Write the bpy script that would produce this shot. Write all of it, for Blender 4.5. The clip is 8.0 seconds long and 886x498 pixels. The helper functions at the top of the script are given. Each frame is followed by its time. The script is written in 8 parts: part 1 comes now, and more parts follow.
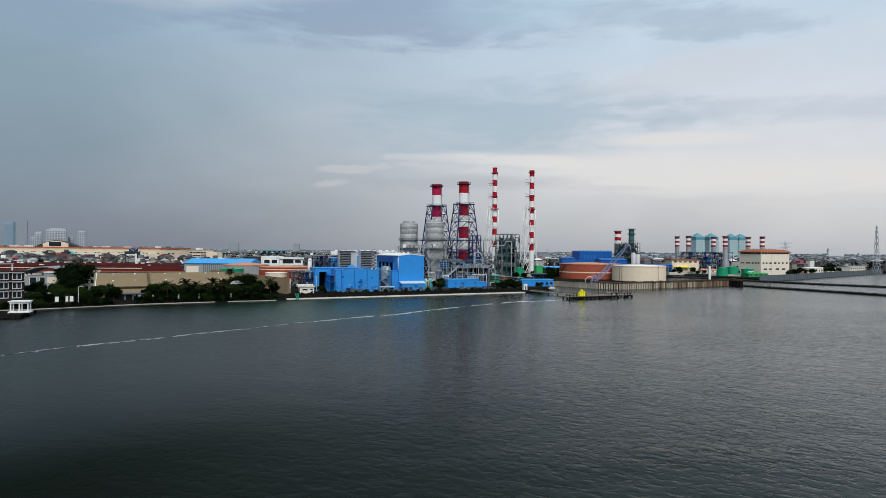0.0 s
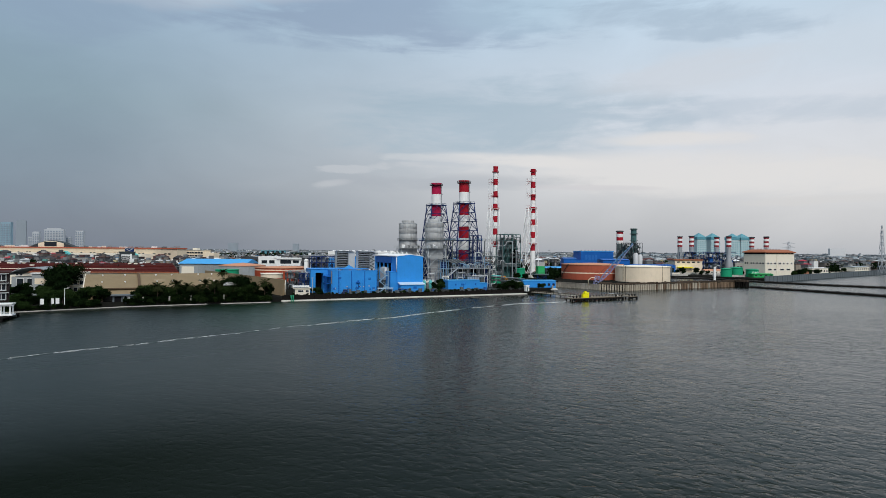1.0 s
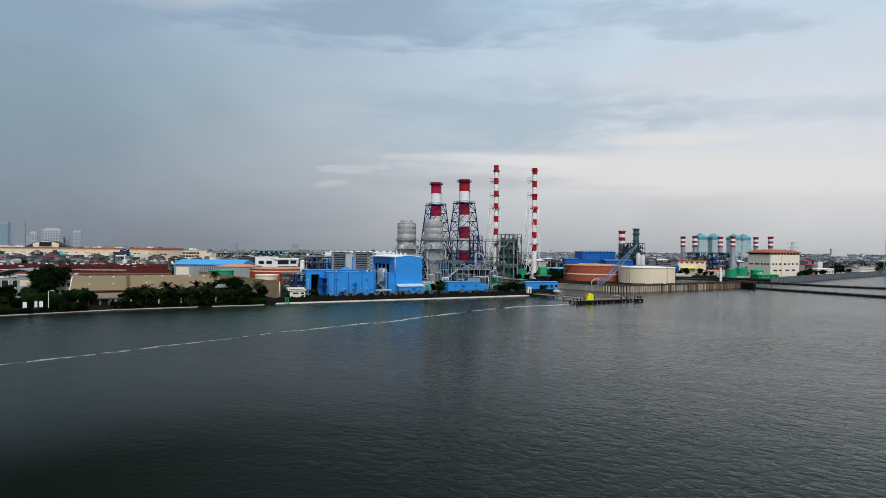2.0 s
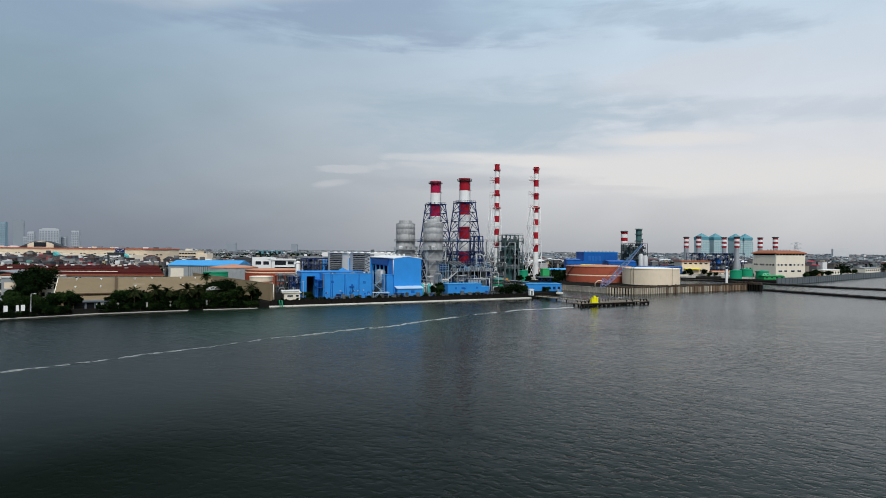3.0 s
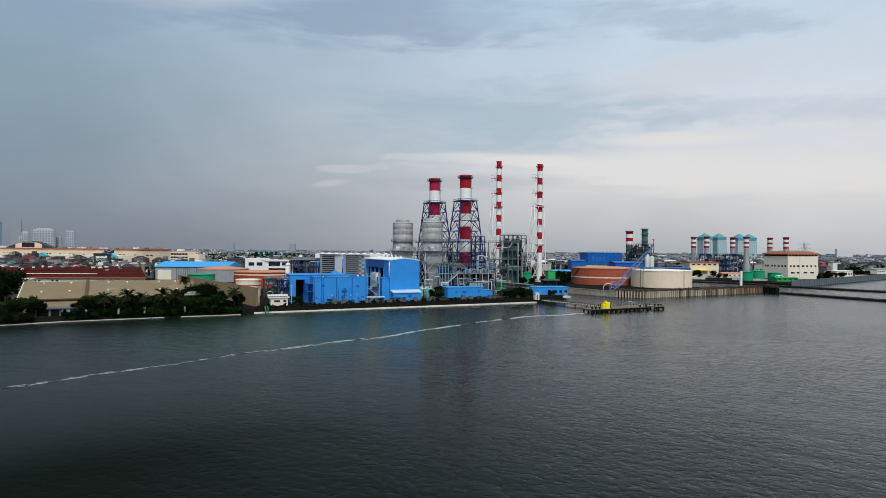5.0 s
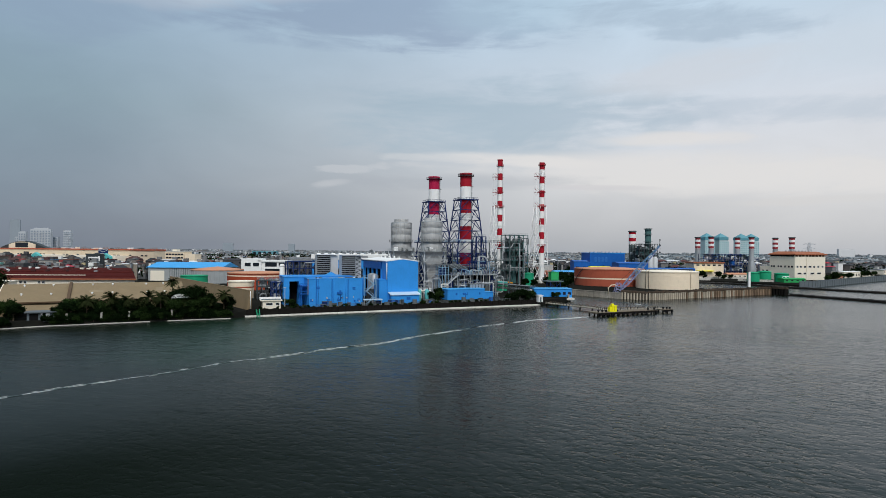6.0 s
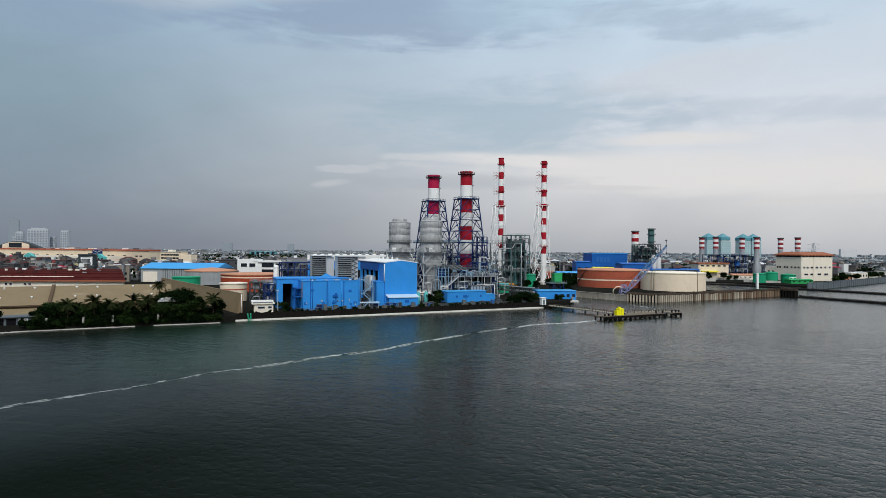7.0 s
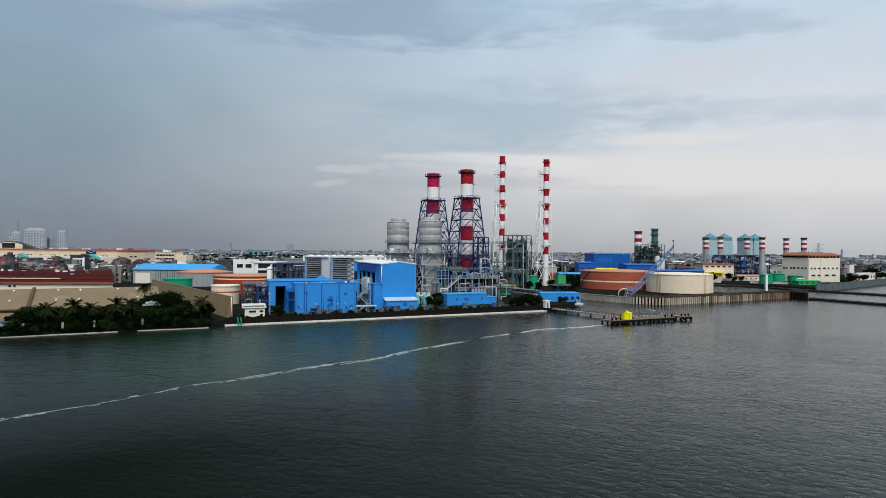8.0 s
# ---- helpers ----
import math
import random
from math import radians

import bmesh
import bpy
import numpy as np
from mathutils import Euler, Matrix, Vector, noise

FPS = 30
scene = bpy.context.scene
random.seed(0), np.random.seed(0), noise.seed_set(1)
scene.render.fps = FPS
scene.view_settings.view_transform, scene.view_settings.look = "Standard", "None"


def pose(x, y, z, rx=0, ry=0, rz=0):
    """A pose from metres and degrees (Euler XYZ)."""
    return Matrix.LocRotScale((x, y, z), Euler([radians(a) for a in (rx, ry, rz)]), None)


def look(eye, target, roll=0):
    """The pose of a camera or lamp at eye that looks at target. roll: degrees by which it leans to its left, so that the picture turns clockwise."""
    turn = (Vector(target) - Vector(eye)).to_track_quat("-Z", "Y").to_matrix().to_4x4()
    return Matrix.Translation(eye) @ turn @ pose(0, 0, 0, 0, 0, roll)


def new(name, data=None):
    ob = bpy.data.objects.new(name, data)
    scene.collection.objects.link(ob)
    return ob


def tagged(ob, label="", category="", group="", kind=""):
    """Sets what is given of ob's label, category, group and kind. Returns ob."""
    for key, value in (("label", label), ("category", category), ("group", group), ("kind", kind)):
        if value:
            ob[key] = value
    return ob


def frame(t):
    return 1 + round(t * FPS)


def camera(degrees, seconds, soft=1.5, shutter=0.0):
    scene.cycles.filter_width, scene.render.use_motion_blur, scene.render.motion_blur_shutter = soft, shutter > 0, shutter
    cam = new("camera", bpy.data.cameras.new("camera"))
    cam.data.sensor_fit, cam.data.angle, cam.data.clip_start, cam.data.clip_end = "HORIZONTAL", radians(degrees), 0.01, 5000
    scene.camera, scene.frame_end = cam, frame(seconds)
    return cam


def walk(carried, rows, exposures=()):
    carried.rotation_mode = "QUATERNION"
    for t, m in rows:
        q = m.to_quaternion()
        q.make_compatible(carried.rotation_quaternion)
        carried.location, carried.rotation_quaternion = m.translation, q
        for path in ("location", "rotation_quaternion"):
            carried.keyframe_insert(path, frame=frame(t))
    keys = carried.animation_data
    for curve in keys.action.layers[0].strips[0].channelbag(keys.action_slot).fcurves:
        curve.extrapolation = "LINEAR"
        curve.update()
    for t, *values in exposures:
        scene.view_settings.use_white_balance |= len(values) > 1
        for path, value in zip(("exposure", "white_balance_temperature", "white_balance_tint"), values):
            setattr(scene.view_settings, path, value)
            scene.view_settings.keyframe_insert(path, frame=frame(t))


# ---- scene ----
cam = camera(73.0, 8.0, soft=0.4)
# seconds, distance ahead, sideways, height, yaw, pitch, roll
PATH = [
    (0.0, 0.00, 0.00, 22.00, 0.000, 0.054, 0.454),
    (0.5, 3.77, 0.02, 22.06, -0.008, 0.053, 0.456),
    (1.0, 7.61, 0.05, 22.15, -0.015, 0.052, 0.458),
    (1.5, 11.72, 0.07, 22.29, -0.023, 0.050, 0.459),
    (3.0, 24.22, 0.15, 22.95, -0.046, 0.047, 0.465),
    (3.5, 28.60, 0.17, 23.13, -0.054, 0.046, 0.467),
    (4.0, 33.04, 0.20, 23.28, -0.062, 0.044, 0.468),
    (4.5, 37.60, 0.22, 23.40, -0.069, 0.043, 0.470),
    (6.0, 51.81, 0.29, 23.74, -0.092, 0.040, 0.476),
    (6.5, 56.24, 0.32, 23.92, -0.100, 0.039, 0.478),
    (7.0, 60.86, 0.34, 24.08, -0.108, 0.037, 0.479),
    (7.5, 65.51, 0.37, 24.26, -0.115, 0.036, 0.481),
    (8.0, 70.12, 0.39, 24.47, -0.123, 0.035, 0.483),
]


def gaze(x, y, z, yaw, pitch, roll):
    a, b = radians(yaw), radians(pitch)
    aim = (x - 100 * math.sin(a) * math.cos(b), y + 100 * math.cos(a) * math.cos(b), z + 100 * math.sin(b))
    return look((x, y, z), aim, roll)


walk(cam, [(t, gaze(x, y, z, yaw, pitch, roll)) for t, y, x, z, yaw, pitch, roll in PATH])


# ---- node helpers ----
class Nodes:
    """Short way to write node trees."""

    def __init__(self, tree):
        self.tree = tree

    def add(self, kind):
        return self.tree.nodes.new(kind)

    def put(self, socket, value):
        if isinstance(value, (int, float)):
            socket.default_value = value
        elif isinstance(value, (tuple, list)):
            socket.default_value = (*value, 1.0) if len(value) == 3 and socket.type == "RGBA" else value
        else:
            self.tree.links.new(value, socket)

    def math(self, op, a, b=0.0, clamp=False):
        node = self.add("ShaderNodeMath")
        node.operation, node.use_clamp = op, clamp
        self.put(node.inputs[0], a)
        self.put(node.inputs[1], b)
        return node.outputs[0]

    def mix(self, fac, a, b, blend="MIX"):
        node = self.add("ShaderNodeMix")
        node.data_type, node.blend_type = "RGBA", blend
        self.put(node.inputs[0], fac)
        self.put(node.inputs[6], a)
        self.put(node.inputs[7], b)
        return node.outputs[2]

    def step(self, value, lo, hi, a=0.0, b=1.0):
        node = self.add("ShaderNodeMapRange")
        node.interpolation_type = "SMOOTHSTEP"
        for i, v in enumerate((value, lo, hi, a, b)):
            self.put(node.inputs[i], v)
        return node.outputs[0]

    def ramp(self, fac, stops):
        node = self.add("ShaderNodeValToRGB")
        bar = node.color_ramp
        while len(bar.elements) < len(stops):
            bar.elements.new(0.5)
        for e, (p, c) in zip(bar.elements, stops):
            e.position, e.color = p, (*c, 1.0)
        self.put(node.inputs[0], fac)
        return node.outputs[0]

    def noise(self, vector, scale, detail=3.0, rough=0.55, warp=0.0):
        node = self.add("ShaderNodeTexNoise")
        self.put(node.inputs["Vector"], vector)
        for key, v in (("Scale", scale), ("Detail", detail), ("Roughness", rough), ("Distortion", warp)):
            node.inputs[key].default_value = v
        return node.outputs[0]

    def stretch(self, vector, scale, turn=0.0):
        """Turns the place about z, then scales it."""
        node = self.add("ShaderNodeMapping")
        self.put(node.inputs["Vector"], vector)
        node.inputs["Rotation"].default_value = (0, 0, radians(turn))
        last = self.add("ShaderNodeMapping")
        self.put(last.inputs["Vector"], node.outputs[0])
        last.inputs["Scale"].default_value = scale
        return last.outputs[0]


# ---- sky ----
SUN_HEIGHT, SUN_AZIMUTH = 48.0, 176.0  # degrees; azimuth clockwise from straight ahead


def build_sky():
    world = bpy.data.worlds.new("overcast_sky")
    scene.world = world
    world.use_nodes = True
    world.node_tree.nodes.clear()
    n = Nodes(world.node_tree)
    way = n.add("ShaderNodeTexCoord").outputs["Generated"]
    split = n.add("ShaderNodeSeparateXYZ")
    n.put(split.inputs[0], way)
    x, y, z = split.outputs
    flat = n.math("SQRT", n.math("ADD", n.math("MULTIPLY", x, x), n.math("MULTIPLY", y, y)))
    rise = n.math("DIVIDE", z, n.math("MAXIMUM", flat, 0.001))
    side = n.math("DIVIDE", x, n.math("MAXIMUM", n.math("ABSOLUTE", y), 0.25))
    height = n.math("DIVIDE", z, n.math("MAXIMUM", n.math("ABSOLUTE", y), 0.25))
    ahead = n.step(y, 0.0, 0.3)
    join = n.add("ShaderNodeCombineXYZ")
    n.put(join.inputs[0], side)
    n.put(join.inputs[1], n.math("MULTIPLY", rise, 2.6))
    n.put(join.inputs[2], n.math("MULTIPLY", y, 0.3))
    plane = join.outputs[0]
    wide = n.math("SUBTRACT", n.noise(plane, 1.6, 3.0, 0.5, 0.3), 0.5)
    fine = n.math("SUBTRACT", n.noise(plane, 6.0, 7.0, 0.6, 0.6), 0.5)
    join2 = n.add("ShaderNodeCombineXYZ")
    n.put(join2.inputs[0], side)
    n.put(join2.inputs[1], n.math("MULTIPLY", rise, 7.0))
    n.put(join2.inputs[2], n.math("MULTIPLY", y, 0.3))
    streak = n.math("SUBTRACT", n.noise(join2.outputs[0], 5.0, 6.0, 0.6, 0.5), 0.5)
    lift = n.math("ADD", rise, n.math("MULTIPLY", wide, 0.05))
    across = n.step(n.math("ADD", side, n.math("MULTIPLY", wide, 0.35)), -0.78, 0.60)
    cover = n.mix(across, n.ramp(lift, SKY_DULL), n.ramp(lift, SKY_BRIGHT))
    # soft billows at two sizes
    billow = n.math("ADD", n.math("MULTIPLY", fine, 0.13), n.math("MULTIPLY", wide, 0.16))
    cover = n.mix(1.0, cover, n.math("ADD", 1.0, billow), "MULTIPLY")
    # single clouds: middle, half widths, lean, raggedness, density, colour
    for u, v, du, dv, lean, rag, dense, colour in CLOUDS:
        off = n.math("SUBTRACT", side, u)
        up = n.math("SUBTRACT", n.math("SUBTRACT", height, v), n.math("MULTIPLY", off, lean))
        off, up = n.math("DIVIDE", off, du), n.math("DIVIDE", up, dv)
        near = n.math("ADD", n.math("MULTIPLY", off, off), n.math("MULTIPLY", up, up))
        near = n.math("ADD", near, n.math("MULTIPLY", n.math("ADD", n.math("MULTIPLY", fine, 1.0), streak), rag))
        cover = n.mix(n.math("MULTIPLY", n.math("MULTIPLY", n.step(near, 1.0, 0.0), dense), ahead), cover, colour)
    sky = n.add("ShaderNodeTexSky")
    sky.sky_type, sky.sun_disc = "NISHITA", False
    sky.sun_elevation, sky.sun_rotation = radians(SUN_HEIGHT), radians(SUN_AZIMUTH)
    clear = n.mix(1.0, sky.outputs[0], (0.10, 0.10, 0.10), "MULTIPLY")
    back = n.add("ShaderNodeBackground")
    n.put(back.inputs["Color"], n.mix(1.0, n.mix(0.94, clear, cover), (0.972, 1.0, 1.0), "MULTIPLY"))
    back.inputs["Strength"].default_value = SKY_STRENGTH
    out = n.add("ShaderNodeOutputWorld")
    n.tree.links.new(back.outputs[0], out.inputs[0])


SKY_STRENGTH = 1.0
SLATE, BLUE_GREY, PALE, IVORY, PINKISH = (0.265, 0.335, 0.465), (0.355, 0.465, 0.555), (0.62, 0.66, 0.72), (0.795, 0.75, 0.735), (0.64, 0.60, 0.62)
CLOUDS = [
    (-0.10, 0.385, 0.34, 0.065, -0.03, 2.2, 0.62, SLATE),
    (-0.40, 0.44, 0.30, 0.045, 0.02, 1.6, 0.45, PALE),
    (0.12, 0.40, 0.16, 0.055, 0.05, 1.6, 0.55, (0.45, 0.58, 0.70)),
    (0.40, 0.39, 0.26, 0.042, -0.04, 2.4, 0.60, (0.40, 0.49, 0.60)),
    (-0.62, 0.40, 0.20, 0.08, 0.05, 1.6, 0.35, SLATE),
    (0.12, 0.22, 0.36, 0.085, 0.02, 1.6, 0.62, BLUE_GREY),
    (0.50, 0.235, 0.40, 0.030, 0.04, 1.8, 0.5, (0.50, 0.565, 0.65)),
    (0.42, 0.300, 0.24, 0.042, 0.16, 1.8, 0.6, (0.66, 0.675, 0.725)),
    (0.70, 0.345, 0.20, 0.055, 0.10, 1.6, 0.55, (0.64, 0.70, 0.78)),
    (0.39, 0.188, 0.19, 0.016, 0.03, 1.6, 0.85, IVORY),
    (0.47, 0.132, 0.58, 0.045, 0.0, 1.4, 0.80, IVORY),
    (0.11, 0.150, 0.17, 0.014, -0.04, 1.4, 0.80, IVORY),
    (-0.10, 0.137, 0.11, 0.008, 0.05, 5.0, 0.55, (0.60, 0.60, 0.63)),
    (0.00, 0.152, 0.12, 0.007, -0.03, 4.6, 0.6, (0.64, 0.64, 0.66)),
    (-0.187, 0.108, 0.038, 0.008, 0.10, 2.4, 0.7, (0.56, 0.56, 0.59)),
    (0.02, 0.112, 0.24, 0.020, 0.02, 1.8, 0.55, (0.42, 0.435, 0.48)),
    (0.24, 0.105, 0.14, 0.006, 0.0, 1.4, 0.55, PINKISH),
    (0.64, 0.088, 0.20, 0.010, 0.05, 1.6, 0.50, (0.70, 0.66, 0.65)),
]
SKY_DULL = [(0.0, (0.186, 0.212, 0.270)), (0.04, (0.204, 0.235, 0.298)), (0.10, (0.232, 0.280, 0.342)), (0.22, (0.258, 0.346, 0.410)), (0.42, (0.33, 0.45, 0.59)), (1.0, (0.36, 0.44, 0.52))]
SKY_BRIGHT = [(0.0, (0.48, 0.485, 0.52)), (0.04, (0.60, 0.585, 0.605)), (0.10, (0.755, 0.725, 0.73)), (0.22, (0.685, 0.705, 0.765)), (0.42, (0.55, 0.69, 0.83)), (1.0, (0.78, 0.88, 0.96))]
build_sky()

sun = new("sun", bpy.data.lights.new("sun", "SUN"))
sun.data.energy, sun.data.angle, sun.data.color = 2.4, radians(24), (1.0, 0.97, 0.92)
sun.matrix_basis = look(
    (400 * math.sin(radians(SUN_AZIMUTH)), 300 + 400 * math.cos(radians(SUN_AZIMUTH)), 400 * math.tan(radians(SUN_HEIGHT))), (0, 300, 0))


# ---- materials ----
def surface(name, colour, rough=0.7, metal=0.0, mottle=0.25, scale=0.35, stain=0.0, stain_colour=(0.12, 0.09, 0.07), bump=0.15, island=0.0, piece=0.0, spec=0.16):
    """A painted, rusted or mineral surface: broad mottling, fine grain, runs of dirt, fine relief."""
    m = bpy.data.materials.new(name)
    m.use_nodes = True
    n = Nodes(m.node_tree)
    shader = m.node_tree.nodes["Principled BSDF"]
    place = n.add("ShaderNodeNewGeometry").outputs["Position"]
    broad = n.noise(place, scale, 5.0, 0.6, 0.4)
    grain = n.noise(place, scale * 9, 4.0, 0.6)
    value = n.math("ADD", n.math("MULTIPLY", n.math("SUBTRACT", broad, 0.5), mottle * 1.4), n.math("MULTIPLY", n.math("SUBTRACT", grain, 0.5), mottle))
    value = n.math("ADD", value, 1.0)
    if island:
        value = n.math("ADD", value, n.math("MULTIPLY", n.math("SUBTRACT", n.add("ShaderNodeNewGeometry").outputs["Random Per Island"], 0.5), island))
    if piece:
        value = n.math("ADD", value, n.math("MULTIPLY", n.math("SUBTRACT", n.add("ShaderNodeObjectInfo").outputs["Random"], 0.5), piece))
    col = n.mix(1.0, colour, value, "MULTIPLY")
    if stain:
        runs = n.noise(n.stretch(place, (1.3, 1.3, 0.12)), 1.1, 5.0, 0.65)
        col = n.mix(n.math("MULTIPLY", n.step(runs, 0.52, 0.78), stain), col, stain_colour)
    n.put(shader.inputs["Base Color"], col)
    shader.inputs["Metallic"].default_value = metal
    shader.inputs["Specular IOR Level"].default_value = spec
    n.put(shader.inputs["Roughness"], n.math("ADD", rough - 0.08, n.math("MULTIPLY", grain, 0.16), clamp=True))
    relief = n.add("ShaderNodeBump")
    relief.inputs["Strength"].default_value = bump
    relief.inputs["Distance"].default_value = 0.05
    n.put(relief.inputs["Height"], grain)
    n.put(shader.inputs["Normal"], relief.outputs[0])
    return m


WAVES = 0.27


def water_surface():
    m = bpy.data.materials.new("harbour_water")
    m.use_nodes = True
    n = Nodes(m.node_tree)
    shader = m.node_tree.nodes["Principled BSDF"]
    place = n.add("ShaderNodeNewGeometry").outputs["Position"]
    split = n.add("ShaderNodeSeparateXYZ")
    n.put(split.inputs[0], place)
    silt = n.noise(place, 0.012, 4.0, 0.6, 0.5)
    body = n.mix(silt, (0.0030, 0.0056, 0.0033), (0.0040, 0.0068, 0.0038))
    # green patch in the base colour, where the halls' reflection shows teal
    across = n.math("DIVIDE", n.math("ADD", split.outputs[0], 34.0), 62.0)
    out = n.math("DIVIDE", n.math("SUBTRACT", split.outputs[1], 222.0), 62.0)
    spread = n.math("ADD", n.math("MULTIPLY", across, across), n.math("MULTIPLY", out, out))
    spread = n.math("ADD", spread, n.math("MULTIPLY", n.math("SUBTRACT", silt, 0.5), 1.2))
    n.put(shader.inputs["Base Color"], n.mix(n.step(spread, 1.15, 0.0), body, (0.0085, 0.027, 0.0155)))
    shader.inputs["IOR"].default_value = 1.20
    # reflection is weakened on the left to darken it, most where seen steeply
    slant = n.add("ShaderNodeLayerWeight").outputs["Facing"]
    grazing = n.step(slant, 0.69, 0.90)
    far_out = n.step(split.outputs[1], 95.0, 230.0)
    lee = n.step(split.outputs[0], -60.0, 70.0, 1.0, 0.0)
    n.put(shader.inputs["Specular Tint"], n.mix(lee, (0.81, 1.0, 0.82), (0.67, 1.0, 0.72)))
    reach = n.math("MULTIPLY", n.step(split.outputs[1], 150.0, 290.0), n.step(split.outputs[0], 20.0, 110.0))
    rough = n.math("ADD", n.math("ADD", 0.11, n.math("MULTIPLY", grazing, 0.05)), n.math("MULTIPLY", lee, n.math("ADD", 0.08, n.math("MULTIPLY", grazing, 0.06))))
    n.put(shader.inputs["Roughness"], n.math("ADD", rough, n.math("MULTIPLY", reach, 0.06)))
    mirror_level = n.math("SUBTRACT", 0.55, n.math("MULTIPLY", n.step(split.outputs[0], -40.0, 76.0, 1.0, 0.0), n.math("SUBTRACT", 0.535, n.math("MULTIPLY", grazing, 0.475))))
    n.put(shader.inputs["Specular IOR Level"], n.math("ADD", mirror_level, n.math("MULTIPLY", reach, 0.42)))
    # the open side of the harbour has more wind than the lee of the shore
    gust = n.noise(place, 0.014, 4.0, 0.6, 0.8)
    open_side = n.step(n.math("ADD", split.outputs[0], n.math("MULTIPLY", gust, 60.0)), 10.0, 80.0, 0.40, 1.0)
    open_side = n.math("MULTIPLY", open_side, n.step(split.outputs[1], 150.0, 300.0, 1.0, 0.62))
    swell = n.noise(n.stretch(place, (0.5, 1.0, 1.0), 30), 0.10, 3.0, 0.5, 0.4)
    broad = n.noise(n.stretch(place, (0.7, 1.0, 1.0), 33), 0.36, 1.0, 0.4, 0.5)
    chop = n.noise(n.stretch(place, (0.8, 1.0, 1.0), 26), 0.95, 2.0, 0.42, 0.5)
    crest = n.math("SUBTRACT", 1.0, n.math("ABSOLUTE", n.math("SUBTRACT", n.math("MULTIPLY", chop, 2.0), 1.0)))
    height = n.math("ADD", n.math("MULTIPLY", broad, 0.42), n.math("ADD", n.math("MULTIPLY", crest, 0.20), n.math("MULTIPLY", chop, 0.70)))
    height = n.math("MULTIPLY", height, n.math("MULTIPLY", open_side, n.step(gust, 0.34, 0.66, 0.55, 1.35)))
    height = n.math("ADD", height, n.math("MULTIPLY", swell, 0.8))
    lap = n.noise(n.stretch(place, (0.5, 1.0, 1.0), 14), 0.40, 2.0, 0.5, 0.8)
    height = n.math("ADD", height, n.math("MULTIPLY", lap, n.math("MULTIPLY", lee, n.math("MULTIPLY", far_out, 1.5))))
    relief = n.add("ShaderNodeBump")
    relief.inputs["Strength"].default_value = 1.0
    relief.inputs["Distance"].default_value = WAVES
    n.put(relief.inputs["Height"], height)
    n.put(shader.inputs["Normal"], relief.outputs[0])
    return m


def palette_surface(name, stops, rough=0.8, mottle=0.2):
    """One surface for many small far things, each island with a colour of its own."""
    m = bpy.data.materials.new(name)
    m.use_nodes = True
    n = Nodes(m.node_tree)
    shader = m.node_tree.nodes["Principled BSDF"]
    geo = n.add("ShaderNodeNewGeometry")
    node = n.add("ShaderNodeValToRGB")
    node.color_ramp.interpolation = "CONSTANT"
    while len(node.color_ramp.elements) < len(stops):
        node.color_ramp.elements.new(0.5)
    for e, (p, c) in zip(node.color_ramp.elements, stops):
        e.position, e.color = p, (*c, 1.0)
    n.put(node.inputs[0], geo.outputs["Random Per Island"])
    grain = n.noise(geo.outputs["Position"], 0.4, 4.0, 0.6)
    n.put(shader.inputs["Base Color"], n.mix(1.0, node.outputs[0], n.math("ADD", 1.0 - mottle, n.math("MULTIPLY", grain, mottle * 2)), "MULTIPLY"))
    shader.inputs["Roughness"].default_value = rough
    return m


WATER = water_surface()
EARTH = surface("packed_earth", (0.016, 0.016, 0.014), 0.95, mottle=0.6, scale=0.06, bump=0.4, spec=0.0)
CONCRETE = surface("pale_concrete", (0.50, 0.48, 0.44), 0.9, stain=0.7, piece=0.2)
PILE = surface("rust_streaked_pile", (0.40, 0.35, 0.28), 0.9, mottle=0.4, stain=0.95, stain_colour=(0.075, 0.036, 0.018), piece=0.5)
RUST_PILE = surface("rusted_pile", (0.20, 0.14, 0.095), 0.9, mottle=0.5, stain=0.9, stain_colour=(0.045, 0.022, 0.012), piece=0.7)
PALE_ROOF = surface("pale_blue_white_sheet", (0.45, 0.58, 0.70), 0.5, mottle=0.12)
RUST_CAP = surface("rusty_dark_cap", (0.062, 0.047, 0.036), 0.95, mottle=0.6, scale=0.8, stain=0.5, stain_colour=(0.12, 0.05, 0.02), piece=0.6, spec=0.1)
STEEL_MID = surface("mid_grey_steel", (0.11, 0.125, 0.13), 0.6, metal=0.1, mottle=0.4)
DRUM_GREY = surface("dull_aluminium_sheet", (0.40, 0.40, 0.40), 0.5, metal=0.15, mottle=0.45, scale=0.5, stain=0.75, stain_colour=(0.17, 0.165, 0.155), piece=0.25)
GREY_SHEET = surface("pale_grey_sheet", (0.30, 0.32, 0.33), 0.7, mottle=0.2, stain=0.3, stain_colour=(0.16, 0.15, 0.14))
OLD_CONCRETE = surface("weathered_concrete", (0.20, 0.165, 0.125), 0.9, stain=0.85, stain_colour=(0.05, 0.032, 0.02), piece=0.6)
STAINED_CONCRETE = surface("stained_concrete", (0.34, 0.31, 0.265), 0.9, mottle=0.5, scale=0.5, stain=0.95, stain_colour=(0.05, 0.04, 0.03), piece=0.5)
WORN_CONCRETE = surface("worn_walkway_concrete", (0.30, 0.27, 0.22), 0.9, stain=0.8, stain_colour=(0.07, 0.05, 0.035), piece=0.5)
DARK_CONCRETE = surface("dark_weathered_concrete", (0.075, 0.072, 0.068), 0.9, mottle=0.5, stain=0.7, stain_colour=(0.02, 0.018, 0.016), piece=0.4)
GREY_CONCRETE = surface("grey_concrete", (0.11, 0.13, 0.145), 0.9, stain=0.3)
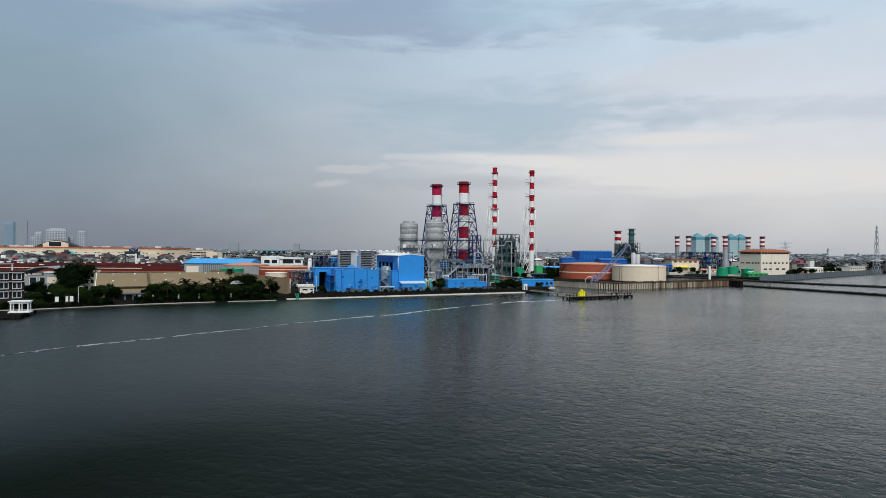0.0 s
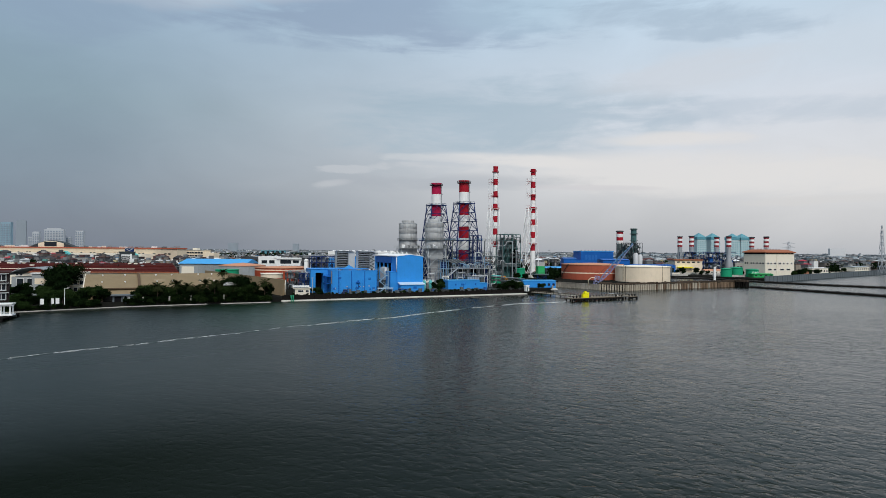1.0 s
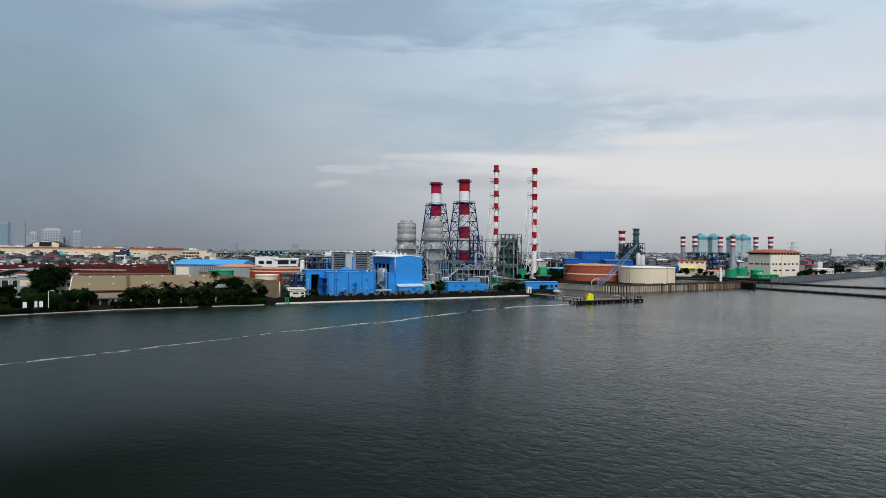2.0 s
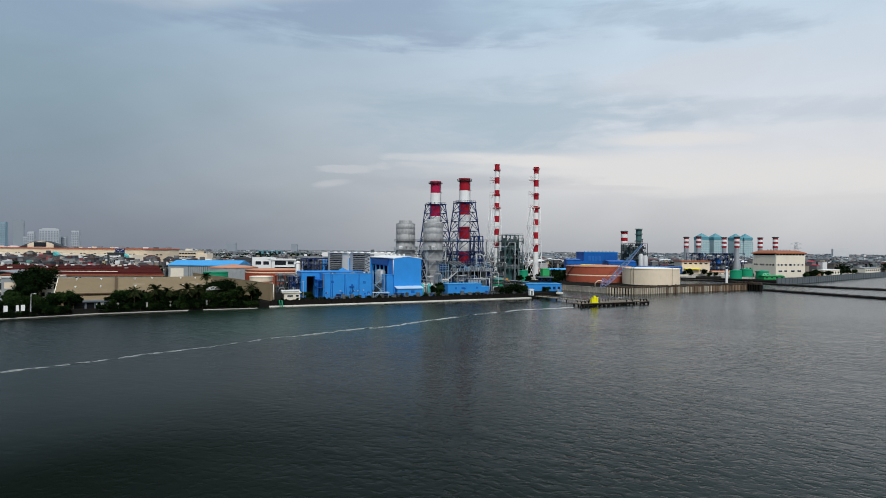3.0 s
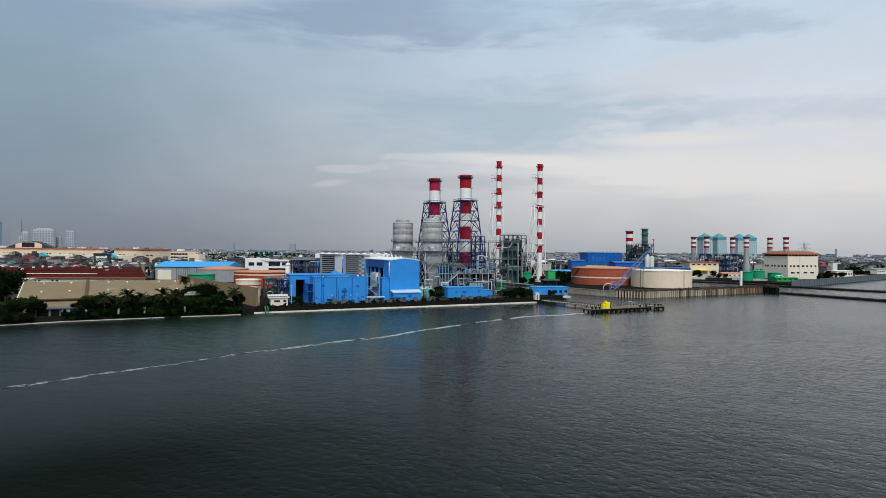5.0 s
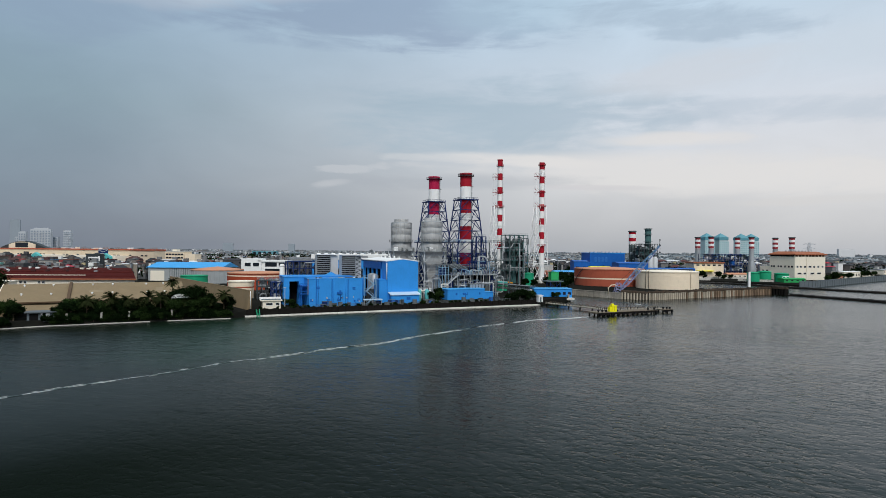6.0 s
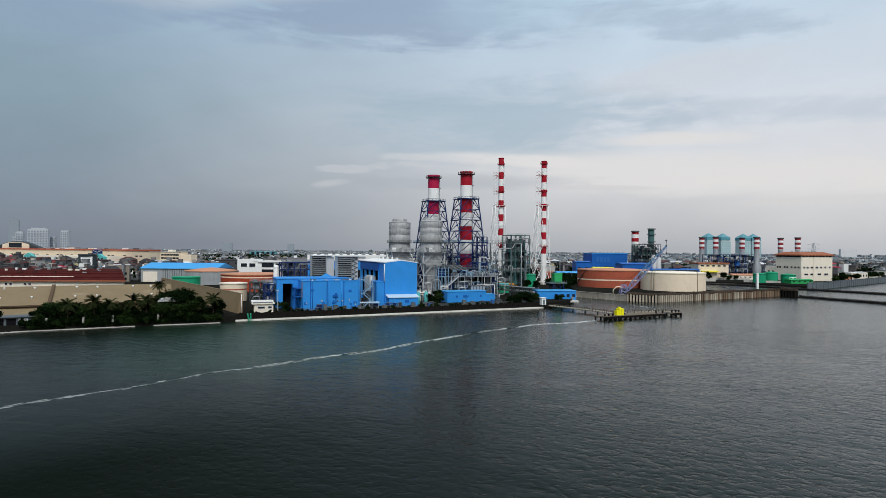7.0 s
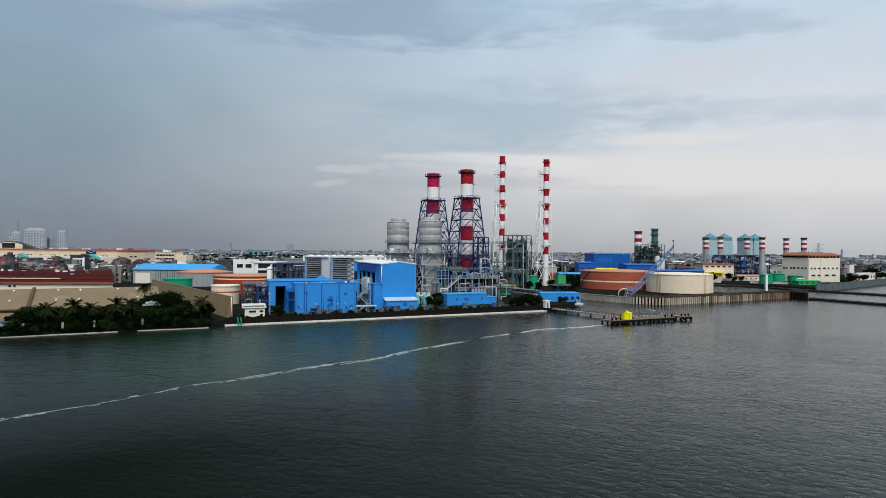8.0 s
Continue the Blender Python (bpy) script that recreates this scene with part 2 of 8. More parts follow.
ROCK = surface("dark_rock", (0.013, 0.012, 0.011), 0.95, mottle=0.6, scale=0.8, bump=0.6, spec=0.0)
BLUE = surface("bright_blue_cladding", (0.030, 0.252, 0.67), 0.5, mottle=0.2, scale=0.25, stain=0.28, stain_colour=(0.03, 0.15, 0.42))
DEEP_BLUE = surface("deep_blue_cladding", (0.010, 0.105, 0.40), 0.55, mottle=0.3, stain=0.3, stain_colour=(0.012, 0.06, 0.20))
BLUE_FADED = surface("faded_blue_lettering_paint", (0.022, 0.135, 0.44), 0.6, mottle=0.6, scale=0.8)
STEEL_BLUE = surface("dark_blue_steel", (0.008, 0.024, 0.10), 0.5, mottle=0.2)
SKY_BLUE = surface("sky_blue_roofing", (0.055, 0.33, 0.69), 0.5, mottle=0.22, stain=0.2, stain_colour=(0.05, 0.22, 0.45))
WHITE = surface("white_paint", (0.78, 0.78, 0.77), 0.55, mottle=0.08, stain=0.12, stain_colour=(0.4, 0.38, 0.35))
RED = surface("signal_red_paint", (0.34, 0.010, 0.022), 0.55, mottle=0.2, stain=0.2, stain_colour=(0.20, 0.02, 0.03))
# red dulled to carry the haze on the short chimneys; also bracket paint
DULL_RED = surface("dull_red_paint", (0.27, 0.035, 0.045), 0.6, mottle=0.2)
MAGENTA = surface("faded_crimson_paint", (0.40, 0.012, 0.06), 0.5, mottle=0.12)
SILVER = surface("weathered_aluminium", (0.52, 0.53, 0.54), 0.55, metal=0.15, mottle=0.15, stain=0.35, stain_colour=(0.22, 0.21, 0.20))
GALV = surface("galvanised_steel", (0.33, 0.35, 0.37), 0.5, metal=0.4, mottle=0.2)
PALE_STEEL = surface("pale_grey_painted_steel", (0.40, 0.42, 0.43), 0.55, mottle=0.25, stain=0.35, stain_colour=(0.20, 0.16, 0.13))
PALE_BLUE_STEEL = surface("pale_blue_painted_steel", (0.20, 0.33, 0.45), 0.55, mottle=0.25, stain=0.3, stain_colour=(0.08, 0.10, 0.12))
TEAL_STEEL = surface("dull_teal_steel", (0.055, 0.125, 0.125), 0.6, mottle=0.35)
DARK_STEEL = surface("dark_grey_steel", (0.05, 0.06, 0.065), 0.6, metal=0.2, mottle=0.4)
GREY_STEEL = surface("grey_green_steel", (0.10, 0.13, 0.135), 0.6, metal=0.1, mottle=0.3)
CREAM = surface("cream_paint", (0.76, 0.64, 0.49), 0.65, mottle=0.16, stain=0.22, stain_colour=(0.32, 0.24, 0.16))
CREAM_DULL = surface("dull_cream_paint", (0.60, 0.50, 0.375), 0.8, mottle=0.2, scale=0.1, stain=0.3, stain_colour=(0.32, 0.25, 0.18))
CREAM_WALL = surface("cream_render", (0.77, 0.705, 0.59), 0.8, mottle=0.10, stain=0.15, stain_colour=(0.4, 0.34, 0.28))
TERRACOTTA = surface("terracotta_paint", (0.36, 0.088, 0.05), 0.7, mottle=0.22, stain=0.45, stain_colour=(0.15, 0.05, 0.035))
ORANGE_RED = surface("orange_red_tank_paint", (0.34, 0.056, 0.024), 0.7, mottle=0.3, stain=0.3, stain_colour=(0.16, 0.04, 0.02))
PEACH = surface("peach_roof_paint", (0.50, 0.24, 0.15), 0.75, mottle=0.15, stain=0.1)
BRICK_RED = surface("red_brown_roof_sheet", (0.066, 0.0125, 0.011), 0.85, mottle=0.7, scale=0.2, stain=0.4, stain_colour=(0.035, 0.012, 0.010), spec=0.03)
ROOF_BROWN = surface("orange_brown_roof", (0.30, 0.105, 0.055), 0.75, mottle=0.2)
TAN = surface("khaki_metal_sheet", (0.212, 0.157, 0.092), 0.7, mottle=0.3, scale=0.2, stain=0.5, stain_colour=(0.14, 0.10, 0.06))
TAN_PATCH = surface("paler_khaki_sheet", (0.245, 0.19, 0.12), 0.7, mottle=0.3, scale=0.3)
TAN_DARK = surface("brown_gutter", (0.10, 0.065, 0.04), 0.8)
GREEN = surface("tank_green_paint", (0.015, 0.29, 0.15), 0.5, mottle=0.15)
GRASS_GREEN = surface("light_green_paint", (0.03, 0.33, 0.10), 0.6, mottle=0.15)
AQUA = surface("aqua_paint", (0.10, 0.42, 0.42), 0.5, mottle=0.1)
YELLOW = surface("signal_yellow_paint", (0.80, 0.74, 0.01), 0.5, mottle=0.06)
ORANGE = surface("machine_orange_paint", (0.62, 0.27, 0.02), 0.5, mottle=0.1)
LILAC = surface("faded_lilac_steel", (0.24, 0.25, 0.42), 0.6, mottle=0.2)
CRANE_BLUE = surface("faded_blue_steel", (0.10, 0.20, 0.33), 0.6, mottle=0.2)
GLASS = surface("dark_window_glass", (0.018, 0.022, 0.028), 0.12, mottle=0.3, bump=0.0)
# near-black: puts the shade of openings and gaps into colour; also black parts
DARK = surface("near_black", (0.010, 0.010, 0.011), 0.9, mottle=0.3, spec=0.0)
MAROON = surface("maroon_brick", (0.055, 0.022, 0.022), 0.85, mottle=0.3)
NEAR_BLACK_BRICK = surface("near_black_brick", (0.022, 0.014, 0.014), 0.85, mottle=0.4)
GREY_ROOF = surface("grey_metal_roof", (0.27, 0.29, 0.31), 0.5, metal=0.2, mottle=0.12)
TEAL_GLASS = surface("teal_tower_roof", (0.095, 0.265, 0.32), 0.4, mottle=0.1)
# distance haze is mixed into the base colours of these far towers
HAZE_BODY = surface("hazed_tower_render", (0.40, 0.51, 0.53), 0.8, mottle=0.06)
HAZE_STRIP = surface("hazed_teal_strip", (0.21, 0.37, 0.41), 0.5, mottle=0.1)
HAZE_GLASS = surface("hazed_blue_grey_glass", (0.23, 0.27, 0.32), 0.7, mottle=0.08)
HAZE_BLUE = surface("hazed_blue_glass", (0.24, 0.35, 0.42), 0.6, mottle=0.12)
HAZE_TEAL = surface("hazed_teal_glass", (0.27, 0.31, 0.35), 0.8, mottle=0.06)
HAZE_GREY = surface("hazed_grey_tower", (0.44, 0.46, 0.49), 0.8, mottle=0.08)
HAZE_LIGHT = surface("hazed_light_render", (0.58, 0.585, 0.60), 0.9, mottle=0.05)
FOAM = surface("white_foam", (0.47, 0.49, 0.49), 0.9, mottle=0.4, scale=1.5)
BARK = surface("bark", (0.09, 0.07, 0.05), 0.95, mottle=0.4, scale=2.0, spec=0.0)
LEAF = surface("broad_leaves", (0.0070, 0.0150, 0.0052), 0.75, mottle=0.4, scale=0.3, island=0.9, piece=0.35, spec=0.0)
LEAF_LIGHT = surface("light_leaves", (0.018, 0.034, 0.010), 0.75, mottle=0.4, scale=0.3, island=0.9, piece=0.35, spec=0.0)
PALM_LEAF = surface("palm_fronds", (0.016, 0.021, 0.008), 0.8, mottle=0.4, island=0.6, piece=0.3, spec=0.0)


# ---- mesh helpers ----
def box(bm, x0, x1, y0, y1, z0, z1):
    v = [bm.verts.new(p) for p in ((x0, y0, z0), (x1, y0, z0), (x1, y1, z0), (x0, y1, z0), (x0, y0, z1), (x1, y0, z1), (x1, y1, z1), (x0, y1, z1))]
    for f in ((3, 2, 1, 0), (4, 5, 6, 7), (0, 1, 5, 4), (1, 2, 6, 5), (2, 3, 7, 6), (3, 0, 4, 7)):
        bm.faces.new([v[i] for i in f])


def prism(bm, outline, z0, z1):
    """An upright prism on a counter-clockwise outline."""
    lo = [bm.verts.new((x, y, z0)) for x, y in outline]
    hi = [bm.verts.new((x, y, z1)) for x, y in outline]
    bm.faces.new(hi)
    bm.faces.new(lo[::-1])
    for i in range(len(lo)):
        j = (i + 1) % len(lo)
        bm.faces.new((lo[i], lo[j], hi[j], hi[i]))


def profile(bm, outline, y0, y1):
    """A prism along y on an outline of (x, z), seen from the front counter-clockwise."""
    a = [bm.verts.new((x, y0, z)) for x, z in outline]
    b = [bm.verts.new((x, y1, z)) for x, z in outline]
    bm.faces.new(a)
    bm.faces.new(b[::-1])
    for i in range(len(a)):
        j = (i + 1) % len(a)
        bm.faces.new((a[j], a[i], b[i], b[j]))


def turned(bm, x, y, rings, n=24):
    """A body of revolution: rings of (radius, z) from below upwards, closed at both ends."""
    loops = []
    for r, z in rings:
        loops.append([bm.verts.new((x + r * math.cos(2 * math.pi * i / n), y + r * math.sin(2 * math.pi * i / n), z)) for i in range(n)])
    for a, b in zip(loops, loops[1:]):
        for i in range(n):
            j = (i + 1) % n
            f = bm.faces.new((a[i], a[j], b[j], b[i]))
            f.smooth = n >= 12
    for f in (bm.faces.new(loops[0][::-1]), bm.faces.new(loops[-1])):
        for e in f.edges:
            e.smooth = False


def bar(bm, p, q, w, h=None):
    """A straight bar of square section from p to q."""
    p, q = Vector(p), Vector(q)
    way = (q - p).normalized()
    side = way.cross(Vector((0, 0, 1)))
    side = Vector((1, 0, 0)) if side.length < 1e-4 else side.normalized()
    up = side.cross(way) * (h or w) / 2
    side = side * w / 2
    v = [bm.verts.new(c) for e in (p, q) for c in (e - side - up, e + side - up, e + side + up, e - side + up)]
    for f in ((0, 1, 2, 3), (7, 6, 5, 4), (1, 0, 4, 5), (2, 1, 5, 6), (3, 2, 6, 7), (0, 3, 7, 4)):
        bm.faces.new([v[i] for i in f])


def pipe(bm, points, r, n=8):
    """A round pipe along points."""
    pts = [Vector(p) for p in points]
    loops = []
    for i, p in enumerate(pts):
        way = (pts[min(i + 1, len(pts) - 1)] - pts[max(i - 1, 0)]).normalized()
        side = way.cross(Vector((0.13, 0.21, 0.97))).normalized()
        up = side.cross(way)
        loops.append([bm.verts.new(p + r * (side * math.cos(2 * math.pi * k / n) + up * math.sin(2 * math.pi * k / n))) for k in range(n)])
    for a, b in zip(loops, loops[1:]):
        for i in range(n):
            j = (i + 1) % n
            bm.faces.new((a[j], a[i], b[i], b[j])).smooth = True
    bm.faces.new(loops[0])
    bm.faces.new(loops[-1][::-1])


def mesh_of(name, bm, material):
    bmesh.ops.recalc_face_normals(bm, faces=bm.faces)
    me = bpy.data.meshes.new(name)
    bm.to_mesh(me)
    bm.free()
    me.materials.append(material)
    return me


def thing(name, x, y, z, turn, label, category, group="", kind=""):
    ob = new(name)
    ob.matrix_basis = pose(x, y, z, 0, 0, turn)
    return tagged(ob, label, category, group, kind)


def part(name, bm, material, parent, label=""):
    ob = new(name, bm if isinstance(bm, bpy.types.Mesh) else mesh_of(name, bm, material))
    ob.parent = parent
    return tagged(ob, label)


def solo(name, bm, material, x, y, z, turn, label, category, group="", kind=""):
    ob = new(name, mesh_of(name, bm, material))
    ob.matrix_basis = pose(x, y, z, 0, 0, turn)
    return tagged(ob, label, category, group, kind)


def B():
    return bmesh.new()


def boxed(*dims):
    bm = bmesh.new()
    box(bm, *dims)
    return bm


def drum(x, y, rings, n=24):
    bm = bmesh.new()
    turned(bm, x, y, rings, n)
    return bm


def barred(*bars):
    bm = bmesh.new()
    for p, q, w in bars:
        bar(bm, p, q, w)
    return bm


def piped(points, r, n=8):
    bm = bmesh.new()
    pipe(bm, points, r, n)
    return bm


# ---- water, land, sea walls ----
QUAY = 2.0
SHORE = [(-4900, -2500), (-900, -150), (-250, 152), (-143, 207), (-116, 229), (-92, 242), (-70, 252), (-66.5, 257.5), (42.5, 311), (46, 314), (59, 330), (65, 362),
         (70, 372), (89, 348), (102, 342), (185.6, 389.2), (190.4, 381.8), (193, 400), (180, 402.6), (150, 384), (147, 394), (147, 414), (152, 440), (165, 480), (196, 505), (215, 490), (240, 450), (252, 459), (350, 544),
         (1200, 1250), (4900, 4000), (4900, 4950), (-4900, 4950)]

bm = B()
box(bm, -4950, 4950, -2600, 4950, -4.0, 0.0)
solo("water", bm, WATER, 0, 0, 0, 0, "dark grey-green rippled harbour water", "water", kind="structure")

bm = B()
prism(bm, SHORE, -3.0, QUAY)
solo("ground", bm, EARTH, 0, 0, 0, 0, "flat packed-earth industrial shore land", "ground", kind="structure")


def along(points, step):
    """Stretches of about that length along a line of points: start, length, turn in degrees."""
    made = []
    for (x0, y0), (x1, y1) in zip(points, points[1:]):
        length = math.hypot(x1 - x0, y1 - y0)
        count = max(1, round(length / step))
        turn = math.degrees(math.atan2(y1 - y0, x1 - x0))
        for i in range(count):
            made.append((x0 + (x1 - x0) * i / count, y0 + (y1 - y0) * i / count, length / count, turn))
    return made


def wall_of_pieces(name, points, step, piece, cut, material, label, kind="structure", category="sea wall"):
    """A wall along points, made of separate pieces. cut gives one piece's mesh for its length."""
    wall = thing(name, 0, 0, 0, 0, label, category, kind=kind)
    shared = {}
    for x, y, length, turn in along(points, step):
        key = round(length, 2)
        if key not in shared:
            shared[key] = mesh_of(piece, cut(length), material)
        ob = part(piece, shared[key], material, wall)
        ob.matrix_basis = pose(x, y, 0, 0, 0, turn)
    return wall


def revetment_block(length):
    bm = B()
    gap = 0.04
    a = [bm.verts.new((gap, y, z)) for y, z in ((-1.0, -0.6), (-0.85, 0.05), (-0.75, 0.36), (-0.5, 0.5), (0.3, 0.5), (0.3, -0.6))]
    b = [bm.verts.new((length - gap, v.co.y, v.co.z)) for v in a]
    bm.faces.new(a)
    bm.faces.new(b[::-1])
    for i in range(6):
        j = (i + 1) % 6
        bm.faces.new((a[j], a[i], b[i], b[j]))
    return bm


def kerb_block(length):
    bm = B()
    box(bm, 0.03, length - 0.03, -0.45, -0.05, -0.8, 0.05)
    box(bm, 0.03, length - 0.03, -0.55, 0.0, 0.05, 0.30)
    return bm


def sheet_pile(length):
    bm = B()
    w = length
    prism(bm, [(0.08 * w, 0.4), (0.14 * w, -0.75), (0.62 * w, -0.75), (0.68 * w, 0.4)], -1.5, random.uniform(3.0, 3.4))
    return bm


def cap_beam(length):
    bm = B()
    h = random.uniform(-0.25, 0.15)
    box(bm, 0.02, length - 0.02, -0.62, 0.7, 3.41, 4.25 + h)
    a = random.uniform(0.1, 0.5) * length
    box(bm, a, a + length * random.uniform(0.15, 0.45), -0.8, -0.621, 2.9 + random.uniform(0, 0.5), 4.0 + h)
    for _ in range(3):
        a = random.uniform(0.0, 0.8) * length
        box(bm, a, a + random.uniform(0.3, 1.2), -0.5 + random.uniform(0, 0.3), random.uniform(0.2, 0.6), 4.251 + h, 4.35 + h + random.uniform(0, 0.3))
    return bm


def rock_bank(length):
    bm = B()
    rows = [(-2.6, -0.8), (-1.9, 0.2), (-1.2, 0.75), (0.0, 0.9), (1.2, 0.75), (1.9, 0.2), (2.6, -0.8)]
    n = 6
    grid = [[bm.verts.new((length * i / n, y + random.uniform(-0.3, 0.3), z + random.uniform(-0.2, 0.12))) for y, z in rows] for i in range(n + 1)]
    for i in range(n):
        for j in range(len(rows) - 1):
            bm.faces.new((grid[i][j], grid[i + 1][j], grid[i + 1][j + 1], grid[i][j + 1]))
    return bm


wall_of_pieces("sea_wall_plant", [(-67, 256.6), (-30, 274.5), (6, 292.3), (42.5, 310.2)], 3.0, "concrete_block", revetment_block, CONCRETE, "low whitish concrete sea wall along the power plant")
# the dark band above the pale sea wall, built as near-black panels
def dark_wall(length):
    bm = B()
    h = 2.35 + random.uniform(-0.12, 0.12)
    box(bm, 0.02, length - 0.02, 0.32, 0.9, -0.5, h)
    box(bm, 0.1, 0.4, 0.2, 0.319, -0.4, h - 0.2)
    box(bm, length * 0.3, length * random.uniform(0.4, 0.8), 0.35, 0.8, h + 0.001, h + random.uniform(0.1, 0.4))
    return bm


wall_of_pieces("sea_wall_yard", [(-66.6, 256.9), (-30, 274.7), (6, 292.5), (42.2, 310.2)], 2.8, "wall_panel", dark_wall, ROCK, "near-black wall panels above the pale sea wall")
wall_of_pieces("sea_wall_garden", [(-250, 152), (-143, 207), (-116, 229), (-92, 241.6)], 4.0, "concrete_block", kerb_block, CONCRETE, "thin pale concrete kerb along the wooded shore")
wall_of_pieces("sea_wall_grove", [(-87.5, 243.8), (-70, 251.6)], 4.0, "concrete_block", kerb_block, CONCRETE, "thin pale concrete kerb below the palms")
PILED = [(89, 347.5), (102, 341.6), (185.4, 388.3), (190.4, 380.8), (193.4, 400)]
piles = thing("sea_wall_tanks", 0, 0, 0, 0, "rust-streaked ribbed concrete sheet-pile wall round the tank yard", "sea wall", kind="structure")
rusting = random.Random(4)
pile_meshes = {}
for x, y, length, turn in along(PILED, 1.42):
    m = ROCK if x > 184.5 else RUST_PILE if rusting.random() < (x - 118) / 52 else PILE
    key = (m.name, round(length, 2), rusting.randrange(3))
    if key not in pile_meshes:
        pile_meshes[key] = mesh_of("sheet_pile", sheet_pile(length), m)
    part("sheet_pile", pile_meshes[key], m, piles).matrix_basis = pose(x, y, 0, 0, 0, turn)
for x, y, length, turn in along(PILED, 6.0):
    part("cap_beam", cap_beam(length), RUST_CAP, piles, "rusty dark cap").matrix_basis = pose(x, y, 0, 0, 0, turn)
    # near-black backing puts the shade between the piles into colour
    part("backing", boxed(0, length, 0.41, 0.9, -1.0, 3.4), ROCK, piles).matrix_basis = pose(x, y, 0, 0, 0, turn)


def stained_panel(length):
    bm = B()
    h = 2.75 + random.uniform(-0.06, 0.06)
    box(bm, 0.03, length - 0.03, -0.35, 0.35, -0.8, h)
    box(bm, 0.0, length - 0.01, -0.5, 0.5, h, h + 0.3)
    box(bm, 0.2, length * 0.5, -0.75, -0.351, -0.6, random.uniform(0.5, 1.0))
    return bm


wall_of_pieces("sea_wall_inlet", [(59.6, 331.5), (65, 361.6), (69.6, 371.6), (89, 347.4)], 3.0, "wall_panel", stained_panel, STAINED_CONCRETE, "stained weathered concrete wall at the head of the inlet")
wall_of_pieces("causeway_near", [(192, 380), (227, 306), (262, 272), (420, 60)], 9.0, "rock_bank", rock_bank, ROCK, "long dark rubble causeway low over the water", category="breakwater")
wall_of_pieces("causeway_far", [(170, 520), (212, 488), (232, 446), (256, 408), (330, 330), (520, 160)], 9.0, "rock_bank", rock_bank, ROCK, "second dark rubble causeway behind the first", category="breakwater")


def causeway_cap(length):
    bm = B()
    h = random.uniform(-0.04, 0.04)
    box(bm, 0.03, length - 0.03, -1.5, 1.5, 0.7, 1.12 + h)
    box(bm, 0.0, length * random.uniform(0.3, 0.95), -1.6, -1.2, 1.12 + h, 1.3 + h)
    return bm


wall_of_pieces("causeway_cap_near", [(192, 380), (227, 306), (262, 272), (420, 60)], 6.0, "cap_slab", causeway_cap, DARK_CONCRETE, "weathered concrete slabs along the top of the causeway", category="breakwater")
wall_of_pieces("causeway_cap_far", [(170, 520), (212, 488), (232, 446), (256, 408), (330, 330), (520, 160)], 6.0, "cap_slab", causeway_cap, DARK_CONCRETE, "weathered concrete slabs along the second causeway", category="breakwater")
wall_of_pieces("causeway_yard", [(153, 441), (165, 480), (196, 505), (216, 492)], 9.0, "rock_bank", rock_bank, ROCK, "dark rubble edge of the back channel", category="breakwater")


def grey_panel(length):
    bm = B()
    box(bm, 0.04, length - 0.04, -0.3, 0.3, -0.5, 4.3)
    box(bm, 0.0, length - 0.01, -0.45, 0.45, 4.3, 4.6)
    box(bm, 0.0, 0.5, -0.5, -0.301, -0.4, 4.3)
    return bm


wall_of_pieces("sea_wall_grey", [(236, 446), (249, 453.5), (350, 540), (470, 640)], 5.0, "wall_panel", grey_panel, GREY_CONCRETE, "plain grey concrete harbour wall")

# bund around the tank yard, level with the cap of the piles
bm = B()
prism(bm, [(90, 349), (102, 343), (185.4, 389.6), (190.2, 382.6), (192.4, 399.6), (180, 402), (150.4, 384), (146.8, 393.5), (146.8, 420), (110, 436), (76, 420), (71, 373)], QUAY - 0.2, 2.9)
solo("ground_tanks", bm, EARTH, 0, 0, 0, 0, "earth fill of the tank yard", "ground", kind="structure")


# ---- tall stacks in lattice towers ----
def banded(parent, x, y, r, top, height, count, first, last_z, other=None):
    """Bands of red and white from the top down, the rest white to last_z; each band a shell of its own."""
    z = top
    for i in range(count):
        m = (first if i % 2 == 0 else WHITE)
        part("painted_band", drum(x, y, [(r, z - height), (r, z)], 28), m, parent, "red band" if i % 2 == 0 else "white band")
        z -= height
    if z > last_z:
        part("shaft", drum(x, y, [(r * 1.02, last_z), (r, z)], 28), other or WHITE, parent, "white lower shaft")


def ring_deck(parent, x, y, r, z, out, material, rail=True):
    bm = B()
    n = 20
    for r0, r1, z0, z1 in ((r + 0.02, r + out, z, z + 0.18),) + (((r + out - 0.1, r + out, z + 1.0, z + 1.12), (r + out - 0.08, r + out - 0.02, z + 0.55, z + 0.63)) if rail else ()):
        loops = [[bm.verts.new((x + q * math.cos(2 * math.pi * i / n), y + q * math.sin(2 * math.pi * i / n), h)) for i in range(n)] for q, h in ((r0, z0), (r1, z0), (r1, z1), (r0, z1))]
        for a in range(4):
            for i in range(n):
                bm.faces.new((loops[a][i], loops[a][(i + 1) % n], loops[(a + 1) % 4][(i + 1) % n], loops[(a + 1) % 4][i]))
    if rail:
        for i in range(0, n, 2):
            a = 2 * math.pi * i / n
            px, py = x + (r + out - 0.06) * math.cos(a), y + (r + out - 0.06) * math.sin(a)
            bar(bm, (px, py, z), (px, py, z + 1.1), 0.09)
    part("gallery", bm, material, parent, "railed ring gallery")


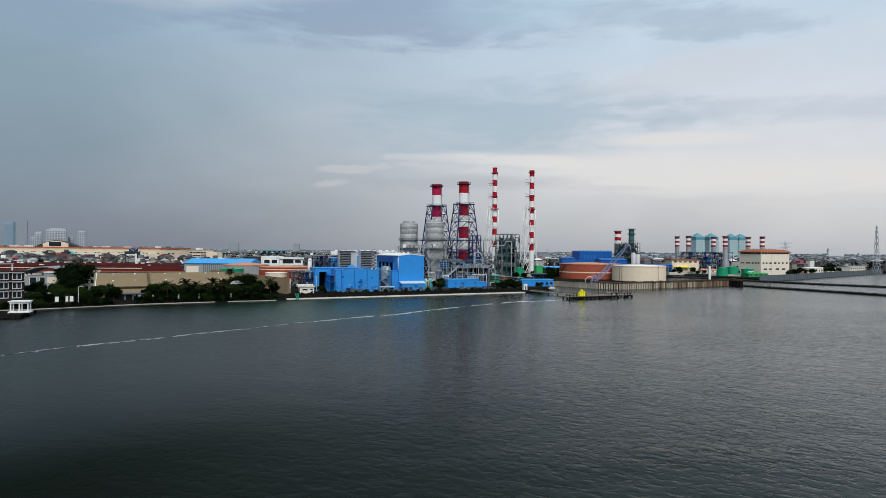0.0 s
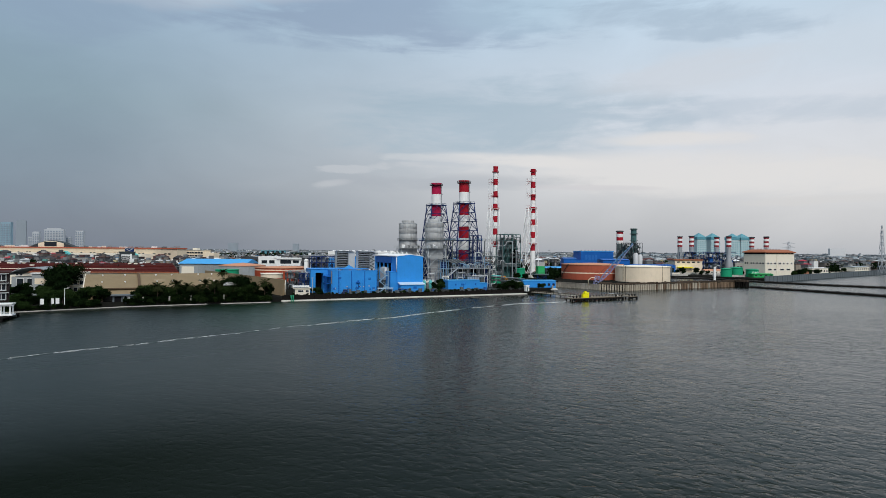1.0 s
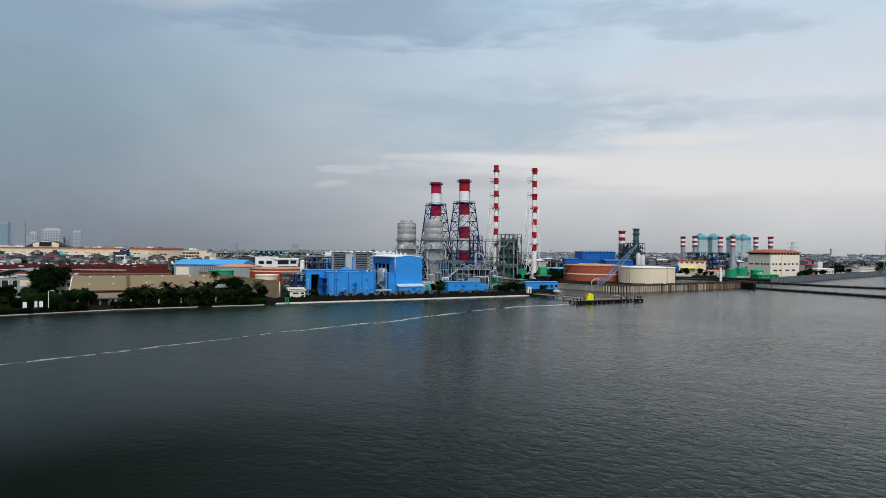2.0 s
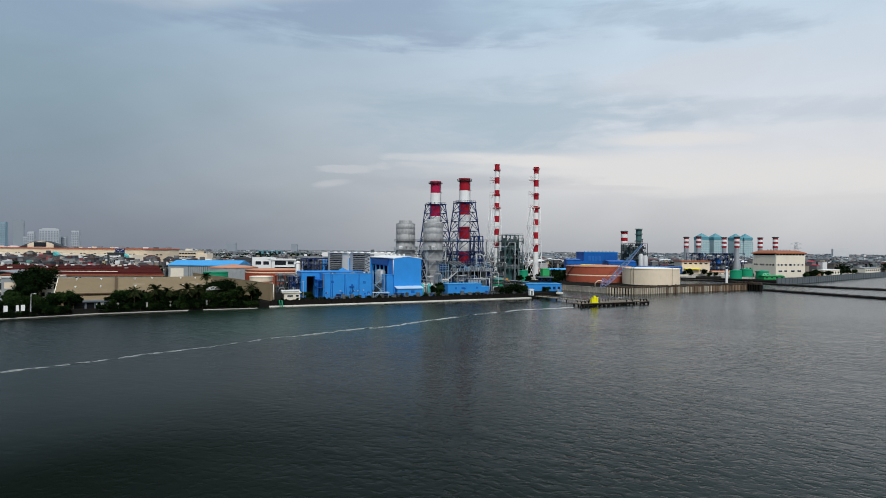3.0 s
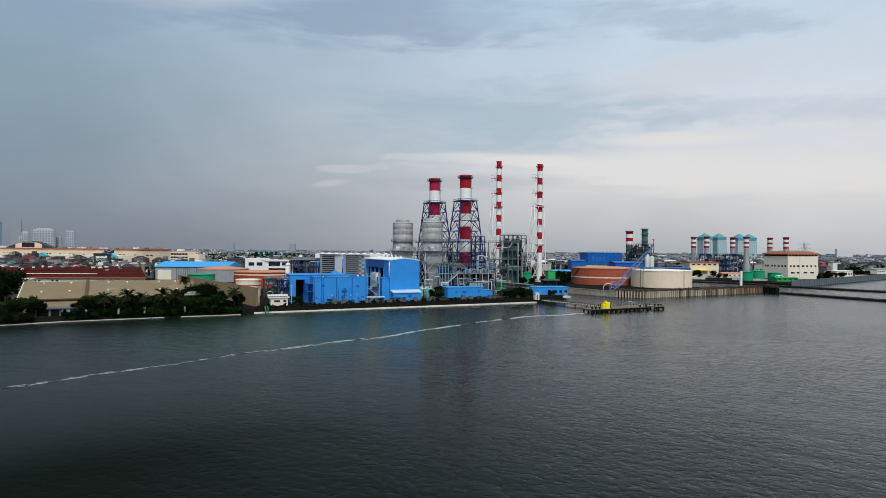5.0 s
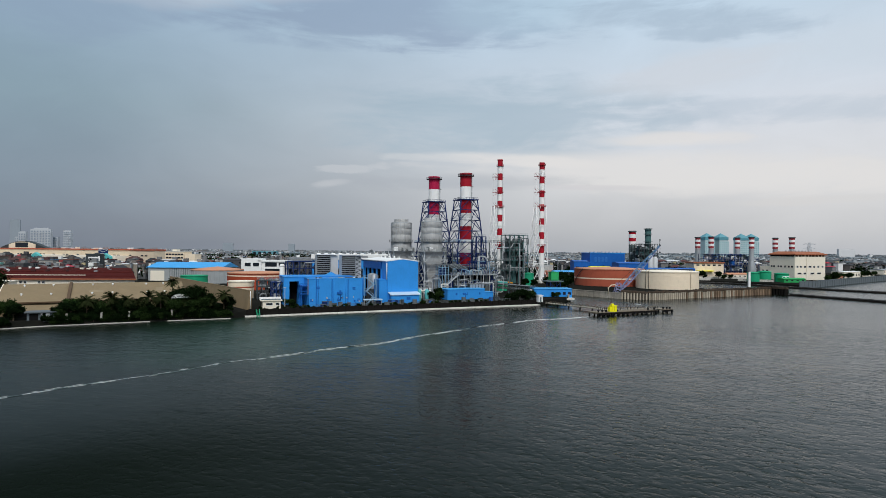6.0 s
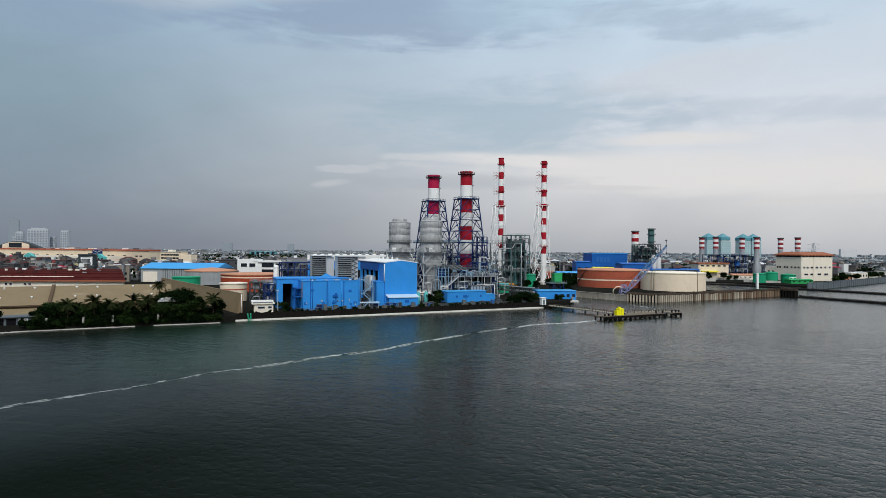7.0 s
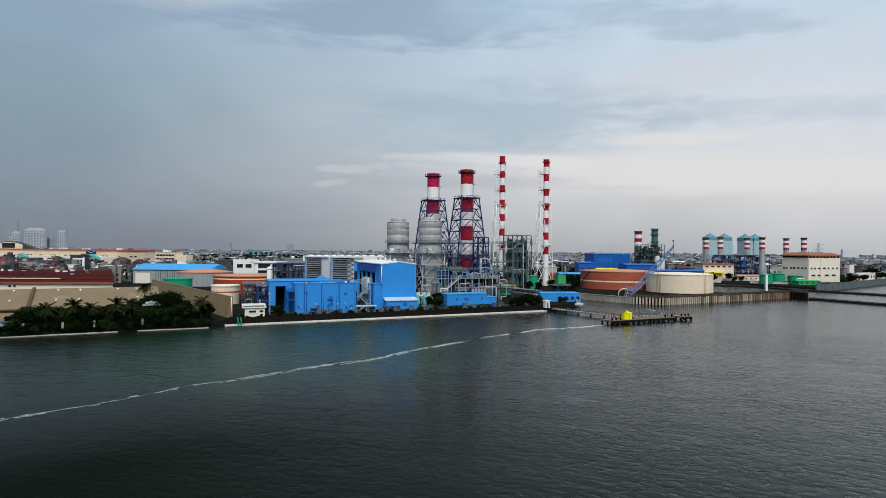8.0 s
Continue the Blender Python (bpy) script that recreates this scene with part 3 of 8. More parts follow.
def lattice(parent, levels, leg, brace, legs_of, m_leg, m_brace, cross=True):
    """Four legs through the levels, a ring of beams at each level and braces on each side between them."""
    corners = [legs_of(z) for z in levels]
    for k in range(4):
        part("leg", piped([c[k] for c in corners], leg * 0.6, 6), m_leg, parent)
    for i, c in enumerate(corners):
        if i:
            part("level_frame", barred(*[(c[k], c[(k + 1) % 4], brace * 1.1) for k in range(4)]), m_brace, parent)
    for a, b in zip(corners, corners[1:]):
        for k in range(4):
            j = (k + 1) % 4
            if cross:
                part("brace", barred((a[k], b[j], brace), (a[j], b[k], brace)), m_brace, parent)
            else:
                mid = [(b[k][i] + b[j][i]) / 2 for i in range(3)]
                part("brace", barred((a[k], mid, brace), (a[j], mid, brace)), m_brace, parent)


def slim_stack(x, y, top):
    t = thing("chimney", x, y, QUAY, 21, "slim red-and-white banded chimney held by a white lattice tower", "chimney", "slim chimneys")
    r = 1.72
    banded(t, 0, 0, r, top, 4.62, 13, RED, 0.0)
    part("rim", drum(0, 0, [(r + 0.02, top - 0.5), (r + 0.2, top - 0.3), (r + 0.2, top + 0.1), (r - 0.2, top + 0.1)], 28), RED, t, "flared red rim")
    neck = 51.0

    def corner(k, z):
        f = 1 - z / neck
        x = (-4.9 - 4.0 * f, -2.0, 2.05 + 1.2 * f)[k[0]]
        return (x, k[1] * (2.0 + 1.8 * f), z)

    levels = [0.0, 13.0, 26.0, 38.5, neck]
    for k in ((0, -1), (0, 1), (2, -1), (2, 1)):
        part("leg", piped([corner(k, z) for z in levels], 0.24, 6), WHITE, t)
    for z in levels[1:]:
        ring = [corner(k, z) for k in ((0, -1), (2, -1), (2, 1), (0, 1))]
        part("level_frame", barred(*[(ring[i], ring[(i + 1) % 4], 0.26) for i in range(4)]), WHITE, t)
    for a, b in zip(levels, levels[1:]):
        for s in (-1, 1):
            part("brace", barred((corner((0, s), a), corner((1, s), b), 0.26)), WHITE, t)
            part("brace", barred((corner((1, s), a), corner((0, s), b), 0.26)), WHITE, t)
        part("brace", barred((corner((2, -1), a), corner((2, 1), b), 0.22)), WHITE, t)
        part("brace", barred((corner((0, 1), a), corner((0, -1), b), 0.22)), WHITE, t)
    for z, steel in ((neck, RED), (60.2, DULL_RED), (70.6, WHITE)):
        arm = B()
        for s in (-1.5, 1.5):
            bar(arm, (-5.0, s, z), (2.0, s, z), 0.17)
            bar(arm, (-4.4, s, z + 2.2), (-1.4, s, z), 0.14)
            bar(arm, (-4.4, s, z - 2.0), (-1.4, s, z), 0.14)
        for u in (-5.0, -3.4):
            bar(arm, (u, -1.5, z), (u, 1.5, z), 0.15)
        part("bracket", arm, steel if z < 70 else DULL_RED, t, "red braced bracket arm")
        guard = B()
        for s in (-1.5, 1.5):
            bar(guard, (-5.0, s, z - 2.2), (-5.0, s, z + 2.4), 0.16)
            bar(guard, (-5.0, s, z + 1.1), (-1.7, s, z + 1.1), 0.09)
        bar(guard, (-5.0, -1.5, z + 2.4), (-5.0, 1.5, z + 2.4), 0.12)
        if z > 70:
            bar(guard, (-5.0, -1.5, z + 2.4), (2.2, -1.5, z + 2.4), 0.12)
        part("bracket_guard", guard, WHITE, t, "white guard frame")
    for s in (-1.5, 1.5):
        part("riser", barred(((-5.0, s, neck), (-5.0, s, 73.0), 0.09)), WHITE, t, "thin white riser")
    for z, out in ((24.5, 1.1), (50.6, 1.3), (60.0, 0.45), (78.0, 0.75)):
        ring_deck(t, 0, 0, r, z, out, RED)
    bm = B()
    for s in (-0.3, 0.3):
        bar(bm, (2.15, s, 1.0), (2.15, s, 78.0), 0.12)
    for i in range(96):
        bar(bm, (2.15, -0.3, 1.5 + 0.8 * i), (2.15, 0.3, 1.5 + 0.8 * i), 0.07)
    part("ladder", bm, WHITE, t, "white caged ladder")
    part("footing", drum(0, 0, [(3.4, -0.05), (3.4, 1.4), (3.0, 1.8)], 20), CONCRETE, t, "round concrete footing")


slim_stack(39.0, 455.0, 82.4)
slim_stack(66.4, 450.0, 79.9)


def broad_stack(x, y, red):
    t = thing("chimney", x, y, QUAY, 21, "broad red-and-white steel chimney inside a dark blue lattice tower", "chimney", "broad chimneys")
    top, r = 59.5, 2.85
    banded(t, 0, 0, r, top, 6.55, 7, red, 8.0)
    part("rim", drum(0, 0, [(r + 0.3, top - 0.5), (r + 0.3, top + 0.15), (r - 0.3, top + 0.15)], 28), red, t, "sooty rim")
    ring_deck(t, 0, 0, r, top - 1.3, 1.2, DARK_STEEL)
    ring_deck(t, 0, 0, r, 46.5, 1.1, GALV)

    def feet(z):
        f = max(0.0, 1 - z / 46.3)
        h = 4.35 + 2.8 * min(f / 0.58, 1.0)
        return [(-h, -h, z), (h, -h, z), (h, h, z), (-h, h, z)]

    lattice(t, [0.0, 8.0, 14.5, 20.0, 25.5, 31.0, 36.2, 41.3, 46.3], 0.50, 0.27, feet, STEEL_BLUE, STEEL_BLUE, cross=False)
    bm = B()
    for s in (-4.6, 4.6):
        bar(bm, (-4.9, s, 46.4), (4.9, s, 46.4), 0.4)
        bar(bm, (s, -4.9, 46.4), (s, 4.9, 46.4), 0.4)
        bar(bm, (s, -4.6, 47.4), (s, 4.6, 47.4), 0.1)
        bar(bm, (-4.6, s, 47.4), (4.6, s, 47.4), 0.1)
        for u in range(-4, 5, 2):
            bar(bm, (u * 1.13, s, 46.4), (u * 1.13, s, 47.4), 0.1)
            bar(bm, (s, u * 1.13, 46.4), (s, u * 1.13, 47.4), 0.1)
    part("top_platform", bm, STEEL_BLUE, t, "railed square platform")
    for z in (18.2, 25.4):
        bm = B()
        for s in (-7.2, 7.2):
            bar(bm, (-8.2, s, z), (8.2, s, z), 0.5)
            bar(bm, (s, -8.2, z), (s, 8.2, z), 0.5)
        for s in (-2.6, 2.6):
            bar(bm, (-8.0, s, z), (8.0, s, z), 0.3)
            bar(bm, (s, -8.0, z), (s, 8.0, z), 0.3)
        part("floor_frame", bm, STEEL_BLUE, t, "heavy blue floor frame")
        rail = B()
        for s in (-8.1, 8.1):
            for h in (0.6, 1.15):
                bar(rail, (-8.1, s, z + h), (8.1, s, z + h), 0.1)
                bar(rail, (s, -8.1, z + h), (s, 8.1, z + h), 0.1)
            for u in range(-4, 5):
                bar(rail, (u * 2.0, s, z), (u * 2.0, s, z + 1.15), 0.1)
                bar(rail, (s, u * 2.0, z), (s, u * 2.0, z + 1.15), 0.1)
        part("handrail", rail, PALE_BLUE_STEEL if z > 20 else STEEL_BLUE, t)
    own = random.Random(int(x + 40))
    for i in range(46):
        z = own.uniform(6.0, 24.0)
        side, u, w, rise = own.choice((-1, 1)), own.uniform(-6.5, 2.0), own.uniform(2.0, 5.0), own.choice((0.0, 0.0, 2.5, -2.5))
        a, b = (u, side * 6.6, z), (u + w, side * 6.6, z + rise)
        if own.random() < 0.4:
            a, b = (a[1], a[0], a[2]), (b[1], b[0], b[2])
        part("strut", barred((a, b, own.uniform(0.12, 0.28))), own.choice((STEEL_BLUE, STEEL_BLUE, STEEL_BLUE, PALE_STEEL, DARK_STEEL)), t)
    for z in (36.2,):
        bm = B()
        for s in (-5.6, 5.6):
            box(bm, -5.8, 5.8, s - 0.6, s + 0.6, z, z + 0.15)
            bar(bm, (-5.8, s * 1.08, z + 1.1), (5.8, s * 1.08, z + 1.1), 0.09)
        part("walkway", bm, STEEL_BLUE, t, "blue grating walkway")
    bm = B()
    bar(bm, (r + 0.4, -0.3, 4), (r + 0.4, -0.3, 59), 0.12)
    bar(bm, (r + 0.4, 0.3, 4), (r + 0.4, 0.3, 59), 0.12)
    for i in range(60):
        bar(bm, (r + 0.4, -0.3, 5 + 0.9 * i), (r + 0.4, 0.3, 5 + 0.9 * i), 0.07)
    part("ladder", bm, GALV, t)
    part("lamp_bracket", boxed(r, r + 1.1, -0.35, 0.35, 53.0, 53.5), GALV, t)
    return t


broad_stack(-4.1, 365.0, MAGENTA)
broad_stack(11.9, 350.0, RED)


def silencer(x, y):
    t = thing("silencer_tower", x, y, QUAY, 21, "ribbed silver exhaust silencer drum on a steel frame", "industrial tower", "exhaust silencers")
    rings = ((21.0, 24.9), (25.0, 28.9), (29.0, 31.9), (32.0, 34.6))
    for i, (z0, z1) in enumerate(rings):
        part("drum_course", drum(0, 0, [(4.90, z0), (5.0, z0 + 0.12), (5.0, z1 - 0.1), (4.92, z1)], 32), DRUM_GREY, t, "streaked silver drum course")
    part("drum_head", drum(0, 0, [(4.9, 34.6), (4.5, 35.0), (3.2, 35.1)], 32), DRUM_GREY, t)
    part("cap", drum(0, 0, [(3.3, 35.1), (3.3, 36.2), (3.1, 36.4)], 28), DRUM_GREY, t)
    for z in (24.85, 28.9, 31.9, 34.4):
        part("hoop", drum(0, 0, [(5.04, z), (5.13, z + 0.04), (5.13, z + 0.2), (5.04, z + 0.24)], 32), GALV, t)
    for i in range(16):
        a = 2 * math.pi * i / 16
        part("rib", barred(((5.06 * math.cos(a), 5.06 * math.sin(a), 21.3), (5.06 * math.cos(a), 5.06 * math.sin(a), 34.6), 0.10)), GALV, t)
    for i in range(8):
        a = 2 * math.pi * (i + 0.5) / 8
        part("cap_rib", barred(((3.35 * math.cos(a), 3.35 * math.sin(a), 35.0), (3.35 * math.cos(a), 3.35 * math.sin(a), 36.4), 0.2)), GALV, t)
    ring_deck(t, 0, 0, 5.0, 25.1, 1.0, STEEL_MID)
    ring_deck(t, 0, 0, 5.0, 20.7, 1.3, PALE_STEEL)
    # the duct below narrows to the ground
    bm = B()
    ringz = [(4.3, 20.8), (4.0, 18.0), (3.1, 11.0), (2.3, 6.0), (2.3, 3.0)]
    loops = [[bm.verts.new((sx * h, sy * h * 0.9, z)) for sx, sy in ((-1, -1), (1, -1), (1, 1), (-1, 1))] for h, z in ringz]
    for a, b in zip(loops, loops[1:]):
        for i in range(4):
            bm.faces.new((a[i], a[(i + 1) % 4], b[(i + 1) % 4], b[i]))
    part("duct", bm, DRUM_GREY, t, "tapering silver duct")
    for h, z in [(2.35 + 1.9 * (k / 11.0), 6.4 + 1.25 * k) for k in range(12)]:
        part("stiffener", barred(*[((sx * h, sy * h * 0.9, z), (ex * h, ey * h * 0.9, z), 0.24) for (sx, sy), (ex, ey) in (((-1, -1), (1, -1)), ((1, -1), (1, 1)), ((1, 1), (-1, 1)), ((-1, 1), (-1, -1)))]), PALE_STEEL, t)

    def feet(z):
        return [(-5.0, -4.6, z), (5.0, -4.6, z), (5.0, 4.6, z), (-5.0, 4.6, z)]

    lattice(t, [0.0, 5.2, 10.4, 15.7, 20.7], 0.44, 0.24, feet, PALE_STEEL, PALE_STEEL, cross=False)
    for z in (15.9, 20.8):
        bm = B()
        for s in (-5.6, 5.6):
            box(bm, -6.2, 6.2, s - 0.5, s + 0.5, z, z + 0.14)
            for h in (0.6, 1.15):
                bar(bm, (-6.2, s * 1.07, z + h), (6.2, s * 1.07, z + h), 0.1)
            for u in range(-3, 4):
                bar(bm, (u * 2.0, s * 1.07, z), (u * 2.0, s * 1.07, z + 1.15), 0.1)
        part("service_walkway", bm, PALE_STEEL, t, "pale railed service walkway")
    own = random.Random(int(x * 3 + 90))
    for i in range(9):
        u, w, h = own.uniform(-5.5, 4.0), own.uniform(0.7, 1.8), own.uniform(0.8, 1.9)
        part("junction_box", boxed(u, u + w, -5.9, -5.2, 20.95, 20.95 + h), own.choice((PALE_STEEL, SILVER, STEEL_MID, WHITE)), t)
    return t


silencer(-19.8, 346.0)
silencer(-4.7, 333.0)


def catwalk(x, y, z, length, turn):
    t = thing("catwalk", x, y, z, turn, "thin railed catwalk bridging the towers", "walkway", "catwalks")
    part("grating", boxed(0, length, -0.6, 0.6, -0.2, 0), STEEL_MID, t)
    part("handrail", barred(((0, -0.6, 1.1), (length, -0.6, 1.1), 0.11), ((0, -0.6, 0.55), (length, -0.6, 0.55), 0.09), ((0, 0.6, 1.1), (length, 0.6, 1.1), 0.11)), STEEL_MID, t)
    for i in range(int(length / 2.0) + 1):
        part("rail_post", barred(((i * 2.0, -0.6, 0), (i * 2.0, -0.6, 1.1), 0.1), ((i * 2.0, 0.6, 0), (i * 2.0, 0.6, 1.1), 0.1)), STEEL_MID, t)
    for i in range(2):
        part("trestle_post", barred(((length * (0.25 + 0.5 * i), 0, -z + QUAY), (length * (0.25 + 0.5 * i), 0, -0.2), 0.4)), STEEL_MID, t)


catwalk(0.6, 335.0, 27.3, 7.0, 24)
catwalk(18.4, 345.0, 27.3, 22.0, 18)


# ---- blue plant buildings ----
LEAN_OF_PLANT = 21.0


def window_in(parent, x0, x1, y, z0, z1, material=GLASS, frame_material=None, name="window"):
    bm = B()
    box(bm, x0, x1, y - 0.05, y + 0.10, z0, z1)
    w = part(name, bm, material, parent)
    if frame_material:
        bm = B()
        for a in ((x0 - 0.12, x1 + 0.12, z1, z1 + 0.14), (x0 - 0.12, x1 + 0.12, z0 - 0.14, z0), (x0 - 0.12, x0, z0, z1), (x1, x1 + 0.12, z0, z1)):
            box(bm, a[0], a[1], y - 0.12, y + 0.1, a[2], a[3])
        part("window_frame", bm, frame_material, w)
    return w


def turbine_hall():
    t = thing("turbine_hall", -21.6, 293.2, QUAY, LEAN_OF_PLANT, "tall bright blue clad turbine hall with a shallow white roof", "industrial building")
    bm = B()
    profile(bm, [(0, 0), (13, 0), (13, 16.6), (6.5, 17.5), (0, 16.6)], 0, 9)
    part("front_block", bm, BLUE, t)
    part("rear_block", boxed(0.8, 13, 9, 40, 0, 16.5), BLUE, t)
    bm = B()
    profile(bm, [(-0.5, 16.65), (6.5, 17.55), (13.5, 16.65), (13.5, 16.95), (6.5, 17.9), (-0.5, 16.95)], 0.2, 40.5)
    part("roof", bm, WHITE, t, "white metal roof sheet")
    # side bay: deep header over a near-black sheet for the bay's shade
    part("header", boxed(-0.35, 0.8, 9.2, 40, 13.2, 16.3), DEEP_BLUE, t, "dark blue header over the bay")
    part("bay_dark_sheet", boxed(0.55, 0.85, 10, 39, 3.0, 13.2), DARK, t)
    for y in (9.4, 17.0, 24.5, 32.0, 39.6):
        part("bay_column", boxed(-0.3, 0.5, y - 0.35, y + 0.35, 0, 13.2), BLUE, t)
    part("side_block", boxed(-3.2, 0.0, 0.6, 9, 0, 9.2), BLUE, t, "lower blue side block")
    # galvanised grey darkens the pale drums for the shade of the bay
    for y in (12.5, 17.0):
        part("silver_drum", drum(-2.2, y, [(1.7, 5.0), (1.7, 10.6), (0.8, 11.3)], 18), GALV, t, "silver drum in the side bay")
        part("drum_stand", boxed(-4.0, -0.4, y - 1.8, y + 1.8, 0, 5.0), DARK_STEEL, t)
    part("side_roof", boxed(-3.35, 0.0, 0.5, 9.1, 9.2, 9.4), BLUE, t)
    bm = B()
    box(bm, 0.6, 12.4, -3.6, -0.003, 0, 3.3)
    an = part("annex", bm, BLUE, t, "low blue annex along the front")
    bm = B()
    profile(bm, [(0.2, 3.3), (12.9, 3.3), (12.9, 3.5), (0.2, 3.5)], -4.0, 0)
    v = [v for v in bm.verts if v.co.y > -0.1]
    for q in v:
        q.co.z += 0.9
    part("annex_roof", bm, PALE_ROOF, an, "pale blue-white lean-to roof")
    window_in(an, 7.0, 8.6, -3.62, 1.4, 2.5, DEEP_BLUE)
    for x in (6.5,):
        part("panel_seam", boxed(x - 0.04, x + 0.04, -0.03, 0.0, 4.2, 16.4), BLUE, t)
    part("gutter_pipe", piped([(-0.4, -0.25, 16.2), (-0.4, -0.25, 9.5)], 0.18), WHITE, t, "white downpipe")
    for i, y in enumerate((6, 13, 20, 27, 34)):
        part("roof_vent", drum(6.5, y, [(0.5, 17.7), (0.5, 18.2), (0.7, 18.3), (0.2, 18.6)], 12), WHITE, t, "white roof ventilator")


turbine_hall()


def control_block():
    t = thing("control_building", -50.6, 274.0, QUAY, LEAN_OF_PLANT, "long bright blue panelled machine building with small square hatches", "industrial building")
    part("front_block", boxed(1.2, 22.2, 0, 14, 0, 10.3), BLUE, t)
    part("roof", boxed(1.05, 22.35, -0.15, 14.1, 10.3, 10.5), BLUE, t)
    for x in (4.3, 10.2, 16.3):
        part("panel_seam", boxed(x - 0.14, x + 0.14, -0.14, 0, 0.4, 10.2), DEEP_BLUE, t, "dark vertical joint")
    for x, z in ((2.6, 2.3), (9.0, 2.2), (12.6, 2.3), (20.5, 2.2), (5.0, 7.0), (18.6, 6.6)):
        h = part("hatch", boxed(x - 0.55, x + 0.55, -0.10, 0, z - 0.45, z + 0.45), DEEP_BLUE, t, "square dark blue hatch")
        part("hatch_louvre", boxed(x - 0.4, x + 0.4, -0.16, -0.10, z - 0.06, z + 0.06), BLUE, h)
    bm = B()
    pipe(bm, [(13.4, -0.25, 2.2), (13.4, -0.25, 4.6), (12.7, -0.25, 5.3)], 0.14)
    box(bm, 12.2, 14.1, -0.5, 0, 4.6, 5.2)
    box(bm, 13.0, 13.7, -0.5, 0, 5.2, 5.9)
    part("exhaust_fitting", bm, DEEP_BLUE, t)
    # the block behind, with an open bay
    bm = B()
    for a in ((-6.6, -4.4, 9, 24, 0, 10.7), (-0.9, 20, 14.01, 24, 0, 10.7), (-0.9, 1.19, 9, 14.01, 0, 10.7), (-4.4, -0.9, 9, 24, 9.0, 10.7), (-4.4, -0.9, 15, 24, 0, 9.0)):
        box(bm, *a)
    part("rear_block", bm, BLUE, t)
    part("rear_roof", boxed(-6.8, 20.2, 8.8, 24.2, 10.7, 10.9), BLUE, t)
    # near-black sheet at the back puts the open bay's shade into colour
    part("rear_bay_shade", boxed(-4.4, -0.9, 14.8, 14.99, 0, 9.0), DARK, t, "dark sheet for the shade inside the open bay")
    for y in (0.2, 4.5):
        part("side_post", boxed(-1.3, -1.0, y, y + 0.3, 0, 8.0), DEEP_BLUE, t)
    for z in (4.6, 7.6):
        part("side_gallery", boxed(-1.3, 1.19, 0.2, 8.8, z, z + 0.2), DEEP_BLUE, t)
        part("gallery_rail", barred(((-1.3, 0.2, z + 1.1), (-1.3, 8.8, z + 1.1), 0.1), ((-1.3, 0.2, z + 1.1), (1.1, 0.2, z + 1.1), 0.1)), DEEP_BLUE, t)
    own = random.Random(3)
    for x in (1.5, 5.0, 10.9, 15.4, 21.9):
        part("downpipe", piped([(x, -0.16, 10.2), (x, -0.16, 0.3)], 0.09, 6), own.choice((DEEP_BLUE, BLUE)), t)
    for i in range(14):
        x, w = own.uniform(1.6, 21.0), own.uniform(0.3, 1.3)
        part("roof_fitting", boxed(x, x + w, 0.4, 1.2, 10.5, 10.5 + own.uniform(0.15, 0.5)), own.choice((WHITE, PALE_STEEL, DARK_STEEL, STEEL_MID)), t)
    for i in range(12):
        x, z, w = own.uniform(2.0, 21.0), own.uniform(0.6, 3.0), own.uniform(0.25, 0.7)
        part("wall_box", boxed(x, x + w, -0.22, 0.0, z, z + own.uniform(0.3, 0.8)), own.choice((DEEP_BLUE, PALE_STEEL, STEEL_BLUE)), t)
    part("corner_rust", boxed(1.14, 1.42, -0.03, 0.2, 4.5, 10.2), OLD_CONCRETE, t, "rust-stained corner strip")


control_block()


def zigzag_stair(x, y, turn, flights, run, rise, material, label):
    t = thing("outside_stair", x, y, QUAY, turn, label, "stair")
    for i in range(flights):
        a, b = (0.0, run) if i % 2 == 0 else (run, 0.0)
        z0, z1 = i * rise, (i + 1) * rise
        part("flight", barred(((a, 0.4, z0), (b, 0.4, z1), 0.28), ((a, 1.4, z0), (b, 1.4, z1), 0.28), ((a, 0.4, z0 + 1.0), (b, 0.4, z1 + 1.0), 0.12)), material, t)
        part("landing", boxed(b - 0.8, b + 0.8, 0.2, 2.4, z1 - 0.08, z1 + 0.08), material, t)
        part("landing_rail", barred(((b - 0.8, 0.2, z1 + 1.0), (b + 0.8, 0.2, z1 + 1.0), 0.12)), material, t)
    for cx in (-0.9, run + 0.9):
        for cy in (0.2, 2.4):
            part("post", barred(((cx, cy, 0), (cx, cy, flights * rise + 1.0), 0.2)), material, t)


zigzag_stair(-29.0, 285.6, LEAN_OF_PLANT, 4, 3.2, 2.6, PALE_BLUE_STEEL, "blue-grey steel zigzag stair beside the blue hall")


def canopy_low():
    t = thing("low_canopy", -29.5, 281.2, QUAY, LEAN_OF_PLANT, "low pale flat canopy between the blue buildings", "canopy")
    part("slab", boxed(0, 7.4, 0, 2.4, 2.0, 2.3), PALE_ROOF, t)
    for x in (0.3, 3.6, 7.0):
        part("post", barred(((x, 0.3, 0), (x, 0.3, 2.0), 0.2)), GALV, t)


canopy_low()


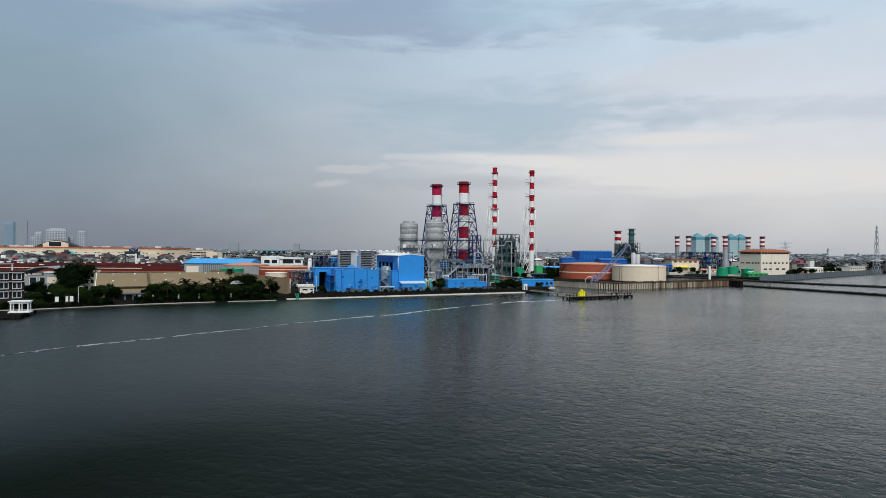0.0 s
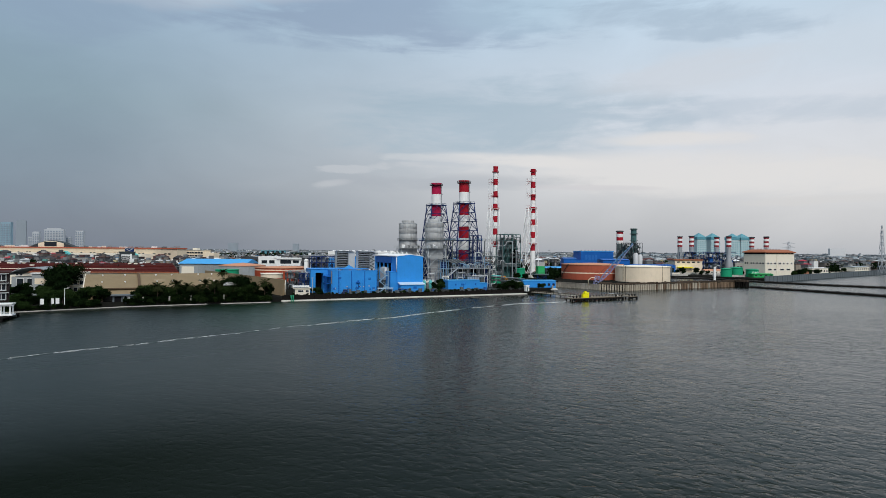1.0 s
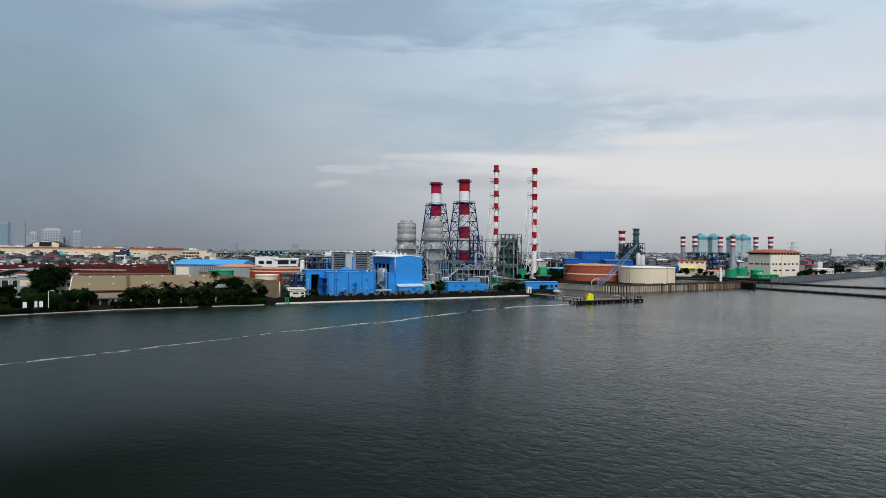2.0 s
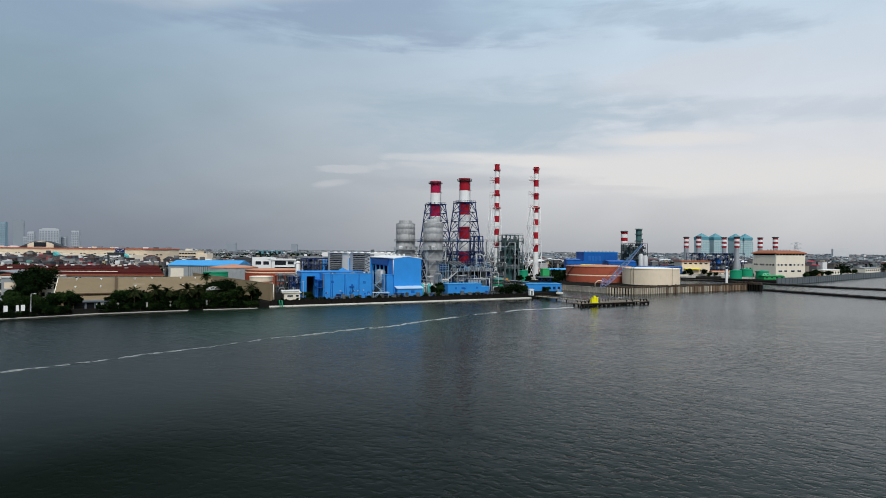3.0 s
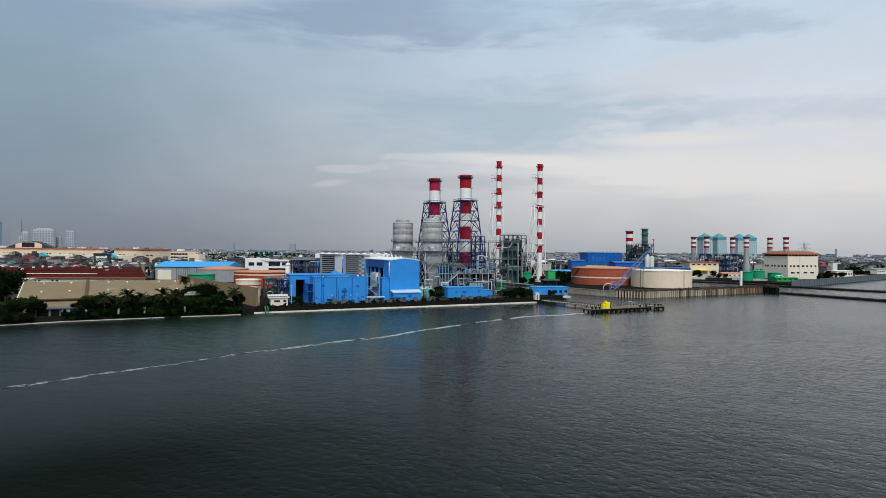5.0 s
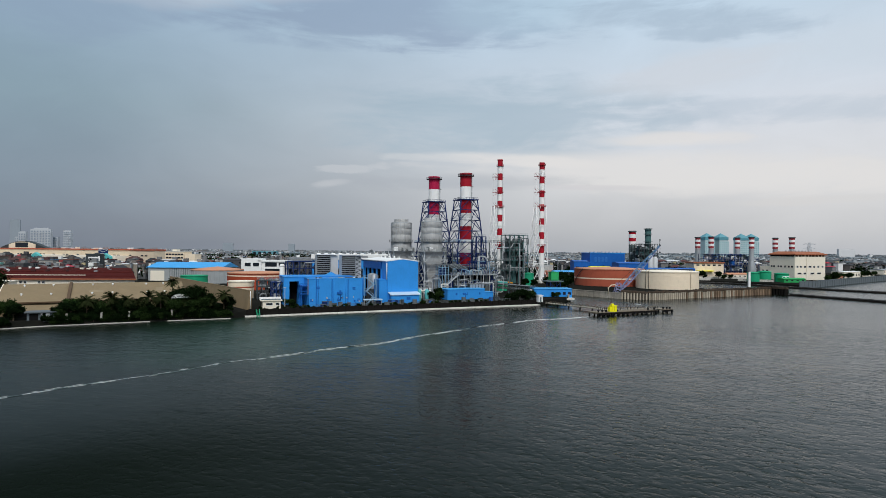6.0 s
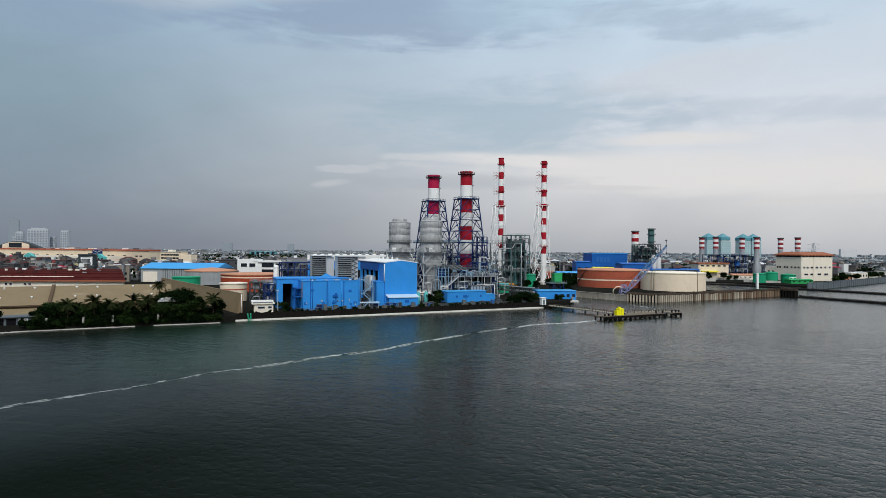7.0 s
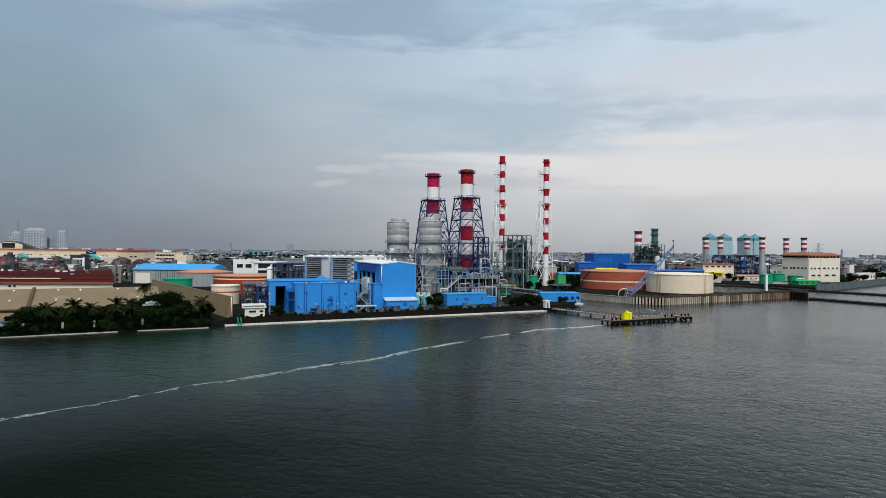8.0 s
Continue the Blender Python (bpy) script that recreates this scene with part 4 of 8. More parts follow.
def filter_house(x, y, ribs):
    t = thing("air_intake_filter", x, y, QUAY, LEAN_OF_PLANT, "silver intake filter house with stacked louvre hoods on steel legs", "air intake", "intake filters")
    lo, hi = 8.4, 18.9
    part("casing", boxed(0, 8.2, 0.9, 6.0, lo, hi), SILVER, t)
    for i in range(12):
        z = lo + 0.2 + i * 0.86
        bm = B()
        a = [bm.verts.new((px, py, pz)) for px in (0.05, 5.6) for py, pz in ((0.9, z + 0.66), (-0.7, z + 0.12), (-0.7, z + 0.04), (0.9, z + 0.54))]
        for f in ((0, 1, 2, 3), (7, 6, 5, 4), (0, 4, 5, 1), (1, 5, 6, 2), (2, 6, 7, 3), (3, 7, 4, 0)):
            bm.faces.new([a[k] for k in f])
        part("louvre_hood", bm, GALV, t)
    # the shade between the hoods is a near-black sheet behind them
    part("louvre_shade", boxed(0.1, 5.5, 0.6, 0.89, lo + 0.1, hi - 0.1), DARK, t, "near-black sheet for the shade between the hoods")
    part("roof", boxed(-0.2, 8.4, -0.8, 6.2, hi, hi + 0.25), SILVER, t)
    for cx in (0.4, 7.8):
        for cy in (1.2, 5.6):
            part("leg", barred(((cx, cy, 0), (cx, cy, lo), 0.4)), DARK_STEEL, t)
    if ribs:
        for i in range(6):
            z = lo + 0.2 + i * 1.7
            part("side_brace", barred(((5.8, 0.7, z), (8.0, 0.7, z + 0.85), 0.2), ((8.0, 0.7, z + 0.85), (5.8, 0.7, z + 1.7), 0.2)), DARK_STEEL, t)
    else:
        part("side_casing", boxed(5.65, 9.0, 0.2, 5.6, lo, hi - 0.2), SILVER, t, "plain silver end casing")


filter_house(-52.6, 306.0, False)
filter_house(-40.6, 297.0, True)


def small_hood(x, y, z):
    t = thing("roof_canopy", x, y, z, LEAN_OF_PLANT, "small sky-blue pitched canopy roof among the intakes", "canopy", "blue canopies")
    bm = B()
    profile(bm, [(-2.2, 0), (2.2, 0), (2.2, 0.15), (0, 1.5), (-2.2, 0.15)], 0, 3.2)
    part("roof", bm, SKY_BLUE, t)
    for px in (-1.9, 1.9):
        for py in (0.3, 2.9):
            part("post", barred(((px, py, -(z - QUAY)), (px, py, 0), 0.25)), STEEL_BLUE, t)


small_hood(-60.5, 303.0, 11.0)
small_hood(-45.2, 299.0, 12.6)


def steel_frame(name, x, y, turn, wx, wy, levels, bays, m, m2, label, clutter=0, category="steel structure", mix=()):
    """A multi-storey open process frame: posts, floors, braces, and vessels and ducts on its floors."""
    t = thing(name, x, y, QUAY, turn, label, category)
    rng = random.Random(int(x * 7 + y * 3))
    mix = mix or (STEEL_MID, m2, GALV, STEEL_MID, SILVER)
    top = levels[-1]
    for i in range(bays + 1):
        for yy in (0, wy):
            part("post", barred(((wx * i / bays, yy, 0), (wx * i / bays, yy, top), 0.38)), m, t)
    for z in levels:
        bm = B()
        for yy in (0, wy):
            bar(bm, (0, yy, z), (wx, yy, z), 0.34)
        for i in range(bays + 1):
            bar(bm, (wx * i / bays, 0, z), (wx * i / bays, wy, z), 0.3)
        box(bm, 0, wx, 0.1, wy - 0.1, z - 0.06, z + 0.06)
        part("floor_frame", bm, m, t)
        for yy in (0, wy):
            for rz in (0.55, 1.1):
                part("handrail", barred(((0, yy, z + rz), (wx, yy, z + rz), 0.09)), GALV, t)
    zs = [0.0] + list(levels)
    for a, b in zip(zs, zs[1:]):
        for i in range(bays):
            if rng.random() < 0.55:
                x0, x1 = wx * i / bays, wx * (i + 1) / bays
                part("brace", barred(((x0, 0, a), (x1, 0, b), 0.2)), m, t)
    for _ in range(clutter):
        z = rng.choice(zs[:-1])
        h = rng.uniform(1.2, 3.2)
        r = rng.uniform(0.4, 1.2)
        px, py = rng.uniform(r, wx - r), rng.uniform(r, wy - r)
        kind = rng.random()
        if kind < 0.4:
            part("vessel", drum(px, py, [(r * 0.7, z + 0.1), (r, z + 0.4), (r, z + h), (r * 0.5, z + h + 0.5)], 12), rng.choice(mix), t)
        elif kind < 0.7:
            part("duct", boxed(px - r, px + r, py - r, py + r, z + 0.06, z + h), rng.choice(mix), t)
        else:
            q = rng.uniform(0.10, 0.24)
            x1 = min(wx, px + rng.uniform(2, 6))
            part("pipe", piped([(px, -0.3, z + 0.2), (px, -0.3, z + 2.0), (px + 0.3, -0.3, z + 2.4), (x1, -0.3, z + 2.4), (x1 + 0.3, -0.3, z + 2.0), (x1 + 0.3, -0.3, max(0.1, z - 1.5))], q), rng.choice(mix), t)
    return t


FRONT_MIX = (PALE_STEEL, SILVER, STEEL_MID, PALE_BLUE_STEEL, DARK_STEEL, DARK_STEEL, STEEL_BLUE, STEEL_BLUE)
steel_frame("boiler_plant", 4.0, 330.0, 21, 24.0, 22.0, (5.0, 9.6, 13.6), 8, STEEL_MID, DARK_STEEL, "dense grey pipework and vessels on open steel floors below the chimneys", 150, mix=FRONT_MIX)
steel_frame("boiler_plant", 44.0, 440.0, 21, 13.5, 12.0, (8.0, 15.0, 21.0, 27.0, 31.5), 4, TEAL_STEEL, TEAL_STEEL, "tall teal-green open boiler frame with ducts", 60, mix=(TEAL_STEEL, GREY_STEEL, STEEL_MID, DARK_STEEL, GALV))
steel_frame("boiler_plant", -16.0, 352.0, 21, 22.0, 10.0, (6.0, 12.0, 18.0), 4, STEEL_BLUE, SILVER, "blue and silver process frame behind the silencers", 60, mix=(STEEL_BLUE, STEEL_BLUE, DARK_STEEL, PALE_STEEL, STEEL_MID))
steel_frame("stair_tower", 16.5, 338.0, 21, 5.2, 5.0, (4.0, 8.0, 12.0, 16.0, 20.0, 24.0, 28.0), 2, STEEL_BLUE, DARK_STEEL, "dark blue open stair tower beside the broad chimney", 8)
for k, (x, y, w, d, h) in enumerate(((13.0, 320.5, 7.0, 3.0, 6.4), (-1.0, 320.0, 5.5, 3.0, 3.2), (-7.0, 314.0, 4.0, 2.4, 2.6))):
    t = thing("cooler_bank", x, y, QUAY, 21, "upright grey finned cooler panels on a frame" if k == 0 else "low pale cooler box at the boiler's foot", "cooler")
    part("frame", boxed(0, w, 0.3, d, 0.3, h), DARK_STEEL if k == 0 else GALV, t)
    for i in range(5):
        part("fin_panel", boxed(w * (i + 0.12) / 5, w * (i + 0.88) / 5, 0, 0.29, 0.6, h - 0.3), GALV if k == 0 else SILVER, t)
    part("foot", boxed(-0.1, w + 0.1, 0.2, d + 0.1, 0, 0.3), CONCRETE, t)
steel_frame("intake_gantry", -66.5, 311.0, 21, 13.0, 8.0, (5.0, 9.0, 13.0, 16.0), 5, STEEL_BLUE, DARK_STEEL, "blue open steel frame beside the air intakes", 16)


# dark boxes added to give the pipework its black, shaded gaps
t = thing("boiler_infill", 8.0, 336.0, QUAY, 21, "dark boxes filling the shaded gaps in the pipework", "boiler")
inner = random.Random(8)
for i in range(16):
    px, py, z = inner.uniform(0, 17), inner.uniform(0, 9), inner.choice((0.0, 0.0, 5.1, 9.7))
    w, h = inner.uniform(2.0, 4.5), inner.uniform(2.5, 4.4)
    part("casing", boxed(px, px + w, py, py + inner.uniform(3, 6), z, z + h), inner.choice((DARK, DARK_STEEL, STEEL_BLUE, DARK_STEEL)), t)
# dark filler boxes added so the space behind the towers reads dark
for x, y, n, wide, high in ((-27.0, 347.5, 20, 17.0, 16.0), (-10.5, 343.0, 22, 16.0, 17.5), (-14.0, 374.0, 26, 30.0, 17.0), (14.0, 372.0, 24, 17.0, 16.0), (43.0, 443.0, 22, 14.0, 29.0), (-30.0, 362.0, 14, 16.0, 13.0)):
    t = thing("boiler_infill", x, y, QUAY, 21, "bulky dark filler boxes and ducts by the chimneys", "boiler")
    for i in range(n):
        px, py = inner.uniform(0, wide - 4), inner.uniform(0, 8)
        w, h = inner.uniform(2.5, 6.0), inner.uniform(0.35, 1.0) * high
        part("casing", boxed(px, px + w, py, py + inner.uniform(2.5, 5), 0, h), inner.choice((STEEL_BLUE, DARK, DARK_STEEL) if y < 350 else (TEAL_STEEL, DARK, DARK_STEEL, GREY_STEEL) if y > 400 else (DARK_STEEL, DARK, DARK, GREY_STEEL)), t)
        if i % 3 == 0:
            part("duct", drum(px + w / 2, py + 1.5, [(0.8, h), (0.8, h + 2.5), (0.5, h + 3.0)], 12), inner.choice((SILVER, GALV, DARK_STEEL)), t)
steel_frame("boiler_plant", -14.0, 366.0, 21, 56.0, 7.0, (5.5, 11.0, 16.0), 10, GREY_STEEL, SILVER, "long grey-green pipe gallery behind the broad chimneys", 60)
inner = random.Random(12)
for i in range(34):
    f = inner.random()
    x, y = -46 + 84 * f + inner.uniform(-1, 1), 272.5 + 41 * f + inner.uniform(0, 2.2)
    w, d, h = inner.uniform(0.6, 2.2), inner.uniform(0.6, 1.4), inner.uniform(0.7, 2.0)
    t = thing("equipment_cabinet", x, y, QUAY, 21 + inner.uniform(-6, 6), "weathered equipment cabinet on the yard edge", "cabinet", "yard cabinets")
    part("body", boxed(0, w, 0, d, 0.15, h), inner.choice((DARK_STEEL, GREY_CONCRETE, STEEL_MID, STEEL_BLUE, DEEP_BLUE, DARK_STEEL)), t)
    part("plinth", boxed(-0.08, w + 0.08, -0.08, d + 0.08, 0, 0.15), OLD_CONCRETE, t)
    part("cover", boxed(-0.06, w + 0.06, -0.06, d + 0.06, h, h + 0.08), STEEL_MID, t)
steel_frame("pipe_rack", -64.8, 281.6, 21, 4.8, 6.0, (2.8, 5.6, 8.6), 3, STEEL_BLUE, GALV, "dark blue pipe rack at the end of the blue building", 26, mix=(STEEL_BLUE, DARK_STEEL, PALE_STEEL, DEEP_BLUE))
steel_frame("pipe_rack", -77.0, 303.0, 21, 11.0, 5.0, (2.6, 5.4, 8.0), 6, DARK_STEEL, GALV, "dark crowded pipe rack below the terracotta tank", 46, mix=(DARK_STEEL, STEEL_MID, DARK, GALV, TERRACOTTA))
t = thing("lamp_mast", -57.4, 272.2, QUAY, 0, "slender grey floodlight mast beside the blue building", "lamp mast", "lamp masts")
part("pole", drum(0, 0, [(0.16, 0), (0.10, 7.0)], 8), PALE_STEEL, t)
part("floodlight_head", boxed(-0.5, 0.4, -0.2, 0.2, 7.0, 7.3), PALE_STEEL, t)


def rounded(points, c=0.5):
    """The points of a run with its corners cut to short bends."""
    pts = [Vector(p) for p in points]
    made = [pts[0]]
    for a, b, d in zip(pts, pts[1:], pts[2:]):
        p, q = b + (a - b).normalized() * c, b + (d - b).normalized() * c
        made += [p, p.lerp(b, 0.5).lerp(q.lerp(b, 0.5), 0.5) * 0.5 + b * 0.15 + (p + q) * 0.175, q]
    return [tuple(p) for p in made + [pts[-1]]]


def front_deck():
    """The raised service deck before the broad chimneys, with what stands on and below it."""
    t = thing("service_deck", 4.4, 322.6, QUAY, 21, "raised pale service deck with handrails, columns and a stair", "steel structure")
    W, D, Z = 23.0, 6.0, 10.3
    part("deck_plate", boxed(0, W, 0, D, Z - 0.3, Z), GALV, t, "grey deck plate")
    below = random.Random(33)
    x = 0.7
    while x < W - 1.5:
        w = below.uniform(1.0, 2.6)
        y, h = below.uniform(2.2, 4.0), below.choice((Z - 0.31, Z - 0.31, 7.5, 5.5))
        # the near-black ones put the shade under the deck into colour
        part("casing", boxed(x, min(x + w, W - 0.4), y, D - 0.8, 0, h), below.choice((DARK, DARK, STEEL_BLUE, STEEL_BLUE, STEEL_MID, DARK_STEEL, GALV)), t, "box filling the dark space below the deck")
        x += w + below.uniform(0.02, 0.5)
    for i in range(8):
        for y in (0.3, D - 0.3):
            part("column", barred(((0.3 + i * 3.2, y, 0), (0.3 + i * 3.2, y, Z - 0.3), 0.3)), PALE_STEEL, t)
    for h in (0.55, 1.15):
        part("handrail", barred(((0, 0, Z + h), (W, 0, Z + h), 0.13)), PALE_STEEL, t)
    for i in range(19):
        part("rail_post", barred(((i * W / 18, 0, Z), (i * W / 18, 0, Z + 1.15), 0.12)), PALE_STEEL, t)
    part("under_walkway", boxed(1.5, W - 5, -0.8, 0.2, 5.2, 5.4), PALE_BLUE_STEEL, t)
    part("under_rail", barred(((1.5, -0.8, 6.4), (W - 5, -0.8, 6.4), 0.11), ((1.5, -0.8, 5.9), (W - 5, -0.8, 5.9), 0.09)), PALE_STEEL, t)
    part("stair_flight", barred(((-3.0, -0.6, 5.3), (3.2, -0.6, Z), 0.3), ((-3.0, -1.6, 5.3), (3.2, -1.6, Z), 0.3), ((-3.0, -1.6, 6.4), (3.2, -1.6, Z + 1.1), 0.13)), PALE_STEEL, t, "pale steel stair flight")
    part("stair_landing", boxed(-5.2, -2.8, -2.0, 0.4, 5.1, 5.3), PALE_STEEL, t)
    for x in (-5.0, -3.0):
        for y in (-1.8, 0.2):
            part("landing_post", barred(((x, y, 0), (x, y, 6.4), 0.22)), PALE_STEEL, t)
    for i, x in enumerate((7.4, 10.4, 13.4)):
        v = part("cooler_vessel", drum(x, 1.6, [(0.7, 0.2), (1.15, 0.7), (1.15, 6.6), (0.7, 7.1)], 16), STEEL_BLUE, t, "upright dark blue vessel")
        part("vessel_band", drum(x, 1.6, [(1.17, 3.0), (1.2, 3.05), (1.2, 3.3), (1.17, 3.35)], 16), PALE_STEEL, v)
    c = part("cabin_floor", boxed(-5.6, -0.6, 1.0, 5.0, Z - 0.2, Z), PALE_BLUE_STEEL, t, "pale blue open cabin frame")
    part("cabin_roof", boxed(-5.9, -0.3, 0.7, 5.3, Z + 4.4, Z + 4.6), STEEL_MID, c)
    for x in (-5.4, -3.8, -2.2, -0.8):
        for y in (1.2, 4.8):
            part("cabin_leg", barred(((x, y, 0), (x, y, Z + 4.4), 0.24)), PALE_BLUE_STEEL, c)
    for z in (Z + 1.1, Z + 2.2, Z + 3.3):
        part("cabin_rail", barred(((-5.4, 1.2, z), (-0.8, 1.2, z), 0.14), ((-5.4, 4.8, z), (-0.8, 4.8, z), 0.14)), PALE_BLUE_STEEL, c)
    part("cabin_core", boxed(-4.8, -1.4, 2.2, 4.2, Z, Z + 3.2), STEEL_BLUE, c, "dark blue casing inside the frame")
    roof = B()
    v = [roof.verts.new((x, y, z)) for x in (1.5, 9.0) for y, z in ((2.0, Z + 2.6), (D + 6.0, Z + 4.6), (D + 6.0, Z + 4.4), (2.0, Z + 2.4))]
    for f in ((0, 1, 2, 3), (7, 6, 5, 4), (1, 0, 4, 5), (2, 1, 5, 6), (3, 2, 6, 7), (0, 3, 7, 4)):
        roof.faces.new([v[i] for i in f])
    r = part("canopy_roof", roof, DARK_STEEL, t, "grey sloping canopy roof")
    for i in range(4):
        part("roof_rib", barred(((2.0 + i * 2.3, 1.95, Z + 2.66), (2.0 + i * 2.3, D + 6.0, Z + 4.66), 0.16)), GALV, r)
    for i in range(3):
        part("canopy_post", barred(((2.0 + i * 3.2, 2.4, Z), (2.0 + i * 3.2, 2.4, Z + 2.5), 0.24)), PALE_STEEL, t)
    own = random.Random(21)
    for i in range(5):
        x = 10.4 + i * 2.6
        part("deck_frame", barred(((x, 3.0, Z), (x, 3.0, Z + 6.0), 0.22), ((x, 5.6, Z), (x, 5.6, Z + 6.0), 0.22), ((x, 3.0, Z + 6.0), (x, 5.6, Z + 6.0), 0.2), ((x, 3.0, Z + 3.0), (x + 2.6, 3.0, Z + 3.0), 0.18), ((x, 3.0, Z + 6.0), (x + 2.6, 3.0, Z + 6.0), 0.18), ((x, 3.0, Z), (x + 2.6, 3.0, Z + 3.0), 0.15)), own.choice((STEEL_BLUE, STEEL_BLUE, PALE_BLUE_STEEL)), t, "blue steel frame on the deck")
    for i in range(38):
        x, w, h = own.uniform(0.5, W - 2), own.uniform(1.0, 3.4), own.uniform(0.9, 3.0)
        z = own.choice((Z, Z, 0.0, 5.4))
        r = own.uniform(0.09, 0.19)
        y = own.uniform(-1.3, 1.5)
        part("pipe_loop", piped(rounded([(x, y, z), (x, y, z + h), (x + w, y, z + h), (x + w, y, z)], min(0.45, w * 0.3)), r, 8), own.choice((PALE_STEEL, STEEL_BLUE, GALV, PALE_BLUE_STEEL, STEEL_MID)), t)
    for i in range(10):
        x, w = own.uniform(0.5, W - 2), own.uniform(0.8, 2.2)
        part("motor_box", boxed(x, x + w, 2.6, 4.4, Z, Z + own.uniform(0.7, 1.9)), own.choice((STEEL_MID, DARK_STEEL, PALE_BLUE_STEEL, STEEL_BLUE)), t)


front_deck()


def process_pipe(points, r, x, y, material, label):
    """A bent pipe; its open ends run down to the ground."""
    bm = piped(points, r, 10)
    for p in (points[0], points[-1]):
        if p[2] > 0.5:
            pipe(bm, [p, (p[0], p[1], 0)], r, 10)
    solo("process_pipe", bm, material, x, y, QUAY, 0, label, "pipe", "process pipes")


def looped_pipe(x, y, high, wide, deep, r, material, label):
    """A pipe that rises, runs across and comes down again."""
    c = 0.45
    process_pipe([(0, 0, 0), (0, 0, high - c), (c, 0.1 * deep, high), (wide - c, 0.9 * deep, high), (wide, deep, high - c), (wide, deep, 0)], r, x, y, material, label)


looped_pipe(-7.5, 312.0, 7.9, 3.6, 1.0, 0.2, SILVER, "tall looped pale grey pipe")
looped_pipe(-3.5, 315.0, 9.0, 3.2, 1.0, 0.26, GALV, "tall looped pale grey pipe")
looped_pipe(-10.5, 308.0, 4.0, 5.4, 1.8, 0.2, CREAM_WALL, "low looped pale pipe beside the hall")
looped_pipe(-2.0, 310.0, 5.0, 2.2, 0.5, 0.18, GALV, "low looped pale pipe beside the hall")
looped_pipe(14.0, 325.0, 6.0, 8.4, 3.1, 0.22, SILVER, "pale grey pipe across the boiler front")
looped_pipe(8.0, 323.0, 8.0, 4.4, 1.5, 0.2, GALV, "pale grey pipe across the boiler front")
process_pipe([(0, 0, 3), (3, 0.6, 3), (6, 1.5, 6.5), (11, 3, 6.5), (14, 4, 6.5)], 0.2, 10.0, 324.0, SILVER, "pale pipe climbing across the boiler front")
process_pipe(rounded([(0, 0, 18.6), (3.0, 1.0, 18.6), (4.6, 1.6, 15.6), (4.6, 1.6, 11.6), (1.0, 0.3, 11.6)], 0.9), 0.34, 17.6, 332.0, PALE_STEEL, "stout pale S-bend duct beside the broad chimney")
process_pipe(rounded([(0, 0, 0), (0, 0, 9.5), (3.4, 1.0, 9.5), (3.4, 1.0, 2.0), (0.8, 0.2, 2.0)], 0.9), 0.2, 25.6, 331.0, PALE_STEEL, "looped pale pipe at the deck's end")
loops = random.Random(61)
for i in range(22):
    f = i / 21
    w, h = loops.uniform(1.2, 3.4), loops.uniform(1.6, 6.5)
    process_pipe(rounded([(0, 0, 0), (0, 0, h), (w, 0.3 * w, h), (w, 0.3 * w, 0)], 0.4), loops.uniform(0.12, 0.24), -13.0 + 21.0 * f, 309.5 + 11.0 * f + loops.uniform(-2.0, 3.0),
                 loops.choice((PALE_STEEL, PALE_STEEL, SILVER, CREAM_WALL, STEEL_MID)), "looped pale pipe among the yard pipework")
for x, y, w, d, h in ((-10.0, 319.5, 6.0, 3.0, 4.2), (-3.6, 321.0, 4.4, 2.6, 3.0), (-11.0, 314.5, 3.4, 2.4, 2.0)):
    t = thing("equipment_housing", x, y, QUAY, 21, "white sheet-metal equipment housing at the silencer's foot", "equipment", "white housings")
    part("body", boxed(0, w, 0, d, 0.3, h), WHITE, t)
    part("plinth", boxed(-0.15, w + 0.15, -0.15, d + 0.15, 0, 0.3), CONCRETE, t)
    part("lid", boxed(-0.1, w + 0.1, -0.1, d + 0.1, h, h + 0.15), PALE_STEEL, t)
    part("louvre", boxed(w * 0.15, w * 0.5, -0.06, 0, h * 0.35, h * 0.75), STEEL_MID, t)
process_pipe([(0, 0, 0), (0, 0, 22), (1, 0.2, 23), (10, 2, 23), (11, 2.2, 24), (12, 2.4, 26), (16, 3, 26)], 0.28, 33.0, 424.0, GALV, "pale crossover pipe between chimney and boiler frame")

for k, (x, y) in enumerate(((-9.0, 300.5), (-5.9, 301.8))):
    t = thing("pressure_vessel", x, y, QUAY, 0, "upright aqua pressure vessel at the hall's corner", "tank", "aqua vessels")
    part("shell", drum(0, 0, [(0.6, 0.0), (0.9, 0.3), (0.9, 4.3), (0.6, 4.9), (0.15, 5.1)], 16), AQUA, t)
    part("valve", drum(0, 0, [(0.12, 5.0), (0.12, 5.7)], 8), GALV, t)


for x, y in ((-70.4, 317.0), (-67.7, 318.2)):
    t = thing("silo", x, y, QUAY, 0, "slender white upright silo beside the blue gantry", "silo", "white silos")
    part("shell", drum(0, 0, [(1.15, 0), (1.15, 14.0), (0.8, 14.6), (0.3, 14.8)], 18), WHITE, t)
    for z in (4.5, 9.0, 13.5):
        part("hoop", drum(0, 0, [(1.17, z), (1.22, z + 0.05), (1.22, z + 0.2), (1.17, z + 0.25)], 18), GALV, t)


